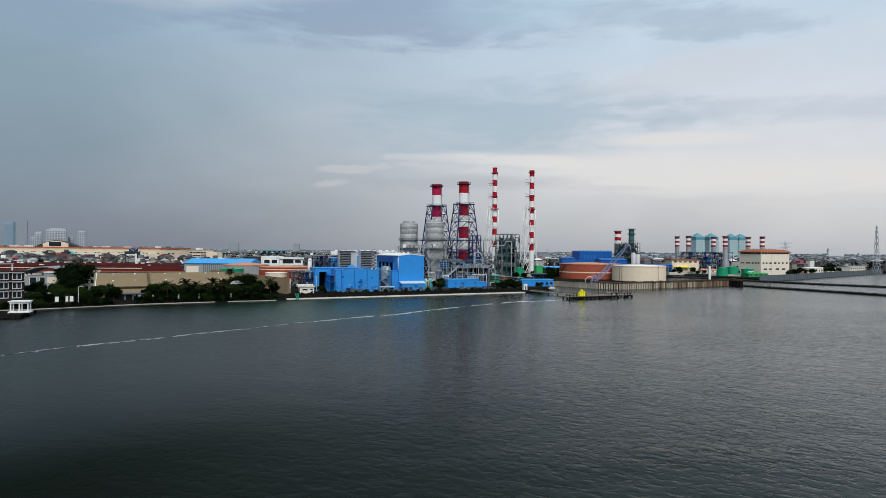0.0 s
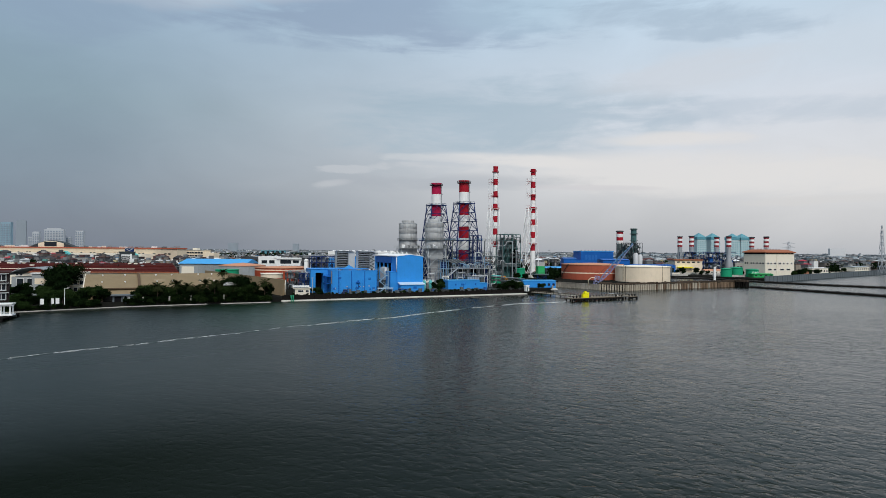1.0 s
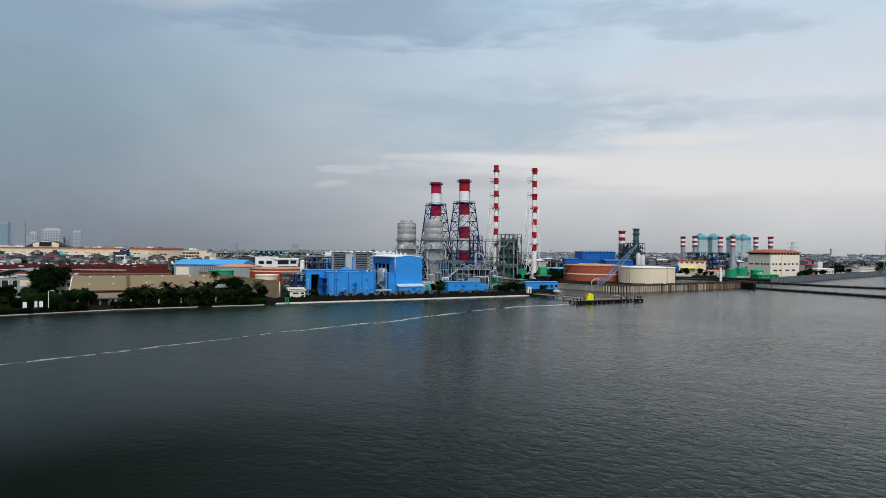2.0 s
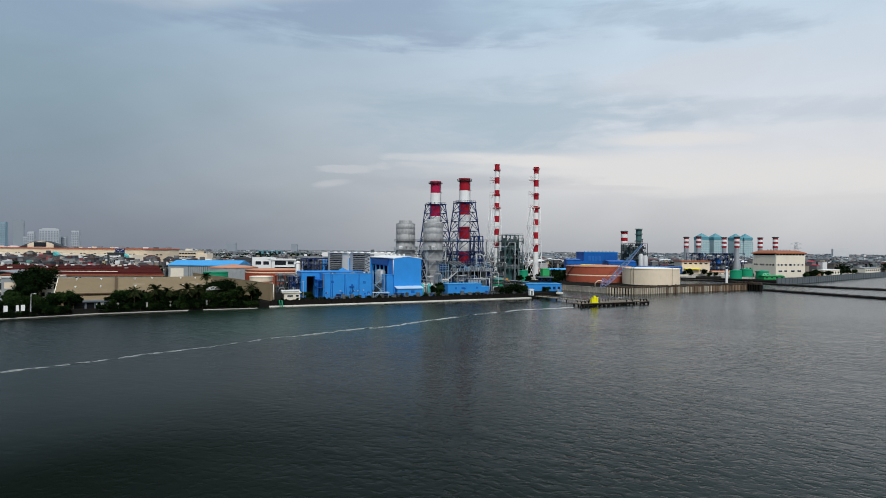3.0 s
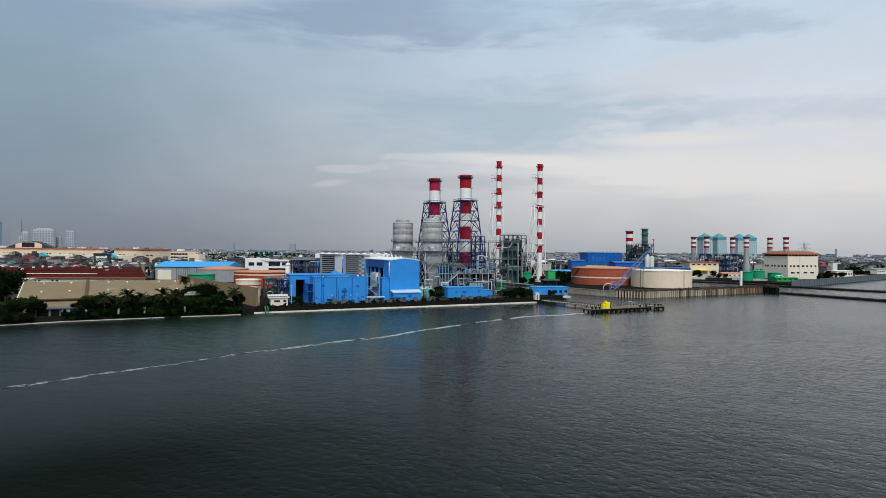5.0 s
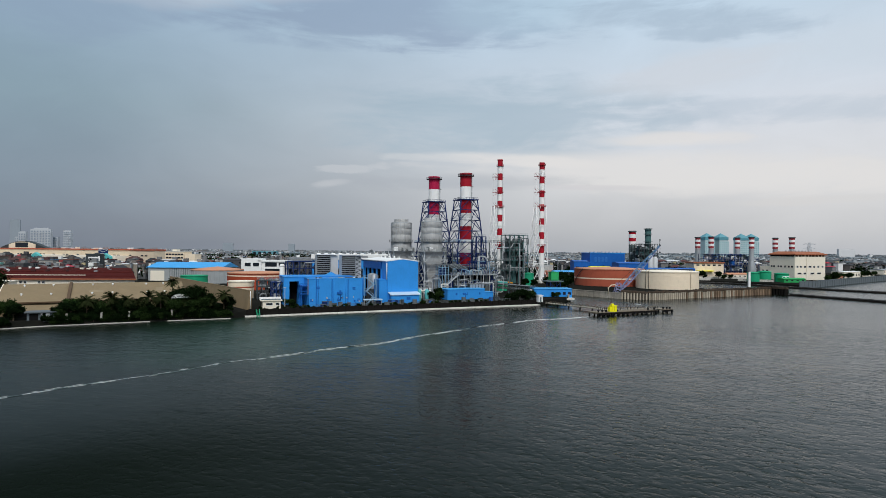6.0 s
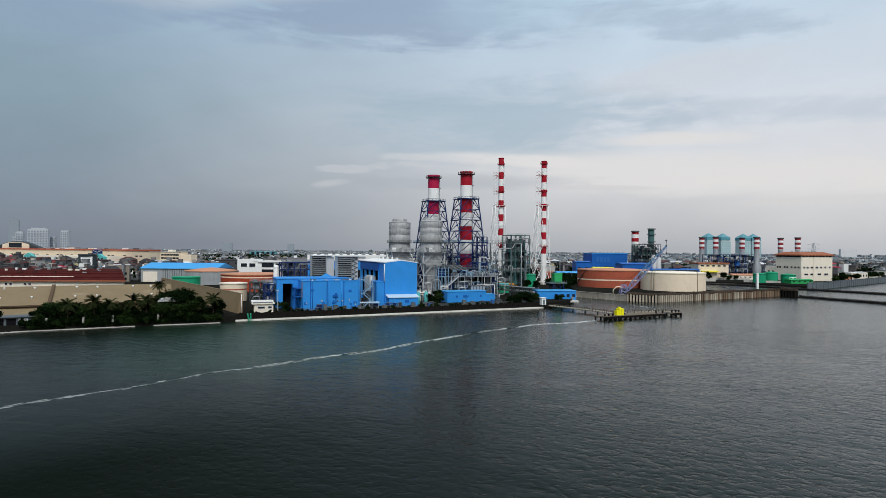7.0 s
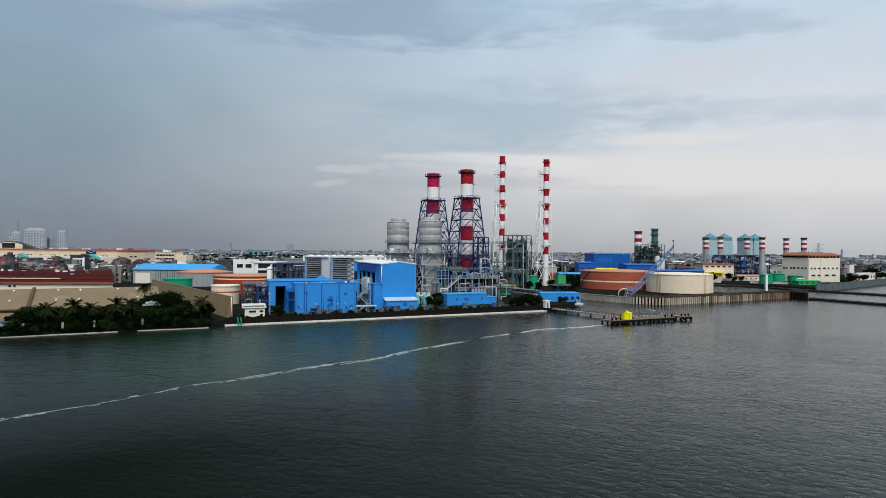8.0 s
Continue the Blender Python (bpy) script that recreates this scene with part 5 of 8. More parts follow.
def pump_building():
    t = thing("pump_building", 2.8, 309.0, QUAY, 27, "low bright blue flat-roofed pump building near the sea wall", "industrial building")
    part("body", boxed(0, 18.6, 0, 7, 0, 4.4), BLUE, t)
    part("roof", boxed(-0.2, 18.8, -0.2, 7.2, 4.4, 4.65), SKY_BLUE, t)
    part("end_block", boxed(18.62, 23.4, 0.6, 6, 0, 2.8), BLUE, t)
    part("end_roof", boxed(18.63, 23.6, 0.4, 6.2, 2.8, 3.0), SKY_BLUE, t)
    for x in (4.0, 7.5, 8.4, 15.6):
        window_in(t, x, x + 0.8, -0.02, 2.0, 2.9, DEEP_BLUE)
    part("wall_pipe", piped([(8.8, -0.2, 0), (8.8, -0.2, 2.2), (9.8, -0.2, 2.2), (9.8, -0.2, 3.4)], 0.12), DEEP_BLUE, t)


pump_building()


def shore_fence():
    t = thing("pipe_rail_fence", 0, 0, 0, 0, "dark pipe rack running along the plant's sea wall", "fence")
    for x, y, length, turn in along([(-50, 268.5), (-30, 277.6), (6, 295.5), (40, 312)], 2.5):
        p = part("post", barred(((0, 0, QUAY), (0, 0, QUAY + 1.1), 0.14)), DARK_STEEL, t)
        p.matrix_basis = pose(x, y, 0, 0, 0, turn)
        for z in (0.35, 0.7, 1.1):
            q = part("rail", barred(((0, 0, QUAY + z), (length, 0, QUAY + z), 0.10)), STEEL_MID, t)
            q.matrix_basis = pose(x, y, 0, 0, 0, turn)


shore_fence()


def small_gatehouse():
    t = thing("gatehouse", -62.8, 263.0, QUAY, 21, "small white flat-roofed guard house on the sea wall", "hut")
    part("body", boxed(0, 6.2, 0, 5.0, 0, 3.0), CREAM_WALL, t)
    part("roof", boxed(-0.8, 6.7, -0.5, 5.4, 3.0, 3.3), CREAM_WALL, t)
    part("parapet", boxed(-0.8, 6.7, 5.0, 5.4, 3.3, 4.0), WHITE, t)
    part("parapet", boxed(-0.8, -0.5, -0.5, 5.0, 3.3, 3.9), WHITE, t)
    part("roof_well", boxed(-0.4, 6.3, 0.2, 4.8, 3.301, 3.36), GREY_CONCRETE, t, "dark sunken roof")
    window_in(t, 1.2, 3.4, -0.02, 1.5, 2.2, GLASS, WHITE)
    window_in(t, 4.5, 5.7, -0.02, 1.5, 2.2, GLASS, WHITE)
    part("door", boxed(-0.06, 0.0, 1.5, 2.5, 0, 2.1), GREY_STEEL, t)


small_gatehouse()


def green_ladder():
    t = thing("mooring_ladder", -63.3, 257.6, 0, 25, "green steel ladder hanging over the sea wall", "ladder")
    for x in (0, 0.9):
        part("stile", piped([(x, -1.9, -0.3), (x, -1.5, 1.6), (x, -0.8, 2.6), (x, 0.4, 2.4), (x, 0.5, 1.5)], 0.16), GREEN, t)
    for z in (0.2, 0.6, 1.0, 1.4):
        part("rung", barred(((0, -1.8, z), (0.9, -1.8, z), 0.12)), GREEN, t)


green_ladder()


# ---- tanks ----
def tank(x, y, r, h, wall, roof, label, z=QUAY, stripe=None, stripe_z=0.6, rise=0.05, group="", ribs=0, stair=None, pipes=(), courses=()):
    t = thing("storage_tank", x, y, z, 0, label, "storage tank", group)
    if stripe:
        s = stripe_z * h
        part("lower_shell", drum(0, 0, [(r, 0), (r, s)], 56), wall, t)
        part("stripe", drum(0, 0, [(r + 0.02, s), (r + 0.02, s + 0.07 * h)], 56), stripe, t, "painted stripe")
        part("upper_shell", drum(0, 0, [(r, s + 0.07 * h), (r, h)], 56), wall, t)
    else:
        part("shell", drum(0, 0, [(r, 0), (r, h)], 56), wall, t)
    part("roof", drum(0, 0, [(r + 0.12, h - 0.1), (r + 0.15, h + 0.12), (r * 0.5, h + rise * r * 0.6), (0.2, h + rise * r)], 56), roof, t, "shallow cone roof")
    part("rim_rail", drum(0, 0, [(r + 0.25, h - 0.35), (r + 0.25, h - 0.2)], 56), roof, t)
    for i in range(ribs):
        a = 2 * math.pi * (i + 0.5) / ribs
        part("shell_rib", barred((((r + 0.05) * math.cos(a), (r + 0.05) * math.sin(a), 0), ((r + 0.05) * math.cos(a), (r + 0.05) * math.sin(a), h), 0.3)), wall, t)
    for a in pipes:
        a = radians(a)
        px, py = (r + 0.25) * math.cos(a), (r + 0.25) * math.sin(a)
        part("riser_pipe", piped([(px, py, 0), (px, py, h + 0.4), (px * 0.94, py * 0.94, h + 0.7)], 0.11, 8), OLD_CONCRETE, t, "thin grey riser pipe")
        part("rust_streak_plate", boxed(-0.22, 0.22, -0.02, 0.02, 0.1, h - 0.4), wall, t, "ladder backing strip").matrix_basis = pose((r + 0.03) * math.cos(a), (r + 0.03) * math.sin(a), 0, 0, 0, math.degrees(a) + 90)
    for f in courses:
        part("weld_seam", drum(0, 0, [(r + 0.005, f * h), (r + 0.035, f * h + 0.03), (r + 0.035, f * h + 0.09), (r + 0.005, f * h + 0.12)], 56), wall, t)
    if not stair:
        return t
    bm = piped([((r + 0.45) * math.cos(stair + i * 0.022), (r + 0.45) * math.sin(stair + i * 0.022), h * i / 26) for i in range(27)], 0.22, 6)
    part("spiral_stair", bm, DARK_STEEL, t, "stair winding up the shell")
    return t


tank(103.0, 420.0, 20.8, 10.2, TERRACOTTA, PEACH, "large terracotta oil tank with a pale stripe and peach roof", 2.7, CREAM, 0.42, stair=-3.2, courses=(0.2, 0.62, 0.8))
tank(128.2, 392.0, 16.9, 9.8, CREAM, CREAM_WALL, "large plain cream oil tank by the sheet-pile wall", 2.7, pipes=(-65, -150, -144), courses=(0.25, 0.5, 0.75))
tank(-98.0, 375.0, 16.5, 8.6, ORANGE_RED, PEACH, "wide terracotta storage tank with a pale top stripe", QUAY, CREAM, 0.80, 0.045)
tank(-86.5, 311.0, 5.4, 7.4, CREAM, CREAM_WALL, "small cream tank with a red-brown stripe", QUAY, TERRACOTTA, 0.62)
tank(-125.0, 355.0, 6.5, 7.6, GREEN, GREEN, "small bright green tank behind the khaki shed", QUAY)
tank(-140.6, 428.0, 15.6, 8.0, GREY_SHEET, PEACH, "large grey ribbed tank with a peach cone roof", QUAY, rise=0.12, ribs=36, courses=(0.33, 0.66))
for x, y, r, h in ((231.0, 495.0, 4.3, 6.4), (240.4, 497.0, 4.6, 7.2), (252.5, 496.0, 4.8, 5.8)):
    tank(x, y, r, h, GREEN, GREEN, "green storage tank with a low cone roof beside the harbour wall", QUAY, rise=0.18, group="green tanks")

t = thing("tank_pipework", 249.6, 489.6, QUAY, 0, "looped white pipes before the green tank", "pipe")
for k, x in enumerate((0.0, 2.2)):
    part("pipe", piped([(x, 0, 0), (x, 0, 3.6), (x + 0.3, 0, 4.0), (x + 2.6, 0, 4.0), (x + 2.9, 0, 3.6), (x + 2.9, 0, 1.2)], 0.2), WHITE, t)


# ---- khaki sheds on the wooded shore ----
def khaki_shed():
    t = thing("warehouse", -136.0, 234.5, QUAY, 28.5, "long khaki metal warehouse with a broad sloping vented roof", "warehouse")
    L = 54.0
    part("wall", boxed(0.4, L - 0.4, 0.5, 33, 0, 4.2), TAN, t)
    bm = B()
    a = [bm.verts.new((0, y, z)) for y, z in ((0, 4.2), (16.8, 9.0), (33.6, 4.2), (33.6, 3.9), (16.8, 8.7), (0, 3.9))]
    b = [bm.verts.new((L, v.co.y, v.co.z)) for v in a]
    for i in range(6):
        j = (i + 1) % 6
        bm.faces.new((a[j], a[i], b[i], b[j]))
    bm.faces.new(a)
    bm.faces.new(b[::-1])
    part("roof", bm, TAN, t, "khaki sheet roof")
    for x in (0.5, L - 0.5):
        g = B()
        v = [g.verts.new((x + s, y, z)) for s in (-0.1, 0.1) for y, z in ((0.6, 4.1), (16.8, 8.7), (33, 4.1))]
        for f in ((0, 1, 2), (5, 4, 3), (0, 3, 4, 1), (1, 4, 5, 2), (2, 5, 3, 0)):
            g.faces.new([v[i] for i in f])
        part("gable", g, TAN, t)
    part("valley_gutter", barred(((19.0, 0.1, 4.35), (19.0, 16.8, 9.1), 0.9)), TAN_DARK, t, "brown gutter across the roof")
    part("eave_gutter", boxed(0, L, -0.35, -0.002, 3.85, 4.25), TAN_DARK, t)
    lean = B()
    a = [lean.verts.new(p) for p in ((3.0, -0.4, 3.3), (3.0, -5.4, 1.9), (3.0, -5.4, 1.75), (3.0, -0.4, 3.1))]
    b = [lean.verts.new((24.0, v.co.y, v.co.z)) for v in a]
    for i in range(4):
        lean.faces.new((a[(i + 1) % 4], a[i], b[i], b[(i + 1) % 4]))
    lean.faces.new(a)
    lean.faces.new(b[::-1])
    part("lean_to_roof", lean, TAN, t, "lower khaki lean-to roof")
    # shade under the lean-to, made as a near-black sheet
    part("lean_to_shade", boxed(3.4, 23.6, -5.0, -4.8, 0, 1.9), DARK, t, "near-black sheet for the shade below the lean-to")
    for x, y0, y1, w in ((24.6, 7.6, 9.6, 4.2), (45.0, 8.0, 11.0, 2.2)):
        patch = B()
        for q in (patch,):
            v = [q.verts.new((px, py, 4.2 + py * 4.8 / 16.8 + dz)) for dz in (0.012, 0.03) for px, py in ((x, y0), (x + w, y0), (x + w, y1), (x, y1))]
            for f in ((3, 2, 1, 0), (4, 5, 6, 7), (0, 1, 5, 4), (1, 2, 6, 5), (2, 3, 7, 6), (3, 0, 4, 7)):
                q.faces.new([v[k] for k in f])
        part("roof_patch", patch, TAN_PATCH, t, "paler patch of roof sheet")
    part("gable_trim", barred(((-0.08, -0.1, 4.15), (-0.08, 16.8, 9.0), 0.24), ((-0.08, 16.8, 9.0), (-0.08, 33.6, 4.15), 0.24)), CREAM_WALL, t, "pale gable trim")
    for i, x in enumerate((6.0, 14.0, 25.5, 31.5, 42.0, 47.5)):
        for y in (6.2, 14.4):
            z = 4.2 + y * 4.8 / 16.8
            part("roof_vent", drum(x, y, [(0.2, z - 0.1), (0.2, z + 0.25), (0.36, z + 0.3), (0.32, z + 0.5), (0.1, z + 0.58)], 10), WHITE, t, "white roof ventilator")


khaki_shed()


def khaki_side_wall():
    t = thing("warehouse", -67.0, 262.0, QUAY, 126.4, "long blank khaki metal wall, thin and leaning back", "warehouse")
    L = 123.0
    # only a thin wall, fitted to the camera's view, leaned to catch light
    bm = B()
    a = [bm.verts.new((0, y, z)) for y, z in ((1.0, 0), (0.02, 6.62), (-0.6, 6.62), (-0.6, 0))]
    b = [bm.verts.new((L, v.co.y, v.co.z)) for v in a]
    bm.faces.new(a)
    bm.faces.new(b[::-1])
    for i in range(4):
        j = (i + 1) % 4
        bm.faces.new((a[j], a[i], b[i], b[j]))
    part("wall", bm, TAN, t)
    part("coping", boxed(0, L, -0.7, 0.1, 6.621, 6.75), TAN, t)
    part("corner_pipe", piped([(-0.15, -0.15, 0), (-0.15, -0.15, 6.6)], 0.12), WHITE, t, "white downpipe")
    for i in range(1, 16):
        part("wall_seam", barred(((i * 7.6, 1.0, 0), (i * 7.6, 0.02, 6.6), 0.05)), TAN, t)


khaki_side_wall()


def red_roof_factory():
    t = thing("factory", -268.7, 322.0, QUAY, 5, "long low factory under red-brown sheet roofs with white ventilators", "factory")
    L, skew = 126.0, 0.5
    bm = B()
    prism(bm, [(0.5, 0.6), (L - 0.8, 0.6), (L - 0.8 - 46 * skew, 46), (0.5, 46)], 0, 6.5)
    part("wall", bm, CREAM_WALL, t)
    bm = B()
    a = [bm.verts.new((0, y, z)) for y, z in ((0, 6.7), (24, 10.9), (47, 10.3), (47, 6.5))]
    b = [bm.verts.new((L - v.co.y * skew, v.co.y, v.co.z)) for v in a]
    bm.faces.new(a)
    bm.faces.new(b[::-1])
    for i in range(4):
        j = (i + 1) % 4
        bm.faces.new((a[j], a[i], b[i], b[j]))
    part("roof", bm, BRICK_RED, t, "red-brown sheet roof")
    own = random.Random(17)
    for y, m, f in ((5.4, BRICK_RED, 1.0), (7.2, CREAM_WALL, 0.82), (8.0, BRICK_RED, 0.82), (14.0, BRICK_RED, 1.0), (19.0, MAROON, 1.0)):
        z = 6.7 + y * 4.2 / 24
        part("roof_ledge", barred(((0.5, y, z + 0.1), ((L - y * skew) * f - 0.5, y, z + 0.1), 0.34)), m, t, "raised sheet lap")
    part("eave", boxed(0, L, -0.5, -0.003, 6.2, 6.8), ROOF_BROWN, t)
    for i in range(34):
        y = own.choice((20.0, 21.5, 23.0, 23.4, 16.0))
        x, w = 3 + i * 3.1 + own.uniform(-0.8, 0.8), own.uniform(0.7, 2.4)
        z = 6.7 + y * 4.2 / 24
        part("roof_vent", boxed(x, x + w, y - 0.5, y + 0.5, z - 0.1, z + own.uniform(0.35, 0.9)), own.choice((WHITE, WHITE, CREAM_WALL, GALV, MAROON)), t, "small ridge ventilator")
    for i in range(44):
        if i % 4 < 2:
            window_in(t, 2 + i * 2.0, 3.1 + i * 2.0, 0.58, 4.6, 5.4, GLASS, WHITE)


red_roof_factory()


def blue_roof_warehouse():
    t = thing("warehouse", -190.0, 440.0, QUAY, 0, "pale grey warehouse under a sky-blue metal roof", "warehouse")
    part("wall", boxed(0, 47, 0, 30, 0, 8.6), GREY_SHEET, t)
    bm = B()
    a = [bm.verts.new((x, y, z)) for x in (-1.0, 48.0) for y, z in ((-0.8, 8.5), (15, 11.9), (30.8, 8.5))]
    for f in ((0, 1, 2), (5, 4, 3), (0, 3, 4, 1), (1, 4, 5, 2), (2, 5, 3, 0)):
        bm.faces.new([a[i] for i in f])
    part("roof", bm, SKY_BLUE, t, "sky-blue sheet roof")
    for i in range(23):
        x = 14 + i * 1.45
        part("wall_post", boxed(x, x + 0.25, -0.25, 0.0, 0, 8.3), GREY_STEEL, t)
    part("door", boxed(1.5, 10.5, -0.1, 0.0, 0, 6.5), CREAM_WALL, t, "pale sliding door")


blue_roof_warehouse()


# ---- jetty, crane, inlet ----
def jetty():
    t = thing("jetty", 56.7, 267.6, 0, 26.4, "low dark piled jetty platform with a weathered concrete deck", "jetty")
    for k, (x0, x1) in enumerate(((0.0, 28.9), (32.2, 37.2))):
        part("deck", boxed(x0, x1, 0, 5.2, 0.95, 1.35), OLD_CONCRETE, t, "weathered concrete deck")
        part("edge_beam", boxed(x0, x1, -0.25, -0.002, 0.45, 1.2), ROCK, t)
        n = int((x1 - x0) / 2.4)
        for i in range(n + 1):
            for y in (0.3, 4.8):
                x = x0 + 0.2 + (x1 - x0 - 0.4) * i / n
                part("support_post", drum(x, y, [(0.32, -2.0), (0.32, 0.95)], 8), ROCK, t)
        for i in range(max(2, n // 2)):
            x = x0 + 0.8 + (x1 - x0 - 1.6) * i / max(1, n // 2 - 1)
            part("fender", boxed(x - 0.35, x + 0.35, -0.7, -0.255, 0.1, 1.1), DARK, t, "black rubber fender")
    for x in (0.8, 2.6, 4.4, 25.0, 28.2, 32.9, 34.8, 36.4):
        part("bollard", drum(x, 0.7, [(0.3, 1.35), (0.25, 1.8), (0.42, 2.0), (0.42, 2.2)], 10), DARK, t)
    part("deck_plate", boxed(28.7, 32.4, 1.8, 3.0, 1.2, 1.32), DARK_STEEL, t, "steel gangplank")


jetty()


def yellow_house():
    t = thing("valve_cabinet", 63.0, 271.6, 1.35, 20, "bright yellow valve cabinet on the jetty deck", "cabinet")
    part("body", boxed(0, 2.0, 0, 1.8, 0, 2.2), YELLOW, t)
    part("lower_box", boxed(-0.8, -0.003, 0.3, 1.7, 0, 1.7), YELLOW, t)
    part("roof", boxed(-0.1, 2.1, -0.1, 1.9, 2.2, 2.32), YELLOW, t)
    part("top_box", boxed(0.2, 1.0, 0.4, 1.3, 2.32, 2.9), YELLOW, t)
    part("door_seam", boxed(1.0, 1.06, -0.03, 0, 0.2, 2.0), DARK_STEEL, t)
    part("hose_reel", piped([(2.1, 1, 0.15), (2.7, 1, 0.7), (3.3, 1, 0.15)], 0.15), DARK, t)


yellow_house()


def railed_walkway(name, points, width, z, label, spacing=1.6):
    t = thing(name, 0, 0, 0, 0, label, "walkway")
    for i, (x, y, length, turn) in enumerate(along(points, spacing)):
        m = pose(x, y, z, 0, 0, turn)
        part("plank", boxed(0, length, -width / 2, width / 2, -0.25, 0.0), WORN_CONCRETE, t).matrix_basis = m
        for s in (-width / 2, width / 2):
            part("rail_post", boxed(0, 0.16, s - 0.07, s + 0.07, -0.4, 0.7), DARK, t).matrix_basis = m
            part("rail_infill", boxed(length * 0.45, length * 0.85, s - 0.04, s + 0.04, 0.32, 0.56), OLD_CONCRETE, t, "pale striped guard").matrix_basis = m
        if i % 4 == 0:
            part("support_post", drum(0, 0, [(0.25, -z - 2), (0.25, -0.25)], 8), DARK, t).matrix_basis = m


railed_walkway("access_walkway", [(45.5, 309.0), (62.5, 284.5), (65.0, 273.4)], 2.6, 1.25, "narrow piled walkway with striped guard rails out to the jetty")
railed_walkway("pipe_walkway", [(64.2, 285.0), (88.0, 292.5)], 1.2, 1.0, "low piled pipe walkway behind the jetty")


def sea_hut():
    t = thing("gatehouse", 42.2, 309.0, QUAY, 21, "small white gate hut at the head of the walkway", "hut")
    part("body", boxed(-0.7, 1.2, -0.9, 1.0, -0.5, 2.3), WHITE, t)
    part("roof", boxed(-1.0, 1.5, -1.2, 1.3, 2.3, 2.5), WHITE, t)
    part("door", boxed(-0.2, 0.6, -0.96, -0.9, -0.4, 1.6), GREY_STEEL, t)


sea_hut()


def lattice_crane():
    t = thing("crane", 88.6, 352.0, QUAY, 0, "faded lilac and blue lattice-jib crane on the tank quay", "crane")
    part("base", boxed(-2.2, 3.2, -1.8, 1.8, 0, 1.1), DARK_STEEL, t)
    for x in (-1.5, 2.4):
        for y in (-1.5, 1.5):
            part("tower_leg", barred(((x, y, 1.1), (0.4 + 0.45 * (x - 0.4), y * 0.7, 5.6), 0.32)), LILAC, t)
    for z in (2.4, 4.0, 5.6):
        h = 1.9 - 0.22 * z
        part("tower_frame", barred(((-h, -1.3, z), (h + 0.6, -1.3, z), 0.2), ((-h, 1.3, z), (h + 0.6, 1.3, z), 0.2), ((-h, -1.3, z - 1.5), (h, -1.3, z), 0.18)), LILAC, t)
    foot, tip = Vector((1.0, 0, 1.6)), Vector((20.8, 0, 24.4))
    way = (tip - foot).normalized()
    nrm = Vector((-way.z, 0, way.x))
    n = 12

    def chord(i, a, b):
        f = i / n
        w = 0.22 + 0.78 * min(f / 0.2, 1.0) * (1.0 if f < 0.55 else max(0.12, (1 - f) / 0.45))
        return foot + (tip - foot) * f + nrm * a * w + Vector((0, b * w, 0))

    for a in (-1, 1):
        for b in (-1, 1):
            part("jib_chord", piped([chord(i, a, b) for i in range(n + 1)], 0.15, 6), CRANE_BLUE if a > 0 else LILAC, t)
    for i in range(n):
        for a in (-1, 1):
            for b in (-1, 1):
                part("jib_lacing", barred((chord(i, a, b), chord(i + 1, -a, b), 0.14)), CRANE_BLUE if i > 3 else LILAC, t)
            part("jib_lacing", barred((chord(i, a, -1), chord(i + 1, a, 1), 0.14)), CRANE_BLUE if i > 3 else LILAC, t)
    part("jib_head", drum(20.9, 0, [(0.3, 24.2), (0.5, 24.6), (0.3, 25.2)], 10), DARK_STEEL, t)
    part("head_mast", barred(((20.9, 0, 25.0), (20.9, 0, 27.4), 0.2), ((20.5, 0, 27.4), (21.3, 0, 27.4), 0.5)), DARK_STEEL, t)
    part("stay_cable", piped([(0.0, 0, 5.6), (20.8, 0, 24.7)], 0.07, 6), DARK_STEEL, t)
    part("hook_cable", piped([(21.0, 0, 24.2), (21.0, 0, 21.6)], 0.05, 6), DARK_STEEL, t)
    part("hook", drum(21.0, 0, [(0.1, 20.7), (0.35, 21.0), (0.35, 21.4), (0.1, 21.7)], 8), DARK_STEEL, t)
    part("yellow_arch", piped([(-5.0, -1, 0.0), (-5.0, -1, 3.2), (-3.5, -1, 4.6), (-1.8, -1, 4.8), (-0.6, -1, 4.0)], 0.25), CREAM, t, "pale yellow bent pipe")


lattice_crane()

t = thing("marker_pillar", 172.0, 386.0, 2.9, 0, "plain white square marker pillar on the yard's corner", "pillar")
part("shaft", boxed(-0.55, 0.55, -0.55, 0.55, 0, 9.7), WHITE, t)
part("foot", boxed(-1.2, 1.2, -1.2, 1.2, -0.02, 0.6), CONCRETE, t)


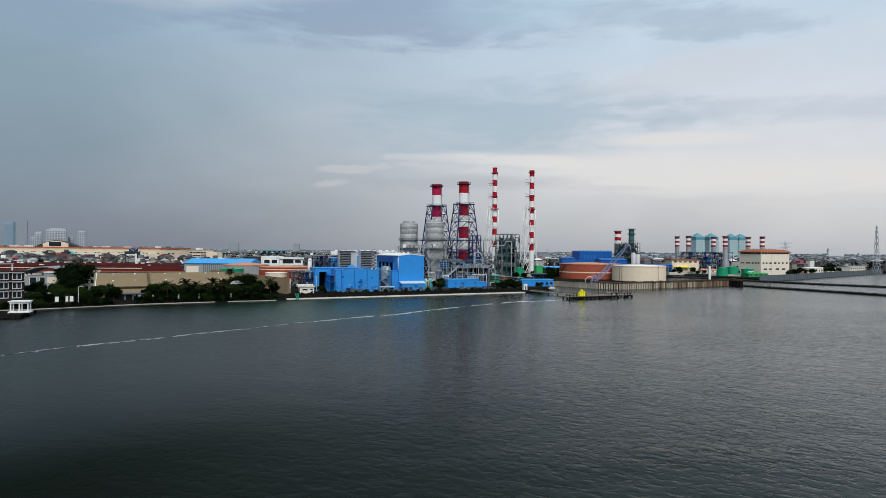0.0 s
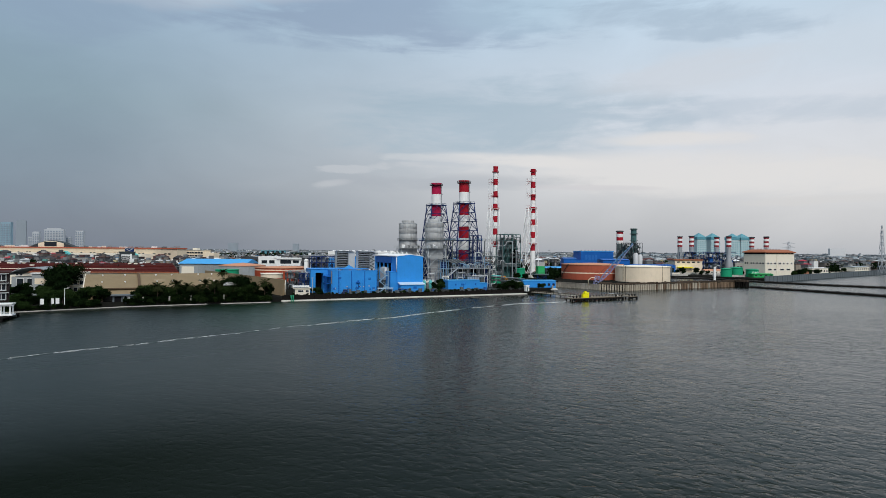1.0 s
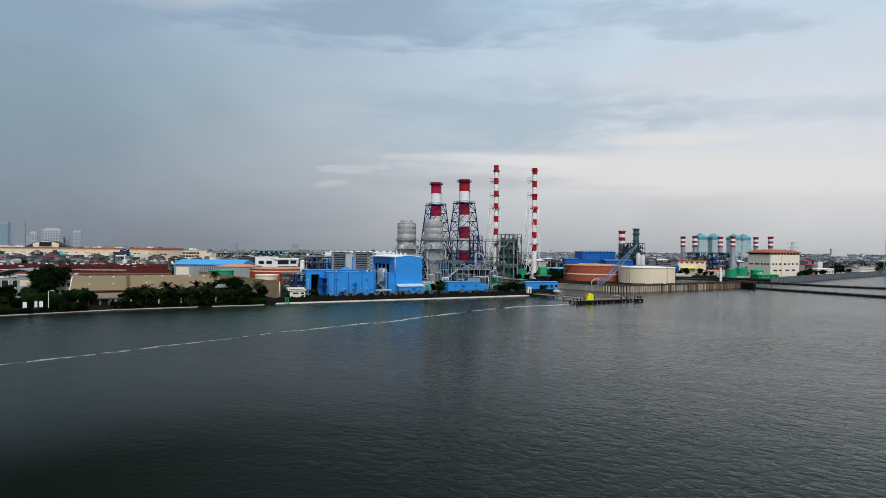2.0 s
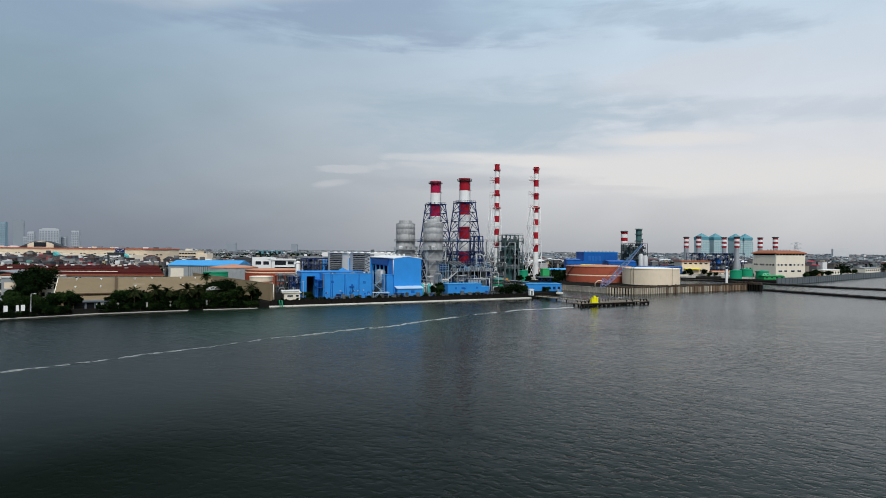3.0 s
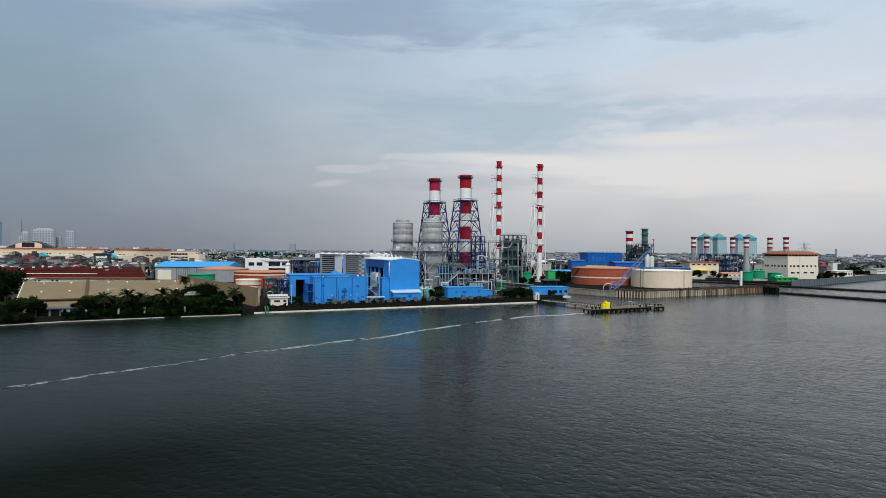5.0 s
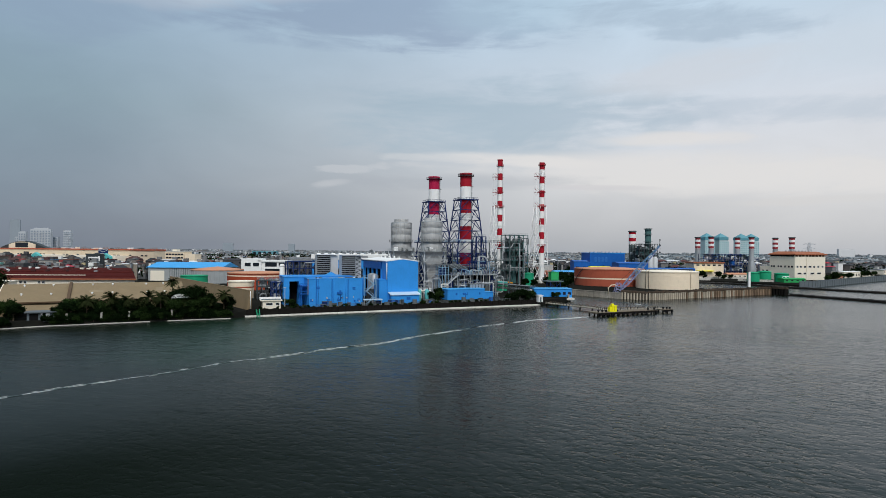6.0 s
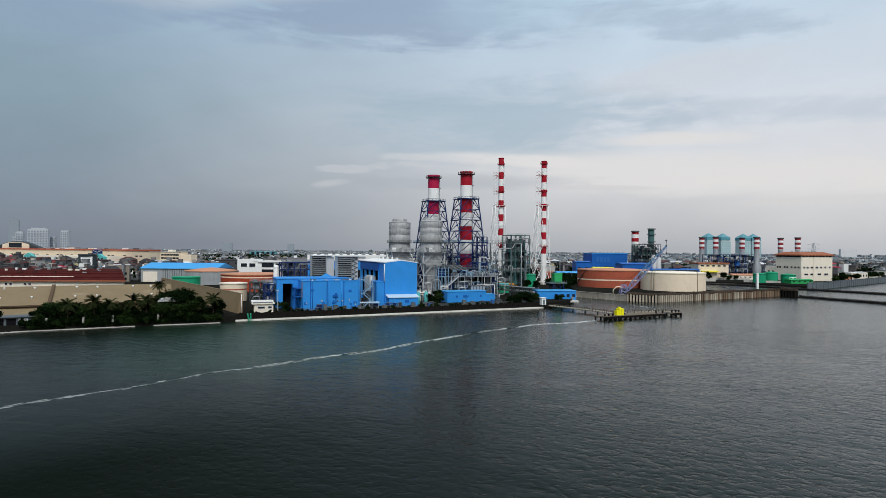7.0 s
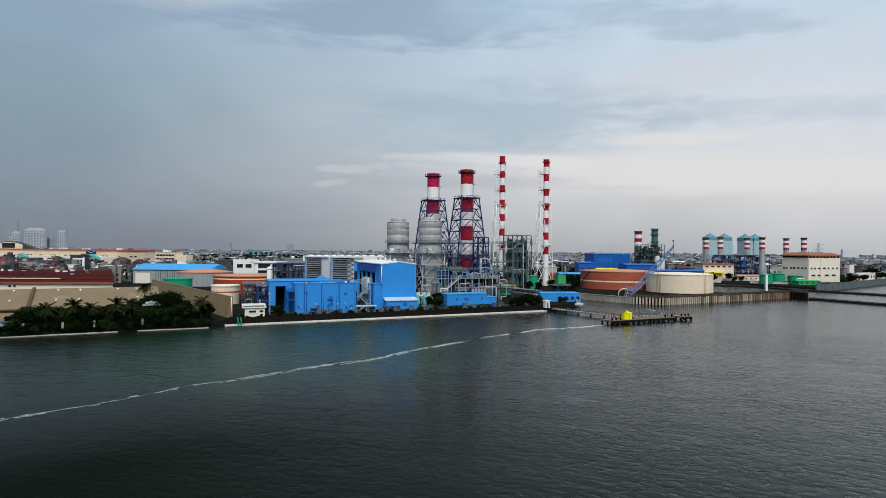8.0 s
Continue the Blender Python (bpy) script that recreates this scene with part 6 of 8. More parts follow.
def floating_boom(name, points, width, gap, label):
    t = thing(name, 0, 0, 0, 0, label, "floating boom")
    rng = random.Random(5)
    floats = along(points, 4.0)
    foam = B()
    for k, (x, y, length, turn) in enumerate(floats):
        m = pose(x, y, 0, 0, 0, turn)
        wob = 0.5 * math.sin(k * 0.9) + 0.4 * math.sin(k * 0.37 + 1)
        bm = B()
        pipe(bm, [(0.05, wob, 0.02), (length * 0.5, wob + rng.uniform(-0.12, 0.12), 0.05), (length - 0.05, 0.5 * math.sin((k + 1) * 0.9) + 0.4 * math.sin((k + 1) * 0.37 + 1), 0.02)], 0.075, 6)
        part("float", bm, rng.choice((GREY_STEEL, GREY_STEEL, GALV, DARK_STEEL) if x < -30 else (GALV, GALV, GALV, SILVER, GREY_STEEL, GREY_STEEL, DARK)), t).matrix_basis = m
        lively = 0.5 + 0.35 * math.sin(k * 0.31 + 0.8) + 0.25 * math.sin(k * 1.3) + rng.uniform(-0.3, 0.3)
        if lively < gap:
            continue
        faint = 0.30 if x < -45 else 0.7 if x < 0 else 1.0
        for _ in range(int((5 + 9 * lively) * faint)):
            # a thin wavering strand of froth
            s = rng.uniform(-0.5, length)
            off = wob + (rng.choice((-0.34, 0.16)) + rng.gauss(0, 0.07)) * width
            n, span, half = 9, rng.uniform(0.5, 2.4) * (0.5 + lively), rng.uniform(0.010, 0.038) * (0.6 + lively) * faint
            phase, sway = rng.uniform(0, 6), rng.uniform(0.03, 0.16)
            drift = rng.uniform(-0.12, 0.12)
            rows = []
            for i in range(n):
                f = i / (n - 1)
                u, v = s + span * f, off + drift * span * f + sway * math.sin(phase + 7 * f) + rng.uniform(-0.03, 0.03)
                q = half * (0.25 + math.sin(math.pi * f)) * rng.uniform(0.6, 1.3)
                rows.append([foam.verts.new(m @ Vector((u, v - q, -0.01))), foam.verts.new(m @ Vector((u, v, 0.07))), foam.verts.new(m @ Vector((u, v + q, -0.01)))])
            for p, q in zip(rows, rows[1:]):
                for i in range(2):
                    foam.faces.new((p[i], q[i], q[i + 1], p[i + 1]))
    tagged(part("foam", foam, FOAM, t, "broken white foam"), kind="stuff")


floating_boom("floating_boom", [(53.0, 266.5), (29.4, 252.8), (3.1, 226.5), (-15.9, 201.5), (-30.7, 187.5), (-42.8, 176.5), (-51.6, 165.5), (-60.6, 154.0), (-75, 137.5), (-88, 122.5), (-125, 84)], 1.7, 0.02,
              "long floating barrier fringed with white foam")
floating_boom("floating_boom", [(62.0, 287.0), (70.0, 290.0), (84.0, 300.0), (90.0, 312.0), (84.0, 328.0), (76.0, 338.0)], 0.8, 0.45, "thin floating barrier curving across the inlet")


# ---- plant yard between the sea wall and the chimneys ----
def inlet_building():
    t = thing("pump_building", 43.4, 331.0, QUAY, 6, "low bright blue building with dark windows beside the inlet", "industrial building")
    part("body", boxed(0, 18.2, 0, 8, -1.0, 3.6), BLUE, t)
    part("roof", boxed(-0.2, 18.4, -0.25, 8.2, 3.6, 3.85), SKY_BLUE, t)
    for x in (8.3, 11.2, 13.9, 16.4):
        window_in(t, x, x + 1.2, -0.02, 1.0, 2.2, GLASS, DEEP_BLUE)
    part("plinth", boxed(-0.1, 18.3, -3.5, -0.003, -1.2, -0.4), CONCRETE, t)


inlet_building()


def tank_on_stand():
    t = thing("header_tank", 55.2, 346.0, QUAY, 12, "square green header tank on a blue steel stand", "tank")
    part("tank_box", boxed(-1.9, 1.9, -1.9, 1.9, 7.0, 10.9), GRASS_GREEN, t)
    part("lid", boxed(-2.05, 2.05, -2.05, 2.05, 10.9, 11.2), GRASS_GREEN, t)
    part("deck", boxed(-4.4, 4.0, -3.0, 3.0, 6.3, 6.8), GREY_STEEL, t)
    for x in (-2.6, 2.6):
        for y in (-2.2, 2.2):
            part("leg", barred(((x, y, 0), (x, y, 6.3), 0.4)), STEEL_BLUE, t)
    for y in (-2.2, 2.2):
        part("brace", barred(((-2.6, y, 0.3), (2.6, y, 6.0), 0.25), ((2.6, y, 0.3), (-2.6, y, 6.0), 0.25)), STEEL_BLUE, t)
    for i in range(9):
        part("rail_post", barred(((-4.3 + i, -2.9, 6.8), (-4.3 + i, -2.9, 7.9), 0.1)), GREY_STEEL, t)


tank_on_stand()
tank(53.5, 418.0, 3.0, 7.6, GREEN, GREEN, "small green day tank at the chimney's foot", QUAY, rise=0.15)
tank(32.0, 372.0, 3.4, 4.6, GREEN, AQUA, "squat sea-green tank among the pipework", QUAY, rise=0.12)


def pipe_bridge():
    t = thing("pipe_bridge", 25.5, 362.0, QUAY, -57, "long grey covered pipe bridge on posts", "pipe bridge")
    L = 33.0
    for y in (-1.6, 1.6):
        for z in (2.4, 4.4):
            part("chord", barred(((0, y, z), (L, y, z), 0.28)), GREY_STEEL, t)
        for i in range(11):
            x = i * 3.0
            part("web", barred(((x, y, 2.4), (x + 1.5, y, 4.4), 0.16), ((x + 1.5, y, 4.4), (x + 3.0, y, 2.4), 0.16)), GREY_STEEL, t)
    part("roof_sheet", boxed(0, L, -1.9, 1.9, 4.55, 4.7), GREY_CONCRETE, t)
    for i in range(12):
        part("roof_rib", boxed(i * 3.0 - 0.1, i * 3.0 + 0.1, -1.95, 1.95, 4.7, 4.85), GALV, t)
    for k, y in enumerate((-0.9, 0, 0.9)):
        part("pipe", piped([(0, y, 2.9), (L, y, 2.9)], 0.3), SILVER, t)
    for x in (0.5, 8.5, 16.5, 24.5, 32.0):
        for y in (-1.5, 1.5):
            part("post", barred(((x, y, 0), (x, y, 2.4), 0.3)), GREY_STEEL, t)


pipe_bridge()


def mobile_crane():
    t = thing("mobile_crane", 33.5, 396.0, QUAY, 8, "orange-yellow mobile crane with its boom lowered", "vehicle")
    part("chassis", boxed(0, 9.5, 0, 2.6, 0.9, 1.9), ORANGE, t)
    part("cab", boxed(0.2, 2.2, 0.2, 2.4, 1.9, 3.4), ORANGE, t)
    part("windscreen", boxed(0.12, 0.2, 0.4, 2.2, 2.4, 3.2), GLASS, t)
    part("boom", barred(((8.0, 1.3, 2.8), (-3.0, 1.3, 3.9), 0.8)), ORANGE, t)
    for x in (1.4, 3.2, 6.6, 8.2):
        for y in (0.0, 2.3):
            bm = B()
            pipe(bm, [(x, y, 0.62), (x, y + 0.35, 0.62)], 0.62, 14)
            part("wheel", bm, DARK, t)


mobile_crane()

for x, y, h in ((47.0, 410.0, 18.0), (49.2, 408.0, 19.5), (91.0, 520.0, 20.0)):
    t = thing("lamp_mast", x, y, QUAY, 0, "slender grey floodlight mast in the plant yard", "lamp mast", "lamp masts")
    part("pole", drum(0, 0, [(0.30, 0), (0.2, h)], 10), GALV, t)
    part("floodlight_head", boxed(-0.8, 0.8, -0.25, 0.25, h, h + 0.6), GALV, t)


def yard_shed(x, y, w, d, h, turn, wall, roof, label, pitch=0.8):
    t = thing("yard_shed", x, y, QUAY, turn, label, "shed")
    part("wall", boxed(0, w, 0, d, 0, h), wall, t)
    bm = B()
    a = [bm.verts.new((px, py, pz)) for px in (-0.4, w + 0.4) for py, pz in ((-0.5, h), (d / 2, h + pitch), (d + 0.5, h))]
    for f in ((0, 1, 2), (5, 4, 3), (0, 3, 4, 1), (1, 4, 5, 2), (2, 5, 3, 0)):
        bm.faces.new([a[i] for i in f])
    part("roof", bm, roof, t)
    n = max(1, int(w / 4))
    for i in range(n):
        window_in(t, w * (i + 0.3) / n, w * (i + 0.7) / n, -0.02, h * 0.4, h * 0.7)
    return t


t = yard_shed(-71.0, 380.0, 58.0, 16.0, 15.5, 4, BLUE, WHITE, "long blue plant hall with a white upper storey and roof fans", 0.5)
part("upper_storey", boxed(-0.3, 58.3, -0.3, 16.3, 16.05, 18.6), WHITE, t, "white upper storey")
for i in range(14):
    part("roof_fan", drum(3 + i * 4.0, 5, [(1.1, 18.6), (1.1, 19.0), (0.8, 19.15)], 12), WHITE, t)
for i in range(5):
    part("upper_panel", boxed(4 + i * 11.0, 8.5 + i * 11.0, -0.36, -0.3, 16.8, 17.9), GREY_ROOF, t, "grey panel of the upper storey")
yard_shed(103.5, 520.0, 11.0, 14.0, 13.2, 0, DEEP_BLUE, DEEP_BLUE, "deep blue plant shed with a flat front", 0.9)
yard_shed(80.0, 470.0, 22.0, 12.0, 6.6, 6, DARK_STEEL, SKY_BLUE, "open yard shed under a sky-blue roof", 1.0)
yard_shed(124.0, 470.0, 21.0, 14.0, 13.0, 4, DEEP_BLUE, DEEP_BLUE, "deep blue workshop behind the tanks", 1.0)
yard_shed(112.0, 500.0, 15.0, 9.0, 9.4, 0, CREAM, YELLOW, "cream shed with a yellow roof edge", 0.6)
yard_shed(74.0, 492.0, 9.0, 8.0, 6.0, 0, TERRACOTTA, ROOF_BROWN, "small brick-red yard store", 0.8)
yard_shed(196.0, 545.0, 14.0, 10.0, 7.5, 8, DEEP_BLUE, DEEP_BLUE, "deep blue flat-roofed plant store", 0.6)
yard_shed(150.0, 500.0, 40.0, 9.0, 8.4, 4, GREY_CONCRETE, DEEP_BLUE, "long low store under a deep blue roof", 0.8)


def big_blue_shed():
    t = thing("blue_hall", 141.0, 654.0, QUAY, 3, "large deep blue metal hall with faint faded lettering bars", "industrial building")
    part("wall", boxed(8.3, 44, 0, 30, 0, 19.0), DEEP_BLUE, t)
    part("roof", boxed(7.9, 44.4, -0.4, 30.4, 19.0, 19.8), BLUE, t)
    for i in range(4):
        part("faded_bar", boxed(13.0 + i * 3.6, 15.4 + i * 3.6, -0.08, 0, 10.5, 15.5), BLUE_FADED, t, "faded bar of lettering")
    part("side_block", boxed(-3.0, 8.29, -4, 20, 0, 10.0), DEEP_BLUE, t)
    for i in range(9):
        part("roof_vent", drum(10.5 + i * 3.9, 6, [(0.9, 19.8), (0.9, 20.6), (0.3, 21.1)], 10), GALV, t)


big_blue_shed()


def far_block():
    t = steel_frame("power_block", 178.2, 592.0, 8, 17.5, 20.0, (8.0, 13.0, 18.0, 23.0, 28.0), 7, DARK_STEEL, GREY_STEEL, "dark steel boiler frame crowded with ducts and vessels", 80, mix=(DARK_STEEL, DARK, GREY_STEEL, TEAL_STEEL, SILVER))
    core = random.Random(31)
    for _ in range(80):
        px, py, w, h = core.uniform(0.3, 15), core.uniform(1, 12), core.uniform(1.0, 2.4), core.uniform(3, 9)
        z = core.choice((0, 8, 8, 13, 18, 18))
        part("duct", boxed(px, px + w, py, py + core.uniform(3, 7), z + 0.07, z + h), core.choice((DARK_STEEL, DARK_STEEL, DARK, TEAL_STEEL, GALV)), t)
    for x, y, r, top in ((181.8, 622.8, 3.3, 41.0),):
        c = thing("chimney", x, y, QUAY, 0, "grey chimney with a red and white banded head", "chimney")
        banded(c, 0, 0, r, top, 3.4, 4, RED, 0.0, GREY_STEEL)
        part("rim", drum(0, 0, [(r + 0.7, top - 1.2), (r + 0.7, top - 0.8), (r - 0.2, top)], 20), DARK_STEEL, c)
    c = thing("chimney", 188.2, 598.0, QUAY, 0, "dark grey-green steel chimney with ring galleries", "chimney")
    part("shaft", drum(0, 0, [(3.4, 0), (3.4, 24), (2.7, 26), (2.7, 42.3)], 24), TEAL_STEEL, c)
    for z in (30.0, 36.5, 41.2):
        ring_deck(c, 0, 0, 2.7, z, 1.1, DARK_STEEL)
    for x, y, h in ((186.5, 586.0, 17.0), (191.0, 587.0, 15.5)):
        v = thing("pressure_vessel", x, y, QUAY, 0, "tall silver vessel before the dark boiler frame", "tank", "silver vessels")
        part("shell", drum(0, 0, [(2.2, 0), (2.2, h), (1.2, h + 1.4)], 18), SILVER, v)


far_block()

for i, (x, y) in enumerate(((234.6, 600.0), (237.0, 578.0), (272.4, 603.0), (272.0, 577.0), (307.3, 603.0), (309.2, 580.0))):
    c = thing("chimney", x, y, QUAY, 0, "short grey chimney with a red and white banded head", "chimney", "short chimneys")
    banded(c, 0, 0, 2.25, 34.6, 2.0, 5, DULL_RED, 24.5)
    part("shaft", drum(0, 0, [(3.6, 0), (3.6, 9), (2.3, 13), (2.1, 24.6)], 20), GALV, c, "grey steel shaft")
    part("rim", drum(0, 0, [(2.7, 34.2), (2.9, 34.8), (2.2, 35.1)], 20), DARK_STEEL, c)
core = random.Random(32)
for x, y, w, m in ((228.0, 566.0, 32.0, DARK_STEEL), (250.0, 585.0, 35.0, SILVER)):
    t = steel_frame("power_block", x, y, 6, w, 14.0, (5.0, 10.0, 15.0, 19.5), 6, STEEL_BLUE, m, "blue open boiler frame below the short chimneys", 110, mix=(PALE_STEEL, SILVER, DEEP_BLUE, STEEL_BLUE, DARK_STEEL, PALE_BLUE_STEEL, WHITE))
    for _ in range(24):
        px, pw, h, z = core.uniform(0, w - 4), core.uniform(2.0, 5.0), core.uniform(2, 5), core.choice((0, 0, 5, 10, 15))
        part("duct", boxed(px, px + pw, 1.5, core.uniform(5, 12), z + 0.07, z + h), core.choice((DARK_STEEL, DEEP_BLUE, GREY_STEEL, GALV)), t)


def cream_hall():
    t = thing("power_hall", 274.2, 516.2, QUAY, 20.7, "tall cream power hall with an orange-brown roof band and window rows", "industrial building")
    W, D, H = 33.5, 22.5, 18.4
    part("wall", boxed(0, W, 0, D, 0, H), CREAM_WALL, t)
    # near-black band puts the shade of the clerestory openings into colour
    part("shadow_gap", boxed(0.3, W - 0.3, 0.3, D - 0.3, H, H + 1.2), DARK, t)
    for i in range(10):
        part("clerestory_post", boxed(0.1 + i * 3.64, 0.7 + i * 3.64, 0.05, 0.6, H, H + 1.2), CREAM_WALL, t)
    bm = B()
    lo = [bm.verts.new(p) for p in ((-1.0, -1.0, H + 1.2), (W + 1, -1.0, H + 1.2), (W + 1, D + 1, H + 1.2), (-1.0, D + 1, H + 1.2))]
    hi = [bm.verts.new(p) for p in ((-1.0, -1.0, H + 2.0), (W + 1, -1.0, H + 2.0), (W + 1, D + 1, H + 2.0), (-1.0, D + 1, H + 2.0))]
    tp = [bm.verts.new(p) for p in ((3, 5, H + 4.0), (W - 3, 5, H + 4.0), (W - 3, D - 5, H + 4.0), (3, D - 5, H + 4.0))]
    for a, b in ((lo, hi), (hi, tp)):
        for i in range(4):
            j = (i + 1) % 4
            bm.faces.new((a[i], a[j], b[j], b[i]))
    bm.faces.new(tp)
    bm.faces.new(lo[::-1])
    part("roof", bm, ROOF_BROWN, t, "orange-brown hipped roof")
    for x in (2.0, 5.6, 9.8, 15.0, 20.0, 24.6, 29.4):
        window_in(t, x, x + (3.0 if 8 < x < 18 else 1.9), -0.02, 9.8, 11.2, GLASS, WHITE)
    for x in (3.0, 9.5, 17.0, 24.5):
        window_in(t, x, x + 4.2, -0.02, 4.6, 5.9, GLASS, WHITE)
    for i in range(8):
        part("roof_vent", drum(4.2 + i * 3.6, D / 2, [(0.7, H + 3.9), (0.7, H + 4.5), (0.3, H + 4.9)], 10), GALV, t)
    part("pilaster", boxed(12.4, 13.4, -0.35, -0.003, 0, H), CREAM_WALL, t)
    for y in (1.6, 4.4, 7.6, 11.2, 13.6, 17.6, 19.8):
        part("side_window", boxed(-0.08, 0.0, y, y + 1.5, 9.8, 11.2), GLASS, t)
    an = part("annex", boxed(0.5, 14.0, D + 0.01, D + 9.5, 0, 10.4), CREAM_WALL, t, "lower cream annex")
    for y in (D + 2.0, D + 5.5):
        part("annex_window", boxed(0.42, 0.5, y, y + 1.8, 6.0, 7.4), GLASS, an)


cream_hall()


def ochre_office():
    t = thing("plant_office", 211.5, 553.0, QUAY, 3, "cream office block with a brown flat roof and yellow awning", "office building")
    part("wall", boxed(0, 25.5, 0, 14, 0, 12.0), CREAM, t)
    part("roof", boxed(-0.8, 26.3, -0.8, 14.8, 12.0, 12.9), ROOF_BROWN, t)
    for i in range(5):
        window_in(t, 2.0 + i * 4.7, 4.6 + i * 4.7, -0.02, 9.8, 11.0, GLASS, CREAM_WALL)
    part("awning", boxed(2, 16, -3.0, -0.01, 5.2, 6.0), YELLOW, t, "yellow awning")
    for x in (2.2, 9.0, 15.8):
        part("awning_post", barred(((x, -2.8, 0), (x, -2.8, 5.2), 0.25)), GALV, t)


ochre_office()
yard_shed(246.0, 481.0, 17.0, 7.0, 2.6, 8, GRASS_GREEN, GRASS_GREEN, "low light-green metal store beside the green tanks", 0.6)
yard_shed(298.0, 505.0, 9.0, 6.0, 3.6, 22, PEACH, ROOF_BROWN, "small orange-roofed yard pavilion", 1.2)
yard_shed(332.0, 545.0, 26.0, 10.0, 6.0, 30, CREAM_WALL, WHITE, "low white harbour shed with a flat roof", 0.4)
yard_shed(372.0, 585.0, 36.0, 12.0, 4.6, 36, CREAM_WALL, GREY_ROOF, "long low cream harbour shed", 0.5)
yard_shed(232.0, 536.0, 20.0, 8.0, 3.4, 4, CREAM_WALL, PEACH, "low house with a peach roof", 1.3)
yard_shed(446.0, 655.0, 30.0, 14.0, 4.6, 30, CREAM_WALL, GREY_ROOF, "low harbour warehouse with a grey roof", 1.0)


def pylon(x, y, h, w, m, label):
    t = thing("lattice_mast", x, y, QUAY, 15, label, "mast", "lattice masts")

    def feet(z):
        q = w * (1 - 0.82 * z / h)
        return [(-q, -q, z), (q, -q, z), (q, q, z), (-q, q, z)]

    lattice(t, [h * f for f in (0, 0.2, 0.38, 0.54, 0.68, 0.8, 0.91, 1.0)], 0.32, 0.18, feet, m, m)
    return t


# both masts are painted paler than steel to show distance haze
pylon(436.0, 602.0, 47.5, 2.4, HAZE_GREY, "tall grey lattice telecom mast")
p = pylon(429.0, 750.0, 33.0, 4.0, HAZE_GREY, "grey lattice power pylon with cross-arms")
for z in (20.0, 26.0, 31.0):
    part("cross_arm", barred(((-9, 0, z), (9, 0, z), 0.4), ((-9, 0, z), (0, 0, z + 2.5), 0.25), ((9, 0, z), (0, 0, z + 2.5), 0.25)), HAZE_GREY, p)


# ---- far towers ----
def teal_tower(x, y, turn):
    t = thing("apartment_tower", x, y, QUAY, turn, "pale apartment tower under a teal pyramid roof", "tower block", "teal-roofed towers")
    w, h = 10.2, 46.0
    part("body", boxed(-w, w, -w, w, 0, h), HAZE_BODY, t)
    for i in range(5):
        q = -w + 2.4 + i * 4.6
        part("window_strip", boxed(q - 1.2, q + 1.2, -w - 0.12, -w, 4, h - 4), HAZE_STRIP, t, "teal window strip")
        for j in range(10):
            part("floor_band", boxed(q - 1.3, q + 1.3, -w - 0.25, -w - 0.125, 6 + j * 4.0, 7.6 + j * 4.0), HAZE_BODY, t)
    part("crown", boxed(-w - 0.6, w + 0.6, -w - 0.6, w + 0.6, h, h + 5.5), TEAL_GLASS, t, "teal crown storey")
    bm = B()
    lo = [bm.verts.new((sx * (w + 0.8), sy * (w + 0.8), h + 5.5)) for sx, sy in ((-1, -1), (1, -1), (1, 1), (-1, 1))]
    ap = bm.verts.new((0, 0, h + 14.5))
    for i in range(4):
        bm.faces.new((lo[i], lo[(i + 1) % 4], ap))
    bm.faces.new(lo[::-1])
    part("roof", bm, TEAL_GLASS, t, "teal pyramid roof")


for x, y in ((552.0, 1300.0), (584.0, 1306.0), (634.0, 1320.0), (657.0, 1324.0)):
    teal_tower(x, y, 12)


def far_tower(x, y, w, d, h, m, cols, rows, label, crown=0.0):
    t = thing("high_rise", x, y, QUAY, 0, label, "high-rise", "far high-rises")
    d = min(d, 8.0)
    part("body", boxed(-w / 2, w / 2, 0, d, 0, h), m, t)
    if crown:
        part("crown", boxed(-w * 0.36, w * 0.36, 1, d - 1, h, h + crown), m, t)
    for i in range(cols):
        q = -w / 2 + w * (i + 0.5) / cols
        # far windows take the haze-paled colour instead of dark glass
        part("window_strip", boxed(q - w / cols * 0.28, q + w / cols * 0.28, -0.4, 0, h * 0.12, h * 0.94), HAZE_GLASS if y > 1200 else GLASS, t, "strip of windows")
    for j in range(rows):
        z = h * (0.16 + 0.76 * j / rows)
        part("floor_band", boxed(-w / 2 - 0.1, w / 2 + 0.1, -0.8, -0.41, z, z + h * 0.022), m, t)


far_tower(-950.0, 1470.0, 48.0, 30.0, 62.0, HAZE_GREY, 7, 12, "wide pale high-rise with rows of balconies", 3.0)
far_tower(-1090.0, 1500.0, 26.0, 26.0, 80.0, HAZE_BLUE, 4, 14, "white and blue-green glass high-rise", 0)
far_tower(-1140.0, 1500.0, 36.0, 26.0, 74.0, HAZE_BLUE, 5, 13, "pale grey high-rise with blue glass", 0)
far_tower(-2815.0, 4000.0, 68.0, 40.0, 190.0, HAZE_TEAL, 0, 0, "slender glass tower block, its blue paled for haze", 6.0)
far_tower(-1015.0, 1500.0, 17.0, 20.0, 55.0, HAZE_GREY, 3, 10, "narrow pale apartment tower", 2.0)
far_tower(-1065.0, 1560.0, 20.0, 20.0, 45.0, HAZE_GREY, 4, 9, "pale grey apartment block", 0)
far_tower(-928.0, 1490.0, 12.0, 20.0, 44.0, HAZE_GREY, 3, 9, "grey apartment block with small windows", 0)
far_tower(-906.0, 1500.0, 19.0, 20.0, 60.0, HAZE_GREY, 4, 11, "pale grey twin apartment slab", 0)
far_tower(-490.0, 2000.0, 20.0, 30.0, 36.0, HAZE_TEAL, 0, 0, "lone high-rise over the rooftops, paled for haze", 0)
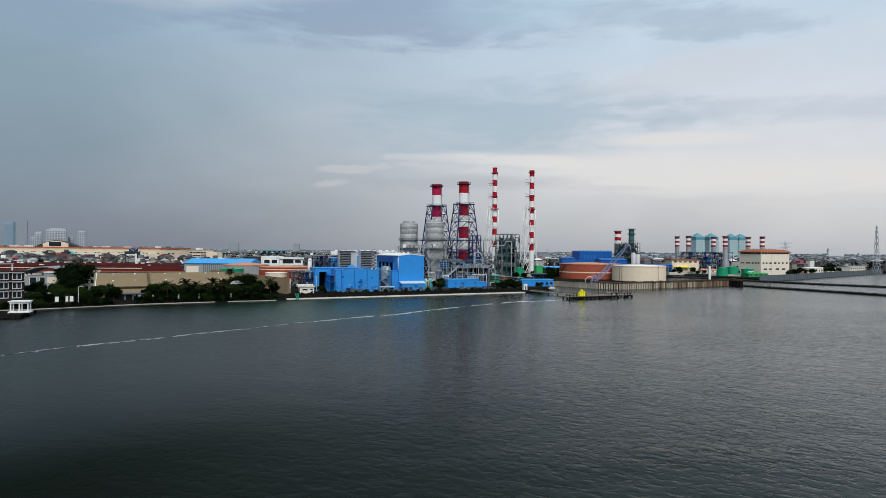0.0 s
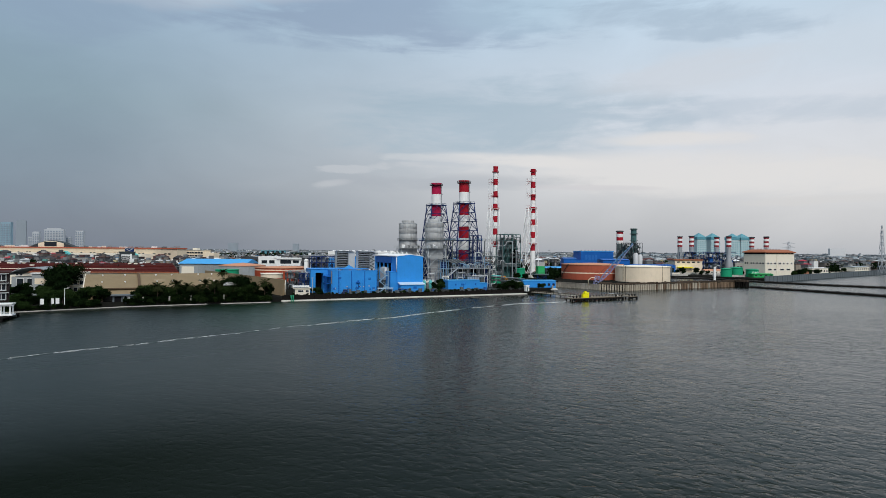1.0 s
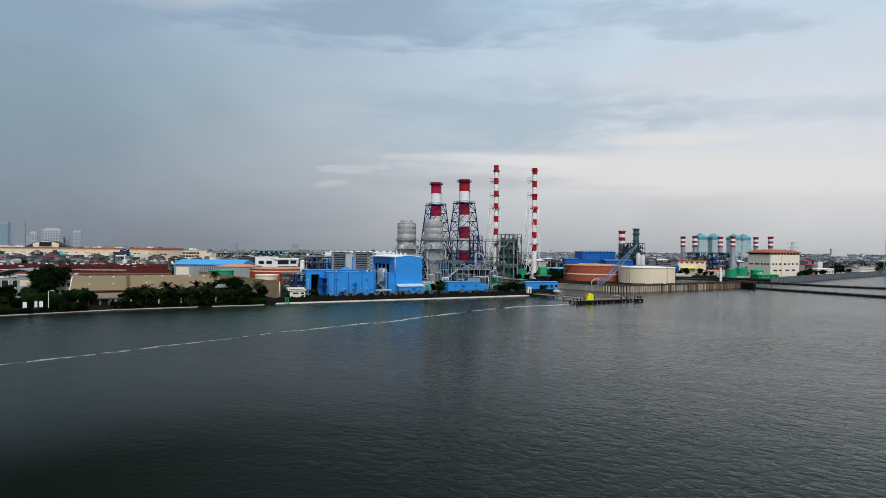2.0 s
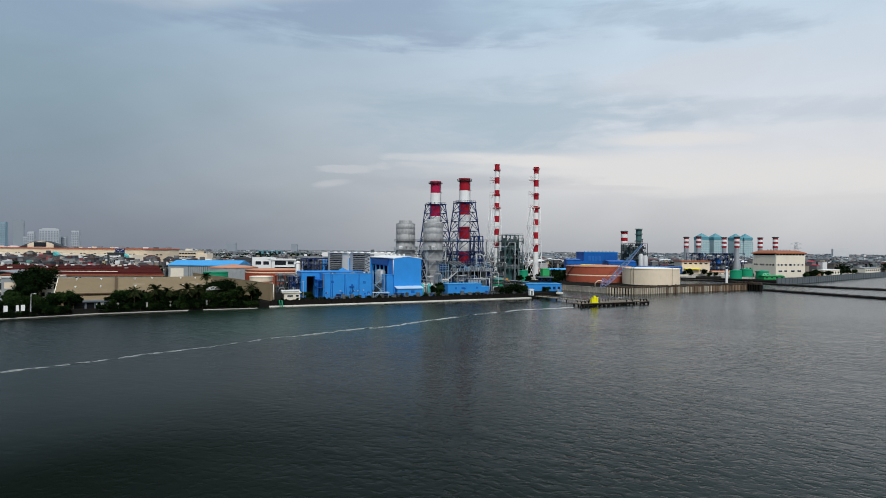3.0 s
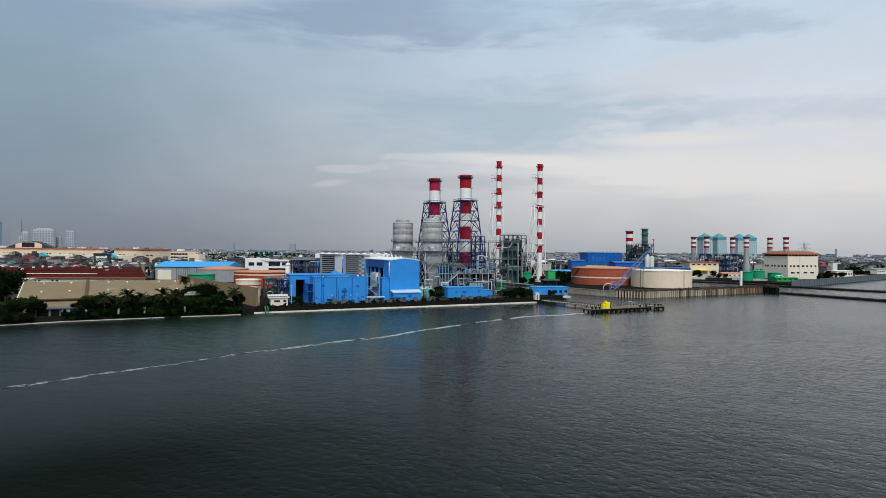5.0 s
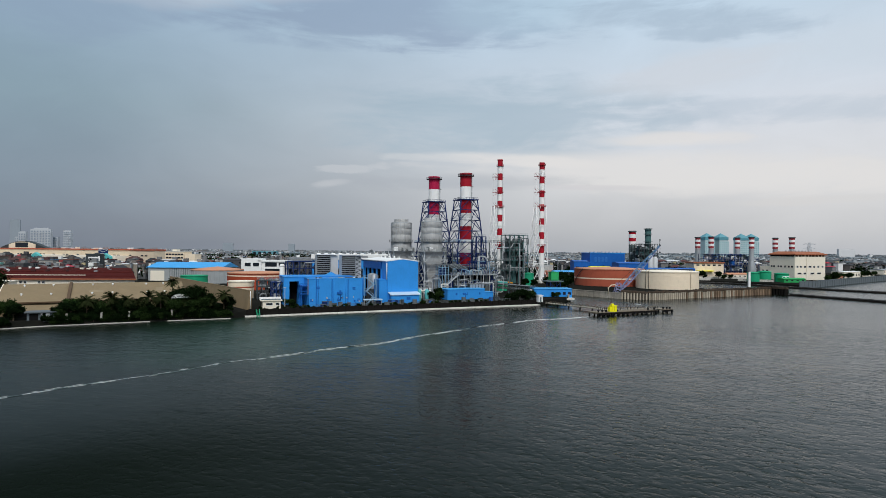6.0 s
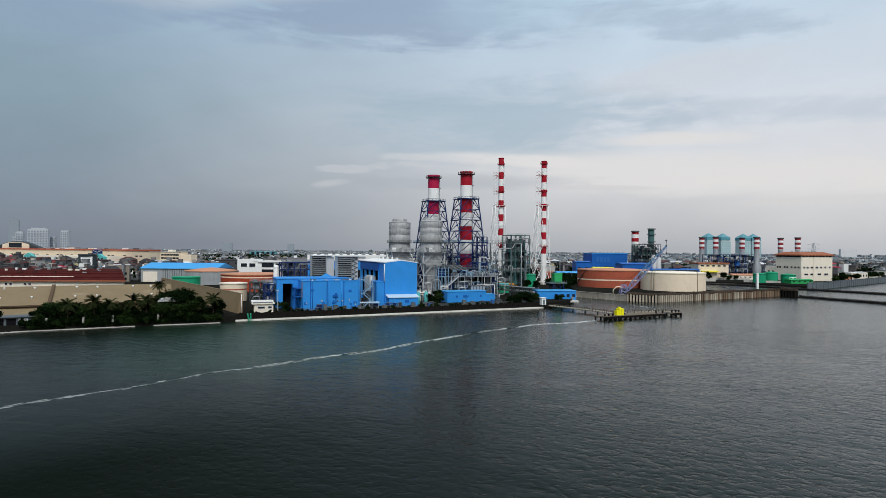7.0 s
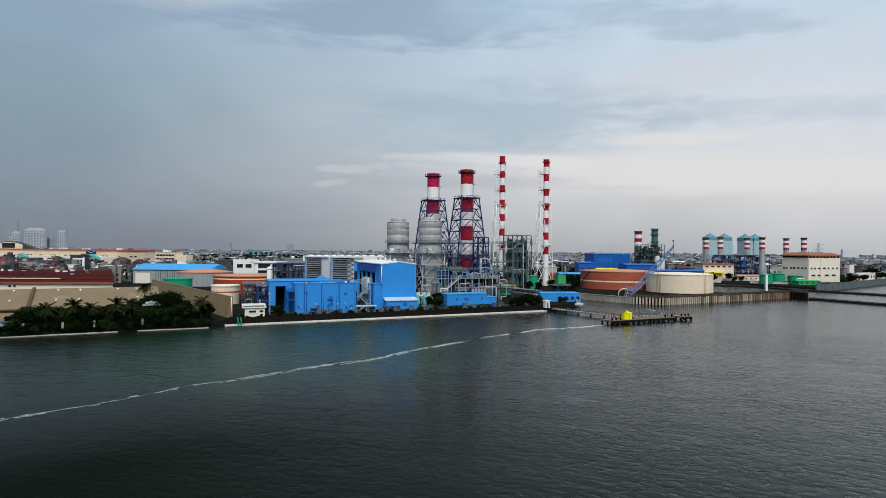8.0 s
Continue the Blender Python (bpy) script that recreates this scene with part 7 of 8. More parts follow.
far_tower(-840.0, 2400.0, 40.0, 20.0, 40.0, HAZE_TEAL, 0, 0, "low apartment slab, paled for haze", 0)
far_tower(1150.0, 1750.0, 46.0, 30.0, 32.0, HAZE_LIGHT, 0, 0, "block beyond the harbour, lightened for haze", 0)
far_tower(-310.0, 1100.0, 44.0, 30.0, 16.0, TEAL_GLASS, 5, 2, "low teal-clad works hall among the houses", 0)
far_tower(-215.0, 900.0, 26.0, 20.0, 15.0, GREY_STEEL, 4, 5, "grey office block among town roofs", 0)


# ---- left bank: mall, houses ----
def mall():
    t = thing("shopping_mall", -560.0, 738.0, QUAY, -25.2, "long cream mall with a red roof edge and teal gables", "shopping mall")
    L = 329.0
    part("wall", boxed(0, L, 0, 12, 0, 18.4), CREAM_DULL, t)
    part("roof_edge", boxed(-0.5, L + 0.5, -0.8, 12.6, 18.4, 19.6), TERRACOTTA, t, "red roof edge")
    for i in range(60):
        if i % 7 in (1, 2, 5):
            window_in(t, 4 + i * 5.4, 7.4 + i * 5.4, -0.03, 13.0, 14.2)
    low = part("low_wing", boxed(10, L - 30, -16, -0.02, 0, 13.4), CREAM_WALL, t, "white lower wing with a row of windows")
    for i in range(58):
        window_in(low, 13 + i * 4.9, 15.8 + i * 4.9, -16.02, 9.4, 11.2)
    own = random.Random(9)
    for i in range(40):
        x, w = 6 + i * 8.0 + own.uniform(-3, 3), own.uniform(1.5, 5.5)
        part("roof_plant", boxed(x, x + w, 4, own.uniform(6, 10), 19.6, 20.1 + own.uniform(0.2, 1.5)), own.choice((WHITE, GALV, CREAM_WALL, STEEL_MID, GREY_ROOF)), t, "rooftop plant box")
    for x in (71.0, 185.0, 288.0):
        bm = B()
        profile(bm, [(x - 7, 0), (x + 7, 0), (x + 7, 12.6), (x, 15.6), (x - 7, 12.6)], -19, -16.03)
        g = part("gable_bay", bm, AQUA, t, "teal gabled bay")
        for k in (-5.0, 0.0, 5.0):
            part("bay_window", boxed(x + k - 1.5, x + k + 1.5, -19.1, -19.0, 7.5, 11.6), GLASS, g)
    n = 22
    bm = B()
    arch = [(86 + 84 * (i / n), 19.6 + 7.4 * math.sin(math.pi * i / n) ** 1.15) for i in range(n + 1)]
    profile(bm, arch[::-1], 2.0, 7)
    d = part("arched_roof", bm, DARK_STEEL, t, "dark arched roof")
    bm = B()
    profile(bm, [(x, z * 0.985 - 0.3) for x, z in arch if 104 < x < 152][::-1] + [(105, 19.6), (151, 19.6)], 1.4, 1.99)
    part("arch_front", bm, CREAM, d)
    part("arch_window", boxed(117, 139, 1.2, 1.39, 20.4, 25.4), GLASS, d)


mall()
t = thing("office_building", -268.0, 632.0, QUAY, -12, "pale yellow flat-roofed block with rows of windows", "office building")
part("wall", boxed(0, 21, 0, 12, 0, 17.2), CREAM, t)
part("roof", boxed(-0.4, 21.4, -0.4, 12.4, 17.2, 17.8), CONCRETE, t)
part("side_block", boxed(21.01, 32, 1, 11, 0, 15.0), CREAM, t)
part("roof_hut", boxed(6, 11, 3, 8, 17.8, 19.6), CREAM_WALL, t)
for j in range(4):
    part("window_band", boxed(0.8, 20.2, -0.1, 0, 4.4 + j * 3.2, 6.0 + j * 3.2), GLASS, t, "dark ribbon window")
    for i in range(7):
        part("mullion", boxed(0.7 + i * 3.2, 1.1 + i * 3.2, -0.18, -0.1, 4.3 + j * 3.2, 6.1 + j * 3.2), CREAM, t)


def chequer_building():
    t = thing("office_block", -266.0, 500.0, QUAY, 0, "grey block with a black front dotted with white squares", "office building")
    part("wall", boxed(0, 10.4, 0, 5.5, 0, 15.6), DARK_STEEL, t)
    part("parapet", boxed(-0.3, 10.7, -0.3, 5.8, 15.6, 16.4), DARK_STEEL, t)
    part("white_edge", boxed(9.2, 10.5, -0.3, -0.201, 0, 14.6), WHITE, t, "white edge strip")
    part("panel", boxed(1.8, 9.19, -0.12, 0, 4.5, 14.0), WHITE, t, "white panel frame")
    part("dark_field", boxed(1.9, 8.6, -0.2, -0.12, 4.6, 13.0), DARK, t, "black panel field")
    for i in range(7):
        for j in range(9):
            x = 2.1 + i * 0.9 + (0.3 if j % 2 else 0.0)
            part("chequer", boxed(x, x + 0.42, -0.26, -0.2, 4.9 + j * 0.93, 5.3 + j * 0.93), WHITE, t)
    b = thing("billboard", -321.0, 612.0, QUAY, 0, "blue billboard with a plain white chevron shape on posts", "billboard")
    part("board", boxed(0, 9.0, 0, 0.5, 14.8, 19.4), STEEL_BLUE, b)
    part("emblem", barred(((0.6, -0.1, 18.6), (4.5, -0.1, 16.6), 0.4), ((4.5, -0.1, 16.6), (8.4, -0.1, 18.6), 0.4), ((0.2, -0.1, 19.0), (8.8, -0.1, 19.0), 0.3), ((0.4, -0.1, 15.3), (8.6, -0.1, 15.3), 0.3)), PALE_STEEL, b)
    for x in (1.0, 8.0):
        part("post", barred(((x, 0.3, 0), (x, 0.3, 14.8), 0.5)), GREY_STEEL, b)


chequer_building()


def white_office():
    t = thing("office_block", -171.0, 563.0, QUAY, 2, "low white modern office with dark ribbon windows", "office building")
    part("left_wing", boxed(0, 17, 0, 16, 0, 12.5), WHITE, t)
    part("main_wing", boxed(17.02, 46, 1, 16, 0, 10.0), WHITE, t)
    part("roof_slab", boxed(14, 47, 0.0, 17, 10.0, 11.2), WHITE, t)
    for x0, x1, z0, z1 in ((20, 30, 5.8, 9.4), (31.5, 37, 6.4, 9.0), (39, 44.5, 6.2, 8.8), (20, 44, 1.6, 4.0), (3, 8, 6.0, 9.0), (10, 15, 6.0, 9.0)):
        window_in(t, x0, x1, 0.98 if x0 > 17 else -0.02, z0, z1, GLASS, WHITE)


white_office()


def terrace_flats():
    t = thing("apartment_house", -175.5, 209.0, QUAY, 34, "dark maroon waterside apartment house with white balcony bays", "apartment house")
    W = 24.0
    part("wall", boxed(0, W, 0, 12, 0, 10.6), NEAR_BLACK_BRICK, t)
    part("roof", boxed(-0.6, W + 0.6, -0.8, 12.6, 10.6, 11.0), MAROON, t)
    for k in range(3):
        for i in range(6):
            x = 1.2 + i * 3.9
            w = part("window", boxed(x, x + 2.4, -0.08, 0, 1.1 + k * 3.4, 3.1 + k * 3.4), GLASS, t)
            bm = B()
            for a in ((x - 0.25, x + 2.65, 3.1, 3.4), (x - 0.25, x + 2.65, 0.8, 1.1), (x - 0.25, x, 1.1, 3.1), (x + 2.4, x + 2.65, 1.1, 3.1), (x + 1.05, x + 1.35, 1.1, 3.1)):
                box(bm, a[0], a[1], -0.22, -0.01, a[2] + k * 3.4, a[3] + k * 3.4)
            part("window_frame", bm, SILVER, w)
        part("balcony_rail", boxed(-0.1, W + 0.1, -0.9, -0.3, 3.42 + k * 3.4, 3.62 + k * 3.4), SILVER, t)
    t2 = thing("roof_pergola", -172.5, 213.0, QUAY + 11.0, 34, "grey flat pergola on the apartment house roof", "pergola")
    part("slab", boxed(0, 16, 0, 6, 2.3, 2.5), GREY_ROOF, t2)
    for x in (0.4, 5.3, 10.4, 15.6):
        for y in (0.4, 5.6):
            part("post", barred(((x, y, 0), (x, y, 2.3), 0.3)), WHITE, t2)


terrace_flats()


def curved_villa():
    t = thing("villa", -179.5, 254.0, QUAY, 8, "modern white villa with a curved grey metal roof", "house")
    # white walls take a grey colour that stands in for their shadow
    part("wall", boxed(2, 19, 0, 12, 0, 7.5), GREY_SHEET, t)
    part("side_wing", boxed(11.0, 20.5, -2.5, -0.01, 0, 8.9), GREY_SHEET, t)
    part("wing_slab", boxed(10.6, 20.9, -2.9, 1.0, 8.9, 9.3), WHITE, t)
    part("wing_front", boxed(12.0, 17.4, -2.56, -2.501, 4.6, 7.0), CREAM, t, "ochre panel")
    n = 12
    bm = B()
    top = [(19.0 * i / n, 7.6 + 3.9 * math.sin(math.pi * (0.08 + 0.80 * i / n))) for i in range(n + 1)]
    profile(bm, [(x, z - 0.35) for x, z in top] + top[::-1], -1.2, 13)
    part("curved_roof", bm, GREY_ROOF, t, "curved grey metal roof")
    window_in(t, 8.0, 10.6, -0.02, 4.0, 6.8, GLASS, WHITE)
    window_in(t, 4.0, 6.5, -0.02, 4.0, 6.8, GLASS, WHITE)
    part("balcony", boxed(7.5, 10.9, -1.8, -0.03, 3.0, 3.4), CREAM, t)
    part("wing_window", boxed(17.6, 19.6, -2.58, -2.5, 4.6, 7.4), GLASS, t)


curved_villa()


def cream_flats():
    t = thing("apartment_house", -161.0, 260.0, QUAY, 20, "cream apartment block with rows of small windows", "apartment house")
    part("wall", boxed(0, 9, 0, 10, 0, 8.8), CREAM_WALL, t)
    part("roof", boxed(-0.3, 9.3, -0.3, 10.3, 8.8, 9.2), CREAM_WALL, t)
    for k in range(3):
        for i in range(4):
            window_in(t, 0.8 + i * 2.1, 2.0 + i * 2.1, -0.02, 1.2 + k * 2.8, 2.7 + k * 2.8, GLASS, WHITE)


cream_flats()


def pavilion():
    p = thing("pavilion_pier", -139.5, 186.0, 0, 20, "dark rubble and timber pier below the pavilion", "pier")
    part("deck", boxed(-9, 9.5, -8.0, 8, 0.75, 1.1), ROCK, p)
    for i in range(9):
        for y in (-7.6, -0.6, 7.4):
            part("support_post", drum(-5.6 + i * 1.85, y, [(0.35, -2), (0.35, 0.75)], 8), DARK, p)
    for i in range(12):
        bm = B()
        bmesh.ops.create_icosphere(bm, subdivisions=1, radius=0.8)
        for v in bm.verts:
            v.co *= random.uniform(0.7, 1.25)
            v.co += Vector((-5.5 + i * 1.3, -8.3 + random.uniform(-0.3, 0.3), 0.1))
        part("boulder", bm, ROCK, p)
    t = thing("pavilion", -135.2, 187.0, 1.1, 20, "open white waterside pavilion with columns and a flat roof", "pavilion")
    part("plinth", boxed(-0.4, 5.4, -0.4, 3.4, 0, 0.4), WHITE, t)
    for x in (0.2, 2.5, 4.8):
        for y in (0.2, 2.8):
            c = part("column", drum(x, y, [(0.3, 0.4), (0.22, 0.6), (0.2, 2.7), (0.32, 2.9)], 10), WHITE, t)
    part("entablature", boxed(-0.1, 5.1, -0.1, 3.1, 2.9, 3.4), WHITE, t)
    part("cornice", boxed(-0.4, 5.4, -0.4, 3.4, 3.4, 3.7), WHITE, t)


pavilion()

for x, y, w in ((-136.6, 211.0, 1.1), (-134.2, 213.1, 0.8), (-133.2, 213.9, 1.1)):
    f = thing("banner", x, y, QUAY, 25, "narrow white upright banner on the shore lawn", "banner", "banners")
    part("pole", drum(0, 0, [(0.06, 0), (0.05, 2.5)], 8), GALV, f)
    part("cloth", boxed(0.06, w, -0.03, 0.03, 0.4, 2.3), WHITE, f)
t = thing("street_lamp", -131.2, 215.6, QUAY, 25, "tall white street lamp with a short arm on the shore", "street lamp")
part("pole", drum(0, 0, [(0.1, 0), (0.07, 5.6)], 8), WHITE, t)
part("arm", barred(((0, 0, 5.6), (1.0, 0, 5.7), 0.09)), WHITE, t)
part("lamp_head", boxed(0.7, 1.4, -0.12, 0.12, 5.62, 5.8), WHITE, t)
t = thing("boat_house", -120.5, 226.4, QUAY, 27, "small flat-roofed boat house with white shutters at the water", "hut")
part("wall", boxed(0, 6.8, 0, 4, -0.6, 2.2), GREY_CONCRETE, t)
part("roof", boxed(-0.6, 7.4, -0.8, 4.4, 2.2, 2.5), GREY_CONCRETE, t)
part("shutter", boxed(3.4, 5.6, -0.06, 0, -0.2, 1.9), WHITE, t)
part("opening", boxed(0.6, 2.8, -0.04, 0, -0.2, 1.9), DARK, t)

# low walls, pipe runs and huts along the back channel
for x, y, w, h, turn, m, label in ((202.0, 531.0, 44.0, 1.6, 7, CONCRETE, "long low pale wall beside the back channel"), (172.0, 509.0, 32.0, 1.2, -8, CONCRETE, "long low pale wall beside the back channel"),
                                  (160.0, 512.0, 44.0, 1.8, 10, CREAM_WALL, "cream boundary wall of the far yard"), (222.0, 500.0, 26.0, 1.4, -30, CONCRETE, "low pale wall by the green tanks")):
    t = thing("boundary_wall", x, y, QUAY, turn, label, "wall", "yard walls")
    for i in range(int(w / 4)):
        part("wall_panel", boxed(i * 4 + 0.05, i * 4 + 3.95, 0, 0.3, 0, h), m, t)
        part("coping", boxed(i * 4, i * 4 + 3.9, -0.08, 0.38, h, h + 0.15), m, t)
yard_shed(165.0, 500.0, 9.0, 5.0, 3.2, 10, CREAM_WALL, ROOF_BROWN, "small cream hut with a brown roof", 0.9)
yard_shed(180.0, 516.0, 7.0, 5.0, 3.4, 10, GREY_STEEL, GREY_ROOF, "small grey yard hut", 0.7)


# ---- trees ----
def leaf_cloud(bm, rng, centre, radius, count, size, squash=0.8):
    """Small bent leaf clumps filling an uneven lump."""
    cx, cy, cz = centre
    for _ in range(count):
        d = Vector((rng.gauss(0, 1), rng.gauss(0, 1), rng.gauss(0, 1))).normalized() * radius * (rng.uniform(0.35, 1.0) if rng.random() < 0.84 else rng.uniform(1.0, 1.38))
        p = Vector((cx + d.x, cy + d.y, cz + d.z * squash))
        u = Vector((rng.gauss(0, 1), rng.gauss(0, 1), rng.gauss(0, 0.6))).normalized()
        v = u.cross(Vector((rng.gauss(0, 1), rng.gauss(0, 1), rng.gauss(0, 1)))).normalized()
        s = size * rng.uniform(0.6, 1.4)
        a = [bm.verts.new(p + q) for q in (-u * s, -v * s * 0.45, u * s, v * s * 0.45)]
        bm.faces.new(a)


def tree_meshes(seed, height, spread, lumps, count, size):
    rng = random.Random(seed)
    wood = B()
    trunk_h = height * 0.35
    r = 0.05 * height ** 0.9 * 0.5
    bend = Vector((rng.uniform(-0.4, 0.4), rng.uniform(-0.4, 0.4), 0))
    turned(wood, 0, 0, [(r * 1.5, -0.3), (r * 1.1, trunk_h * 0.3), (r * 0.85, trunk_h)], 8)
    crown = B()
    for i in range(lumps):
        a = 2 * math.pi * i / lumps + rng.uniform(-0.4, 0.4)
        q = spread * rng.uniform(0.15, 0.72)
        z = height * rng.uniform(0.24 if height < 6.2 else 0.38, 0.86)
        c = Vector((q * math.cos(a), q * math.sin(a), z)) + bend
        pipe(wood, [(0, 0, trunk_h * 0.8), (c.x * 0.5, c.y * 0.5, (trunk_h + z) / 2), tuple(c)], r * 0.38, 5)
        leaf_cloud(crown, rng, c, spread * rng.uniform(0.22, 0.48), count // lumps, size)
    return mesh_of("trunk", wood, BARK), crown


TREES = []
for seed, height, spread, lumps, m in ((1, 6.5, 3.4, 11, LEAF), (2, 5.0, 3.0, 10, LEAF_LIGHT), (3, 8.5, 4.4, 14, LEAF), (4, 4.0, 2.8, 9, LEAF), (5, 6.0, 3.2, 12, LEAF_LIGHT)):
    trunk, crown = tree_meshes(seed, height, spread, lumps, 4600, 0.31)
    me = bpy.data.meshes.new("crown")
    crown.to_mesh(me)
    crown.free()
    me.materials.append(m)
    TREES.append((trunk, me))


def plant_tree(kind, x, y, scale, label="dark leafy shore tree with a dense uneven crown", group="shore trees", z=QUAY, name="tree"):
    t = thing(name, x, y, z, random.uniform(0, 360), label, "tree", group)
    t.scale = (scale, scale, scale * random.uniform(0.9, 1.1))
    part("trunk", TREES[kind][0], BARK, t)
    part("crown", TREES[kind][1], LEAF, t)


def palm_meshes(seed, height, reach):
    rng = random.Random(seed)
    wood = B()
    lean = (rng.uniform(-0.5, 0.5), rng.uniform(-0.4, 0.4))
    pts = [(lean[0] * (f ** 2), lean[1] * (f ** 2), -0.2 + height * f) for f in (0, 0.25, 0.5, 0.75, 1.0)]
    pipe(wood, pts, 0.17, 8)
    top = Vector(pts[-1])
    crown = B()
    for i in range(28):
        a = 2 * math.pi * i / 28 + rng.uniform(-0.2, 0.2)
        lift = rng.choice((-0.35, 0.1, 0.5, 0.9, 1.5)) + rng.uniform(-0.15, 0.15)
        L = reach * rng.uniform(0.8, 1.08)
        rib = []
        for k in range(8):
            f = k / 7
            out = L * f / math.sqrt(1 + 0.55 * lift * lift)
            rib.append(top + Vector((math.cos(a) * out, math.sin(a) * out, L * (lift * f * 0.72 - 0.55 * f * f))))
        side = Vector((-math.sin(a), math.cos(a), 0))
        for p, q in zip(rib, rib[1:]):
            f = (p - top).length / L
            w = 0.72 * math.sin(math.pi * min(1.0, 0.18 + 0.72 * f)) + 0.06
            for s in (-1, 1):
                for g in (0.0, 0.34, 0.67):
                    b = p.lerp(q, g)
                    tip = b + side * s * w * rng.uniform(0.8, 1.1) + (q - p) * 0.75 + Vector((0, 0, -0.45 * w))
                    crown.faces.new([crown.verts.new(v) for v in (b, p.lerp(q, g + 0.36), tip)])
    trunk = mesh_of("trunk", wood, BARK)
    me = bpy.data.meshes.new("fronds")
    crown.to_mesh(me)
    crown.free()
    me.materials.append(PALM_LEAF)
    return trunk, me


PALMS = [palm_meshes(11, 5.6, 2.9), palm_meshes(12, 4.6, 2.5), palm_meshes(13, 5.0, 3.2), palm_meshes(14, 10.2, 2.4)]


def plant_palm(kind, x, y, scale=1.0):
    t = thing("palm_tree", x, y, QUAY, random.uniform(0, 360), "coconut palm with spiky dark green fronds on the shore", "palm", "shore palms")
    t.scale = (scale, scale, scale)
    part("trunk", PALMS[kind][0], BARK, t)
    part("fronds", PALMS[kind][1], PALM_LEAF, t)


def shore_at(f, points):
    """The place at fraction f of a line of points, and its inland normal."""
    lengths = [math.hypot(b[0] - a[0], b[1] - a[1]) for a, b in zip(points, points[1:])]
    d = f * sum(lengths)
    for (a, b), L in zip(zip(points, points[1:]), lengths):
        if d <= L:
            u = ((b[0] - a[0]) / L, (b[1] - a[1]) / L)
            return a[0] + u[0] * d, a[1] + u[1] * d, -u[1], u[0]
        d -= L
    return (*points[-1], 0, 1)


GARDEN = [(-165, 196), (-143, 207), (-121, 225)]
GROVE = [(-115, 230), (-92, 242), (-70, 252.5)]
for i in range(34):
    x, y, nx, ny = shore_at((i + random.uniform(0.1, 0.9)) / 34, GARDEN)
    o = random.choice((2.4, 3.6, 6.0, 9.0)) + random.uniform(-0.6, 0.6)
    if x / y < -0.69:
        continue
    plant_tree(random.choice((0, 1, 3, 4)), x + nx * o, y + ny * o, random.uniform(0.6, 0.88) + 0.02 * o)
for x, y, k, s in ((-159.5, 255, 2, 1.45), (-157, 259, 2, 1.5), (-161.5, 262, 2, 1.5), (-161, 247, 0, 0.8), (-156, 243, 0, 0.9), (-152, 235, 4, 0.95), (-156, 250, 2, 1.2), (-150, 240, 2, 0.95), (-146, 236, 0, 1.05), (-158, 233, 0, 0.95), (-164, 238, 4, 0.9), (-171, 240, 0, 0.9), (-176, 236, 4, 1.0)):
    plant_tree(k, x, y, s, "large dark spreading tree behind the shore lawn")
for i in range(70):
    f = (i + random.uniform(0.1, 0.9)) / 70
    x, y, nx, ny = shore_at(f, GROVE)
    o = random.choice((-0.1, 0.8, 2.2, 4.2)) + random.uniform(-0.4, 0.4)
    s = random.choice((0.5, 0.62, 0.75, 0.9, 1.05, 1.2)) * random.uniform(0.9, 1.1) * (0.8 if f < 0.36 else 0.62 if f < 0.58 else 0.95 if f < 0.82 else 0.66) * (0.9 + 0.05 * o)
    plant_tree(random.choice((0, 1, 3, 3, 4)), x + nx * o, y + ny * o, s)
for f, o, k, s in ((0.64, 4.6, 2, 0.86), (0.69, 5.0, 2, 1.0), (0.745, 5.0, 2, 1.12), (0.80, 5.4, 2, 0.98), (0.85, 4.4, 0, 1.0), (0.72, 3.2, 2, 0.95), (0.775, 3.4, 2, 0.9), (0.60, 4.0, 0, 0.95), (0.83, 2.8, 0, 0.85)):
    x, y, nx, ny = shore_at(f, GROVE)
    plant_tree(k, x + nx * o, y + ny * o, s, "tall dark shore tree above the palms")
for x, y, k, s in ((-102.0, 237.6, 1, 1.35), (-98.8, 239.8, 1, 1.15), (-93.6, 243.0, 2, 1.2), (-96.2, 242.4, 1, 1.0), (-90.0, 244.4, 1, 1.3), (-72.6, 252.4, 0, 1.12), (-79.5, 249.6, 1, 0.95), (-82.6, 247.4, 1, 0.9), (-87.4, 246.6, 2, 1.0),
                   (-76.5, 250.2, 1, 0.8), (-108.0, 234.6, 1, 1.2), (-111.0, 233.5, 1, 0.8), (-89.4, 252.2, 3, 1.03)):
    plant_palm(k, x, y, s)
t = thing("garden_awning", -84.6, 246.9, QUAY, 25, "pale domed garden awning among the palms", "awning")
n = 10
bm = B()
profile(bm, [(2.9 * math.cos(math.pi * i / n), 5.2 + 1.3 * math.sin(math.pi * i / n)) for i in range(n + 1)], 0, 2.6)
part("cover", bm, WHITE, t)
for x in (-2.7, 2.7):
    for y in (0.2, 2.4):
        part("post", barred(((x, y, 0), (x, y, 5.3), 0.2)), GALV, t)
for i in range(150):
    x, y, nx, ny = shore_at((i + random.uniform(0.1, 0.9)) / 150, [(-150, 203.5), (-143, 207), (-116, 229), (-92, 242), (-70, 252)])
    o = random.uniform(-0.35, 0.35)
    if -123 < x < -117 or (-140 < x < -131 and i % 3):
        continue
    plant_tree(random.choice((3, 1, 0)), x + nx * o, y + ny * o, random.uniform(0.34, 0.56), "low dark shrub hanging over the shore kerb", "shore shrubs", z=random.uniform(0.2, 1.0), name="shrub")
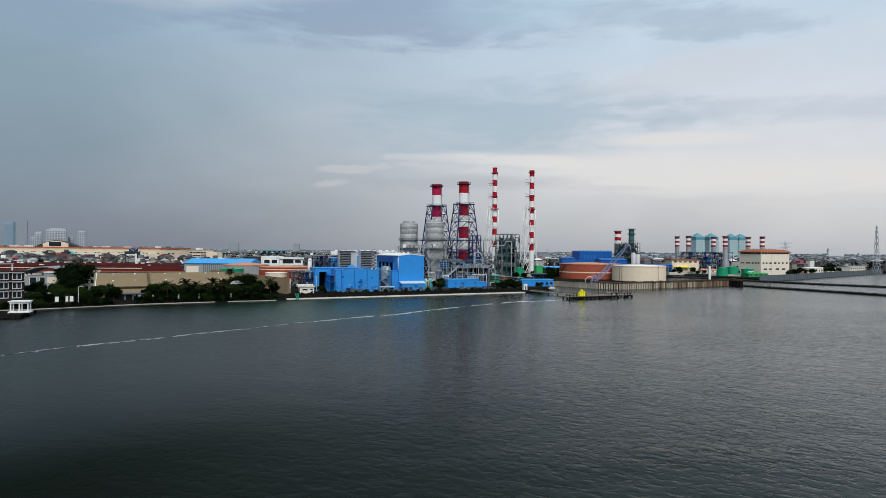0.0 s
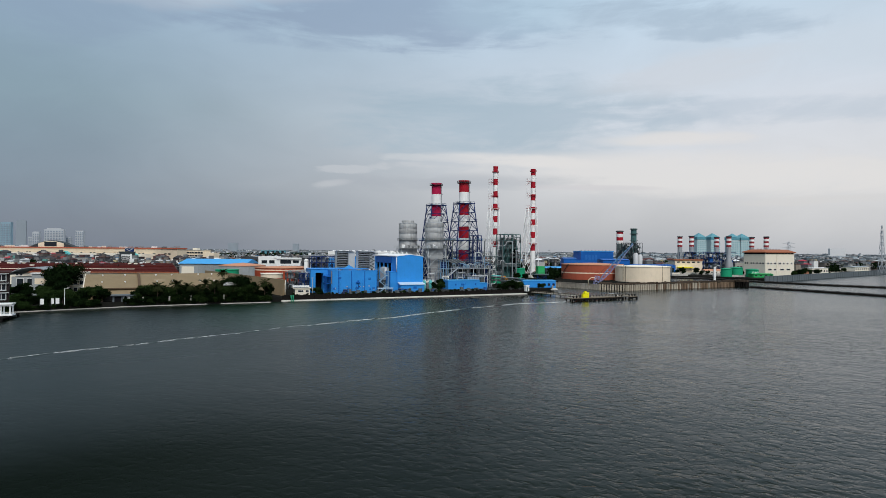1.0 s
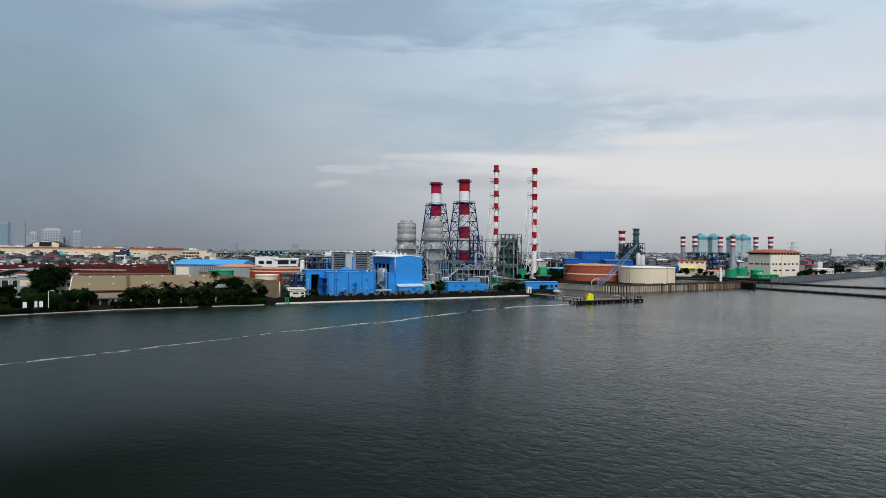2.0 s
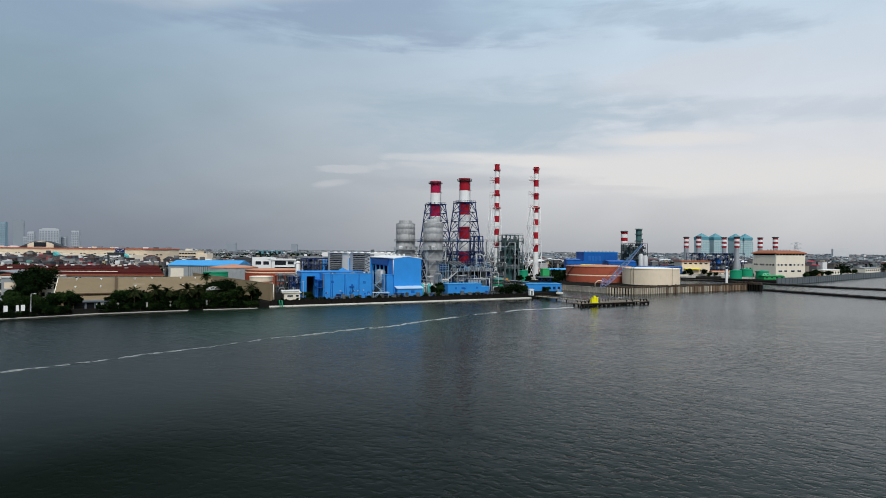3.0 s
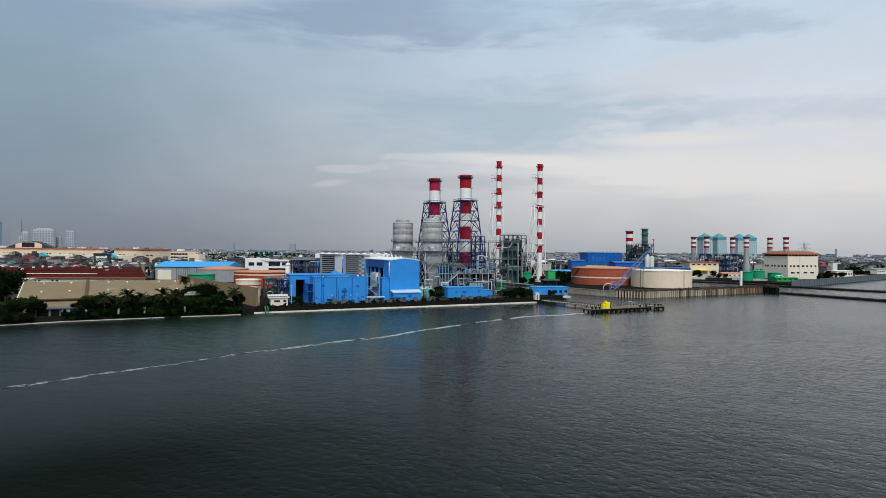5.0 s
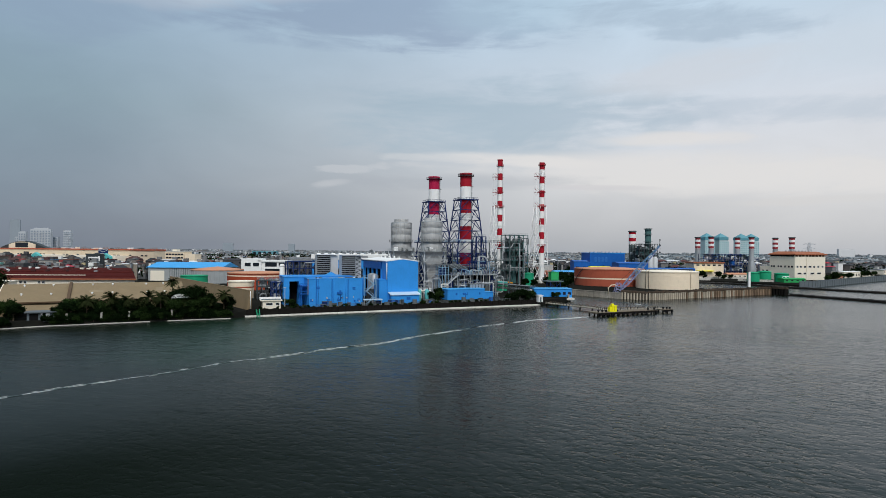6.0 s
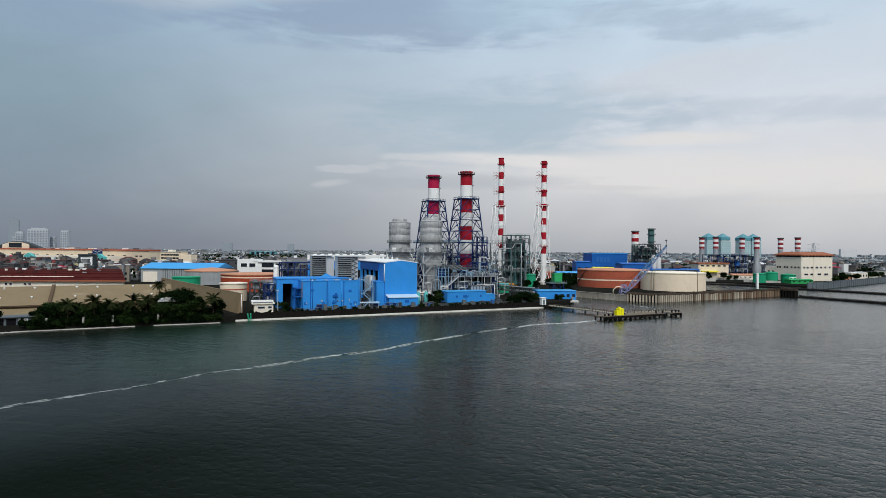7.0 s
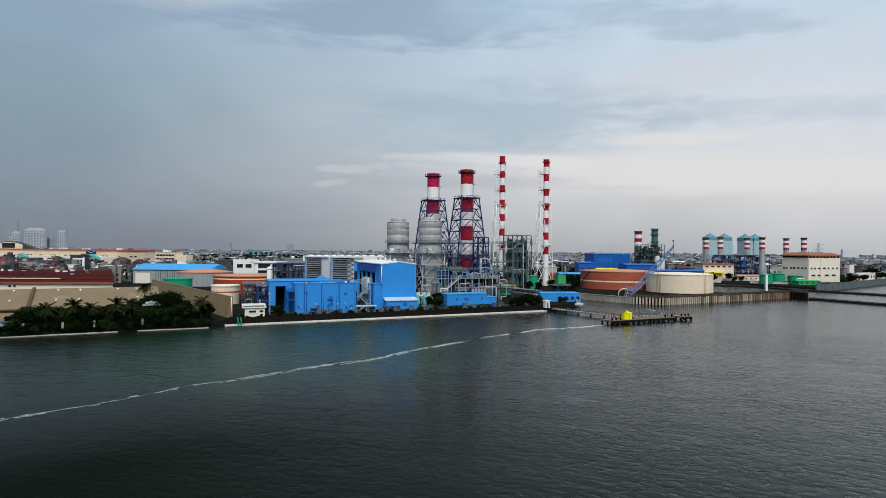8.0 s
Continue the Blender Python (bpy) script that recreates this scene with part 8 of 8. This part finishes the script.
# low scrub along the plant's sea wall
for i in range(70):
    x, y, nx, ny = shore_at((i + random.uniform(-1.2, 2.2)) / 73, [(-66, 257.8), (-30, 275.4), (6, 293.2), (41, 310.5)])
    o = random.uniform(0.6, 1.8)
    plant_tree(random.choice((3, 1)), x + nx * o, y + ny * o, random.choice((0.12, 0.16, 0.2, 0.24, 0.3)), "low dark scrub behind the sea wall", "sea wall scrub", name="scrub_bush")
for x, y in ((-103.6, 234.9), (-97.0, 238.4), (-86.2, 244.0), (-111.5, 230.6)):
    t = thing("garden_post", x, y, QUAY, 25, "short pale concrete post below the shore trees", "post", "garden posts")
    part("shaft", boxed(-0.25, 0.25, -0.25, 0.25, -0.1, 1.5), CONCRETE, t)
    part("cap", boxed(-0.32, 0.32, -0.32, 0.32, 1.5, 1.62), CONCRETE, t)
# bushes inside the plant
for x, y, k, s in ((-3.5, 302.5, 3, 0.9), (-0.8, 303.5, 1, 0.8), (-1.5, 306.5, 0, 0.8), (31, 308, 3, 1.0), (34, 309.5, 0, 0.85), (37, 311, 3, 1.05), (39.5, 312.5, 1, 0.9), (28, 309, 3, 0.7),
                   (-48, 283, 3, 0.6), (-53.5, 271, 3, 0.6), (-56, 275, 1, 0.55), (-58, 278, 4, 0.5), (52, 329, 3, 0.5), (54, 329, 1, 0.5)):
    plant_tree(k, x, y, s, "dark green bush inside the plant yard", "yard bushes", name="yard_bush")
for x, y, k, s in ((47, 470, 2, 1.5), (55, 472, 2, 1.5), (62, 470, 2, 1.3),
                   (46, 385, 0, 0.6), (50, 380, 0, 0.6), (49, 404, 0, 0.8), (54, 402, 0, 0.75), (41, 476, 2, 1.4), (62, 372, 0, 1.0), (66, 380, 2, 0.9), (70, 395, 0, 1.1), (60, 392, 0, 1.0), (74, 405, 0, 1.2), (84, 430, 0, 1.0), (80, 446, 2, 0.9), (88, 452, 0, 1.1)):
    plant_tree(k, x, y, s, "dark green bush inside the plant yard", "yard bushes", name="yard_bush")
for i, x in enumerate(range(112, 172, 5)):
    plant_tree((0, 2, 4)[i % 3], x, 586 + (i * 7) % 23, 0.85 + 0.1 * ((i * 5) % 4), "dark green tree before the deep blue hall", "hall trees")
for x, y, k, s in ((290, 486, 0, 1.2), (296, 490, 2, 1.1), (302, 497, 0, 1.3), (310, 505, 2, 1.0), (316, 512, 0, 1.2), (326, 524, 0, 1.1), (336, 532, 2, 0.9), (346, 545, 0, 1.2), (224, 520, 2, 1.0), (219, 540, 0, 1.4),
                   (268, 515, 0, 1.1), (262, 517, 0, 1.0), (358, 556, 0, 1.3), (372, 566, 2, 1.0), (380, 574, 0, 1.2), (205, 515, 0, 1.0), (212, 517, 0, 0.9), (322, 520, 4, 1.2), (330, 540, 0, 1.3), (287, 483, 4, 1.1), (299, 494, 1, 1.2), (306, 501, 4, 1.3), (313, 509, 1, 1.3), (341, 539, 4, 1.2), (352, 551, 1, 1.3), (365, 561, 4, 1.3), (388, 582, 0, 1.2), (400, 592, 4, 1.2), (272, 512, 1, 1.1), (230, 523, 1, 1.0), (236, 525, 4, 0.9), (199, 512, 4, 0.9), (190, 520, 1, 0.9), (183, 528, 4, 1.0)):
    plant_tree(k, x - 3, y + 9, s * 0.72, "dark green tree behind the harbour wall", "harbour trees")


# ---- the town behind ----
def free_spot(x, y):
    for x0, x1, y0, y1 in TAKEN:
        if x0 < x < x1 and y0 < y < y1:
            return False
    return True


TAKEN = [(-265, -60, 0, 400), (-80, 95, 0, 520), (-200, -118, 395, 475), (-290, -250, 0, 530), (-180, -106, 470, 585), (85, 215, 0, 690), (195, 345, 0, 622), (330, 480, 0, 680),
         (-300, -60, 0, 345), (-120, -78, 340, 400), (415, 445, 590, 620), (-262, -205, 395, 505), (-140, -60, 385, 470)]


def add_house(walls, roofs, panes, rng, x, y, w, d, h, turn, hip, detail):
    c, s = math.cos(turn), math.sin(turn)

    def at(px, py, pz):
        return (x + c * px - s * py, y + s * px + c * py, QUAY + pz)

    def brick(store, x0, x1, y0, y1, z0, z1):
        base = len(store[0])
        store[0].extend(at(*p) for p in ((x0, y0, z0), (x1, y0, z0), (x1, y1, z0), (x0, y1, z0), (x0, y0, z1), (x1, y0, z1), (x1, y1, z1), (x0, y1, z1)))
        store[1].extend(tuple(base + i for i in f) for f in ((4, 5, 6, 7), (0, 1, 5, 4), (1, 2, 6, 5), (2, 3, 7, 6), (3, 0, 4, 7)))

    brick(walls, -w / 2, w / 2, -d / 2, d / 2, 0, h)
    e = 0.5
    if hip > 0.05:
        base = len(roofs[0])
        r = max(0.0, w / 2 - d / 2 * 0.8)
        roofs[0].extend(at(*p) for p in ((-w / 2 - e, -d / 2 - e, h), (w / 2 + e, -d / 2 - e, h), (w / 2 + e, d / 2 + e, h), (-w / 2 - e, d / 2 + e, h), (-r, 0, h + hip), (r, 0, h + hip)))
        roofs[1].extend(tuple(base + i for i in f) for f in ((0, 1, 5, 4), (1, 2, 5), (2, 3, 4, 5), (3, 0, 4), (3, 2, 1, 0)))
    else:
        brick(roofs, -w / 2 - 0.2, w / 2 + 0.2, -d / 2 - 0.2, d / 2 + 0.2, h, h + 0.6)
        if rng.random() < 0.6:
            q = rng.uniform(-w / 4, w / 4)
            brick(walls, q - 1.4, q + 1.4, -1.2, 1.4, h + 0.6, h + 2.6)
    if detail:
        floors = max(1, int(h / 3.3))
        for k in range(floors):
            n = max(2, int(w / 3.2))
            for i in range(n):
                if rng.random() < 0.85:
                    px = -w / 2 + w * (i + 0.5) / n
                    brick(panes, px - 0.75, px + 0.75, -d / 2 - 0.06, -d / 2 + 0.1, 1.1 + k * 3.3, 2.5 + k * 3.3)


def build_town():
    rng = random.Random(77)
    black_roofs, specks, dark_walls, walls, roofs, panes, far_walls, far_roofs = ([], []), ([], []), ([], []), ([], []), ([], []), ([], []), ([], []), ([], [])
    y = 335.0
    while y < 3900:
        near = y < 1400
        step = 9.0 + y * 0.008 if near else 16 + (y - 1400) * 0.02
        step *= 0.72 if near else 0.85
        x = -0.86 * y - 40
        while x < 0.86 * y + 60:
            px, py = x + rng.uniform(-4, 4), y + rng.uniform(-4, 4)
            right_shore = py < 560 + 0.62 * max(0.0, px - 330)
            if free_spot(px, py) and not (px > 225 and right_shore) and rng.random() < 0.86:
                w, d = rng.uniform(4.5, 10), rng.uniform(5, 9)
                h = rng.choice((4.0, 6.5, 7.0, 7.5, 8.5, 10.0)) + rng.uniform(-0.4, 0.6)
                if rng.random() < 0.025:
                    w, d, h = rng.uniform(14, 28), rng.uniform(12, 20), rng.uniform(8, 13)
                    if py < 800 and px > 60:
                        w, h = w * 0.4, h * 0.6
                if px < -200 and 480 < py < 780:
                    h = min(h, 6.0)
                if not near:
                    w, d = w * 1.6, d * 1.5
                    h *= rng.uniform(0.8, 1.15)
                    if rng.random() < 0.0015:
                        h = rng.uniform(13, 18)
                # houses past 820 m go into the haze-coloured meshes
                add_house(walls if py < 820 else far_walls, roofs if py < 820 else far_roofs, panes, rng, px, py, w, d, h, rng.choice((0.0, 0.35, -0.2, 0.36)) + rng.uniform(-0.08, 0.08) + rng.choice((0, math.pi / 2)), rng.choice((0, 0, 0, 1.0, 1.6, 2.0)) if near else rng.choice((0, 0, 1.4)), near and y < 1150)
                if 560 < py < 1400 and px < 150:
                    add_house(rng.choice((walls, dark_walls)), rng.choice((roofs, dark_walls)), panes, rng, px + rng.uniform(-5, 5), py - rng.uniform(0, 6), rng.uniform(1.2, 4.0), rng.uniform(0.9, 2.4), h * rng.uniform(0.6, 1.05), 0.1, 0, False)
            x += step * rng.uniform(0.85, 1.2)
        y += step * rng.uniform(0.9, 1.1)
    # the packed quarter between the sheds and the mall
    for _ in range(1500):
        px, py = rng.uniform(-440, -50), rng.uniform(350, 700)
        if not free_spot(px, py) or py > 738 - 40 - (px + 560) * 0.47 and px < -235:
            continue
        w, d, h = rng.uniform(4, 9), rng.uniform(4, 8), rng.choice((3.5, 5.0, 6.5, 7.5, 9.0, 10.5)) + rng.uniform(-0.4, 0.4)
        if py > 480 and px < -200:
            h = min(h, 6.0)
        add_house(dark_walls if rng.random() < 0.72 else walls, roofs, panes, rng, px, py, w, d, h, rng.choice((0.0, 0.35, -0.2)) + rng.choice((0, math.pi / 2)), rng.choice((0, 0, 0, 0, 1.2, 1.8)), True)
        for _ in range(3):
            qx, qy = px + rng.uniform(-3, 3), py + rng.uniform(-5, 1)
            add_house(walls if rng.random() < 0.4 else dark_walls, roofs, panes, rng, qx, qy, rng.uniform(1.0, 3.4), rng.uniform(1, 3), h * rng.uniform(0.5, 1.15), 0.1, rng.choice((0, 0.6)), False)
        if rng.random() < 0.8:
            add_house(specks, specks, panes, rng, px + rng.uniform(-3, 3), py - d / 2 - 1, rng.uniform(0.8, 3.2), rng.uniform(0.8, 1.6), h * rng.uniform(0.7, 1.0) + rng.uniform(0, 1.2), 0, 0, False)
    # taller blocks close before the mall
    for _ in range(330):
        px, py = rng.uniform(-420, -195), rng.uniform(455, 610)
        if not free_spot(px, py) or py > 738 - 46 - (px + 560) * 0.47 or math.hypot(px + 260, py - 500) < 15 or math.hypot(px + 317, py - 612) < 12:
            continue
        w, d, h = rng.uniform(5, 11), rng.uniform(5, 9), rng.uniform(6.5, 12.0)
        if rng.random() < 0.12:
            h += 3.0
        hip = rng.choice((0, 0, 1.6, 2.4))
        add_house(dark_walls if rng.random() < 0.5 else walls, black_roofs if hip else roofs, panes, rng, px, py, w, d, h, rng.choice((0.0, 0.35, -0.2)), hip, True)
        add_house(specks, rng.choice((specks, black_roofs)), panes, rng, px + rng.uniform(-3, 3), py - d / 2 - 1, rng.uniform(1.0, 4.6), rng.uniform(0.8, 1.6), h * rng.uniform(0.6, 0.95), 0, 0, False)
    for name, store, m, label in (
            ("town_sheds", specks, SPECK, "small bright sheds, tanks and awnings among the houses"),
            ("dark_town_roofs", black_roofs, BLACK_ROOF, "black and maroon hipped roofs before the mall"),
            ("dark_town_houses", dark_walls, DARK_WALL, "crowded dark low town houses"),
            ("town_houses", walls, TOWN_WALL, "crowded low town houses with pale weathered walls"),
            ("town_roofs", roofs, TOWN_ROOF, "patchwork of red, grey and white town roofs"),
            ("far_town_houses", far_walls, HAZED_WALL, "distant town houses, their colours greyed to blue for haze"),
            ("far_town_roofs", far_roofs, HAZED_ROOF, "distant town roofs, their colours greyed to blue for haze"),
            ("town_windows", panes, GLASS, "small dark windows of the town houses")):
        me = bpy.data.meshes.new(name)
        me.from_pydata(store[0], [], store[1])
        me.materials.append(m)
        tagged(new(name, me), label, "town", kind="stuff")
    # trees between the houses
    verts, faces = [], []
    for _ in range(5200):
        y = rng.uniform(0, 1) ** 1.2 * 1500 + 380
        x = rng.uniform(-0.85, 0.85) * y
        if not free_spot(x, y) or (x > 225 and y < 560 + 0.62 * max(0.0, x - 330)):
            continue
        big = rng.uniform(0.8, 1.5) * (1.0 if y < 1200 else 1.7)
        h = rng.uniform(4, 7.5) * min(big, 1.4)
        for _ in range(46 if y < 1200 else 26):
            p = Vector((x + rng.gauss(0, 1.7) * big, y + rng.gauss(0, 1.7) * big, QUAY + h * rng.uniform(0.25, 1.0)))
            u = Vector((rng.gauss(0, 1), rng.gauss(0, 1), rng.gauss(0, 0.7))).normalized() * rng.uniform(0.7, 1.5) * big
            v = u.cross(Vector((rng.gauss(0, 1), rng.gauss(0, 1), rng.gauss(0, 1)))).normalized() * rng.uniform(0.5, 1.0) * big
            b = len(verts)
            verts.extend((tuple(p - u), tuple(p - v), tuple(p + u), tuple(p + v)))
            faces.append((b, b + 1, b + 2, b + 3))
    # belts of taller trees beyond the white office and behind the harbour sheds
    for k in range(420):
        y = rng.uniform(720, 1050) if k < 190 else rng.uniform(640, 1000)
        x, h = rng.uniform(-0.37, -0.17) * y if k < 190 else rng.uniform(0.60, 0.84) * y, rng.uniform(8, 13) if k < 190 else rng.uniform(6, 10)
        if not free_spot(x, y):
            continue
        for _ in range(40):
            p = Vector((x + rng.gauss(0, 3), y + rng.gauss(0, 3), QUAY + h * rng.uniform(0.3, 1.0)))
            u = Vector((rng.gauss(0, 1), rng.gauss(0, 1), rng.gauss(0, 0.7))).normalized() * rng.uniform(0.8, 1.8)
            v = u.cross(Vector((rng.gauss(0, 1), rng.gauss(0, 1), rng.gauss(0, 1)))).normalized() * rng.uniform(0.6, 1.4)
            b = len(verts)
            verts.extend((tuple(p - u), tuple(p - v), tuple(p + u), tuple(p + v)))
            faces.append((b, b + 1, b + 2, b + 3))
    me = bpy.data.meshes.new("town_trees")
    me.from_pydata(verts, [], faces)
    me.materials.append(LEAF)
    tagged(new("town_trees", me), "dark green trees scattered between the town houses", "trees", kind="stuff")


TOWN_WALL = palette_surface("town_walls", [(0.0, (0.42, 0.41, 0.40)), (0.10, (0.16, 0.165, 0.17)), (0.32, (0.24, 0.205, 0.165)), (0.44, (0.055, 0.055, 0.06)), (0.68, (0.72, 0.72, 0.71)), (0.80, (0.12, 0.105, 0.095)), (0.95, (0.10, 0.20, 0.23)), (0.975, (0.45, 0.38, 0.22))])
SPECK = palette_surface("town_sheds", [(0.0, (0.72, 0.72, 0.70)), (0.40, (0.45, 0.41, 0.35)), (0.56, (0.22, 0.235, 0.25)), (0.78, (0.10, 0.10, 0.105)), (0.91, (0.30, 0.05, 0.05)), (0.94, (0.08, 0.22, 0.40)), (0.97, (0.10, 0.27, 0.24))])
DARK_WALL = palette_surface("dark_town_walls", [(0.0, (0.05, 0.05, 0.055)), (0.3, (0.10, 0.085, 0.075)), (0.5, (0.16, 0.165, 0.17)), (0.7, (0.07, 0.03, 0.03)), (0.85, (0.28, 0.27, 0.25))])
BLACK_ROOF = palette_surface("dark_town_roofs", [(0.0, (0.018, 0.018, 0.021)), (0.45, (0.06, 0.022, 0.02)), (0.7, (0.04, 0.042, 0.048)), (0.92, (0.30, 0.03, 0.04))])
# haze over the far town is put into these two muted blue-grey palettes
HAZED_WALL = palette_surface("far_town_walls", [(0.0, (0.17, 0.19, 0.21)), (0.25, (0.27, 0.29, 0.305)), (0.45, (0.10, 0.12, 0.135)), (0.68, (0.36, 0.38, 0.39)), (0.80, (0.22, 0.20, 0.19)), (0.88, (0.64, 0.65, 0.66))], mottle=0.1)
HAZED_ROOF = palette_surface("far_town_roofs", [(0.0, (0.14, 0.16, 0.18)), (0.3, (0.19, 0.165, 0.165)), (0.5, (0.22, 0.25, 0.27)), (0.7, (0.11, 0.135, 0.15)), (0.9, (0.36, 0.38, 0.40)), (0.97, (0.13, 0.22, 0.30))], mottle=0.1)
TOWN_ROOF = palette_surface("town_roofs", [(0.0, (0.085, 0.024, 0.022)), (0.17, (0.10, 0.105, 0.11)), (0.32, (0.022, 0.022, 0.026)), (0.58, (0.38, 0.39, 0.40)), (0.66, (0.13, 0.05, 0.037)), (0.78, (0.17, 0.175, 0.185)), (0.89, (0.70, 0.71, 0.72)), (0.965, (0.07, 0.22, 0.42)), (0.985, (0.36, 0.02, 0.04))])
build_town()
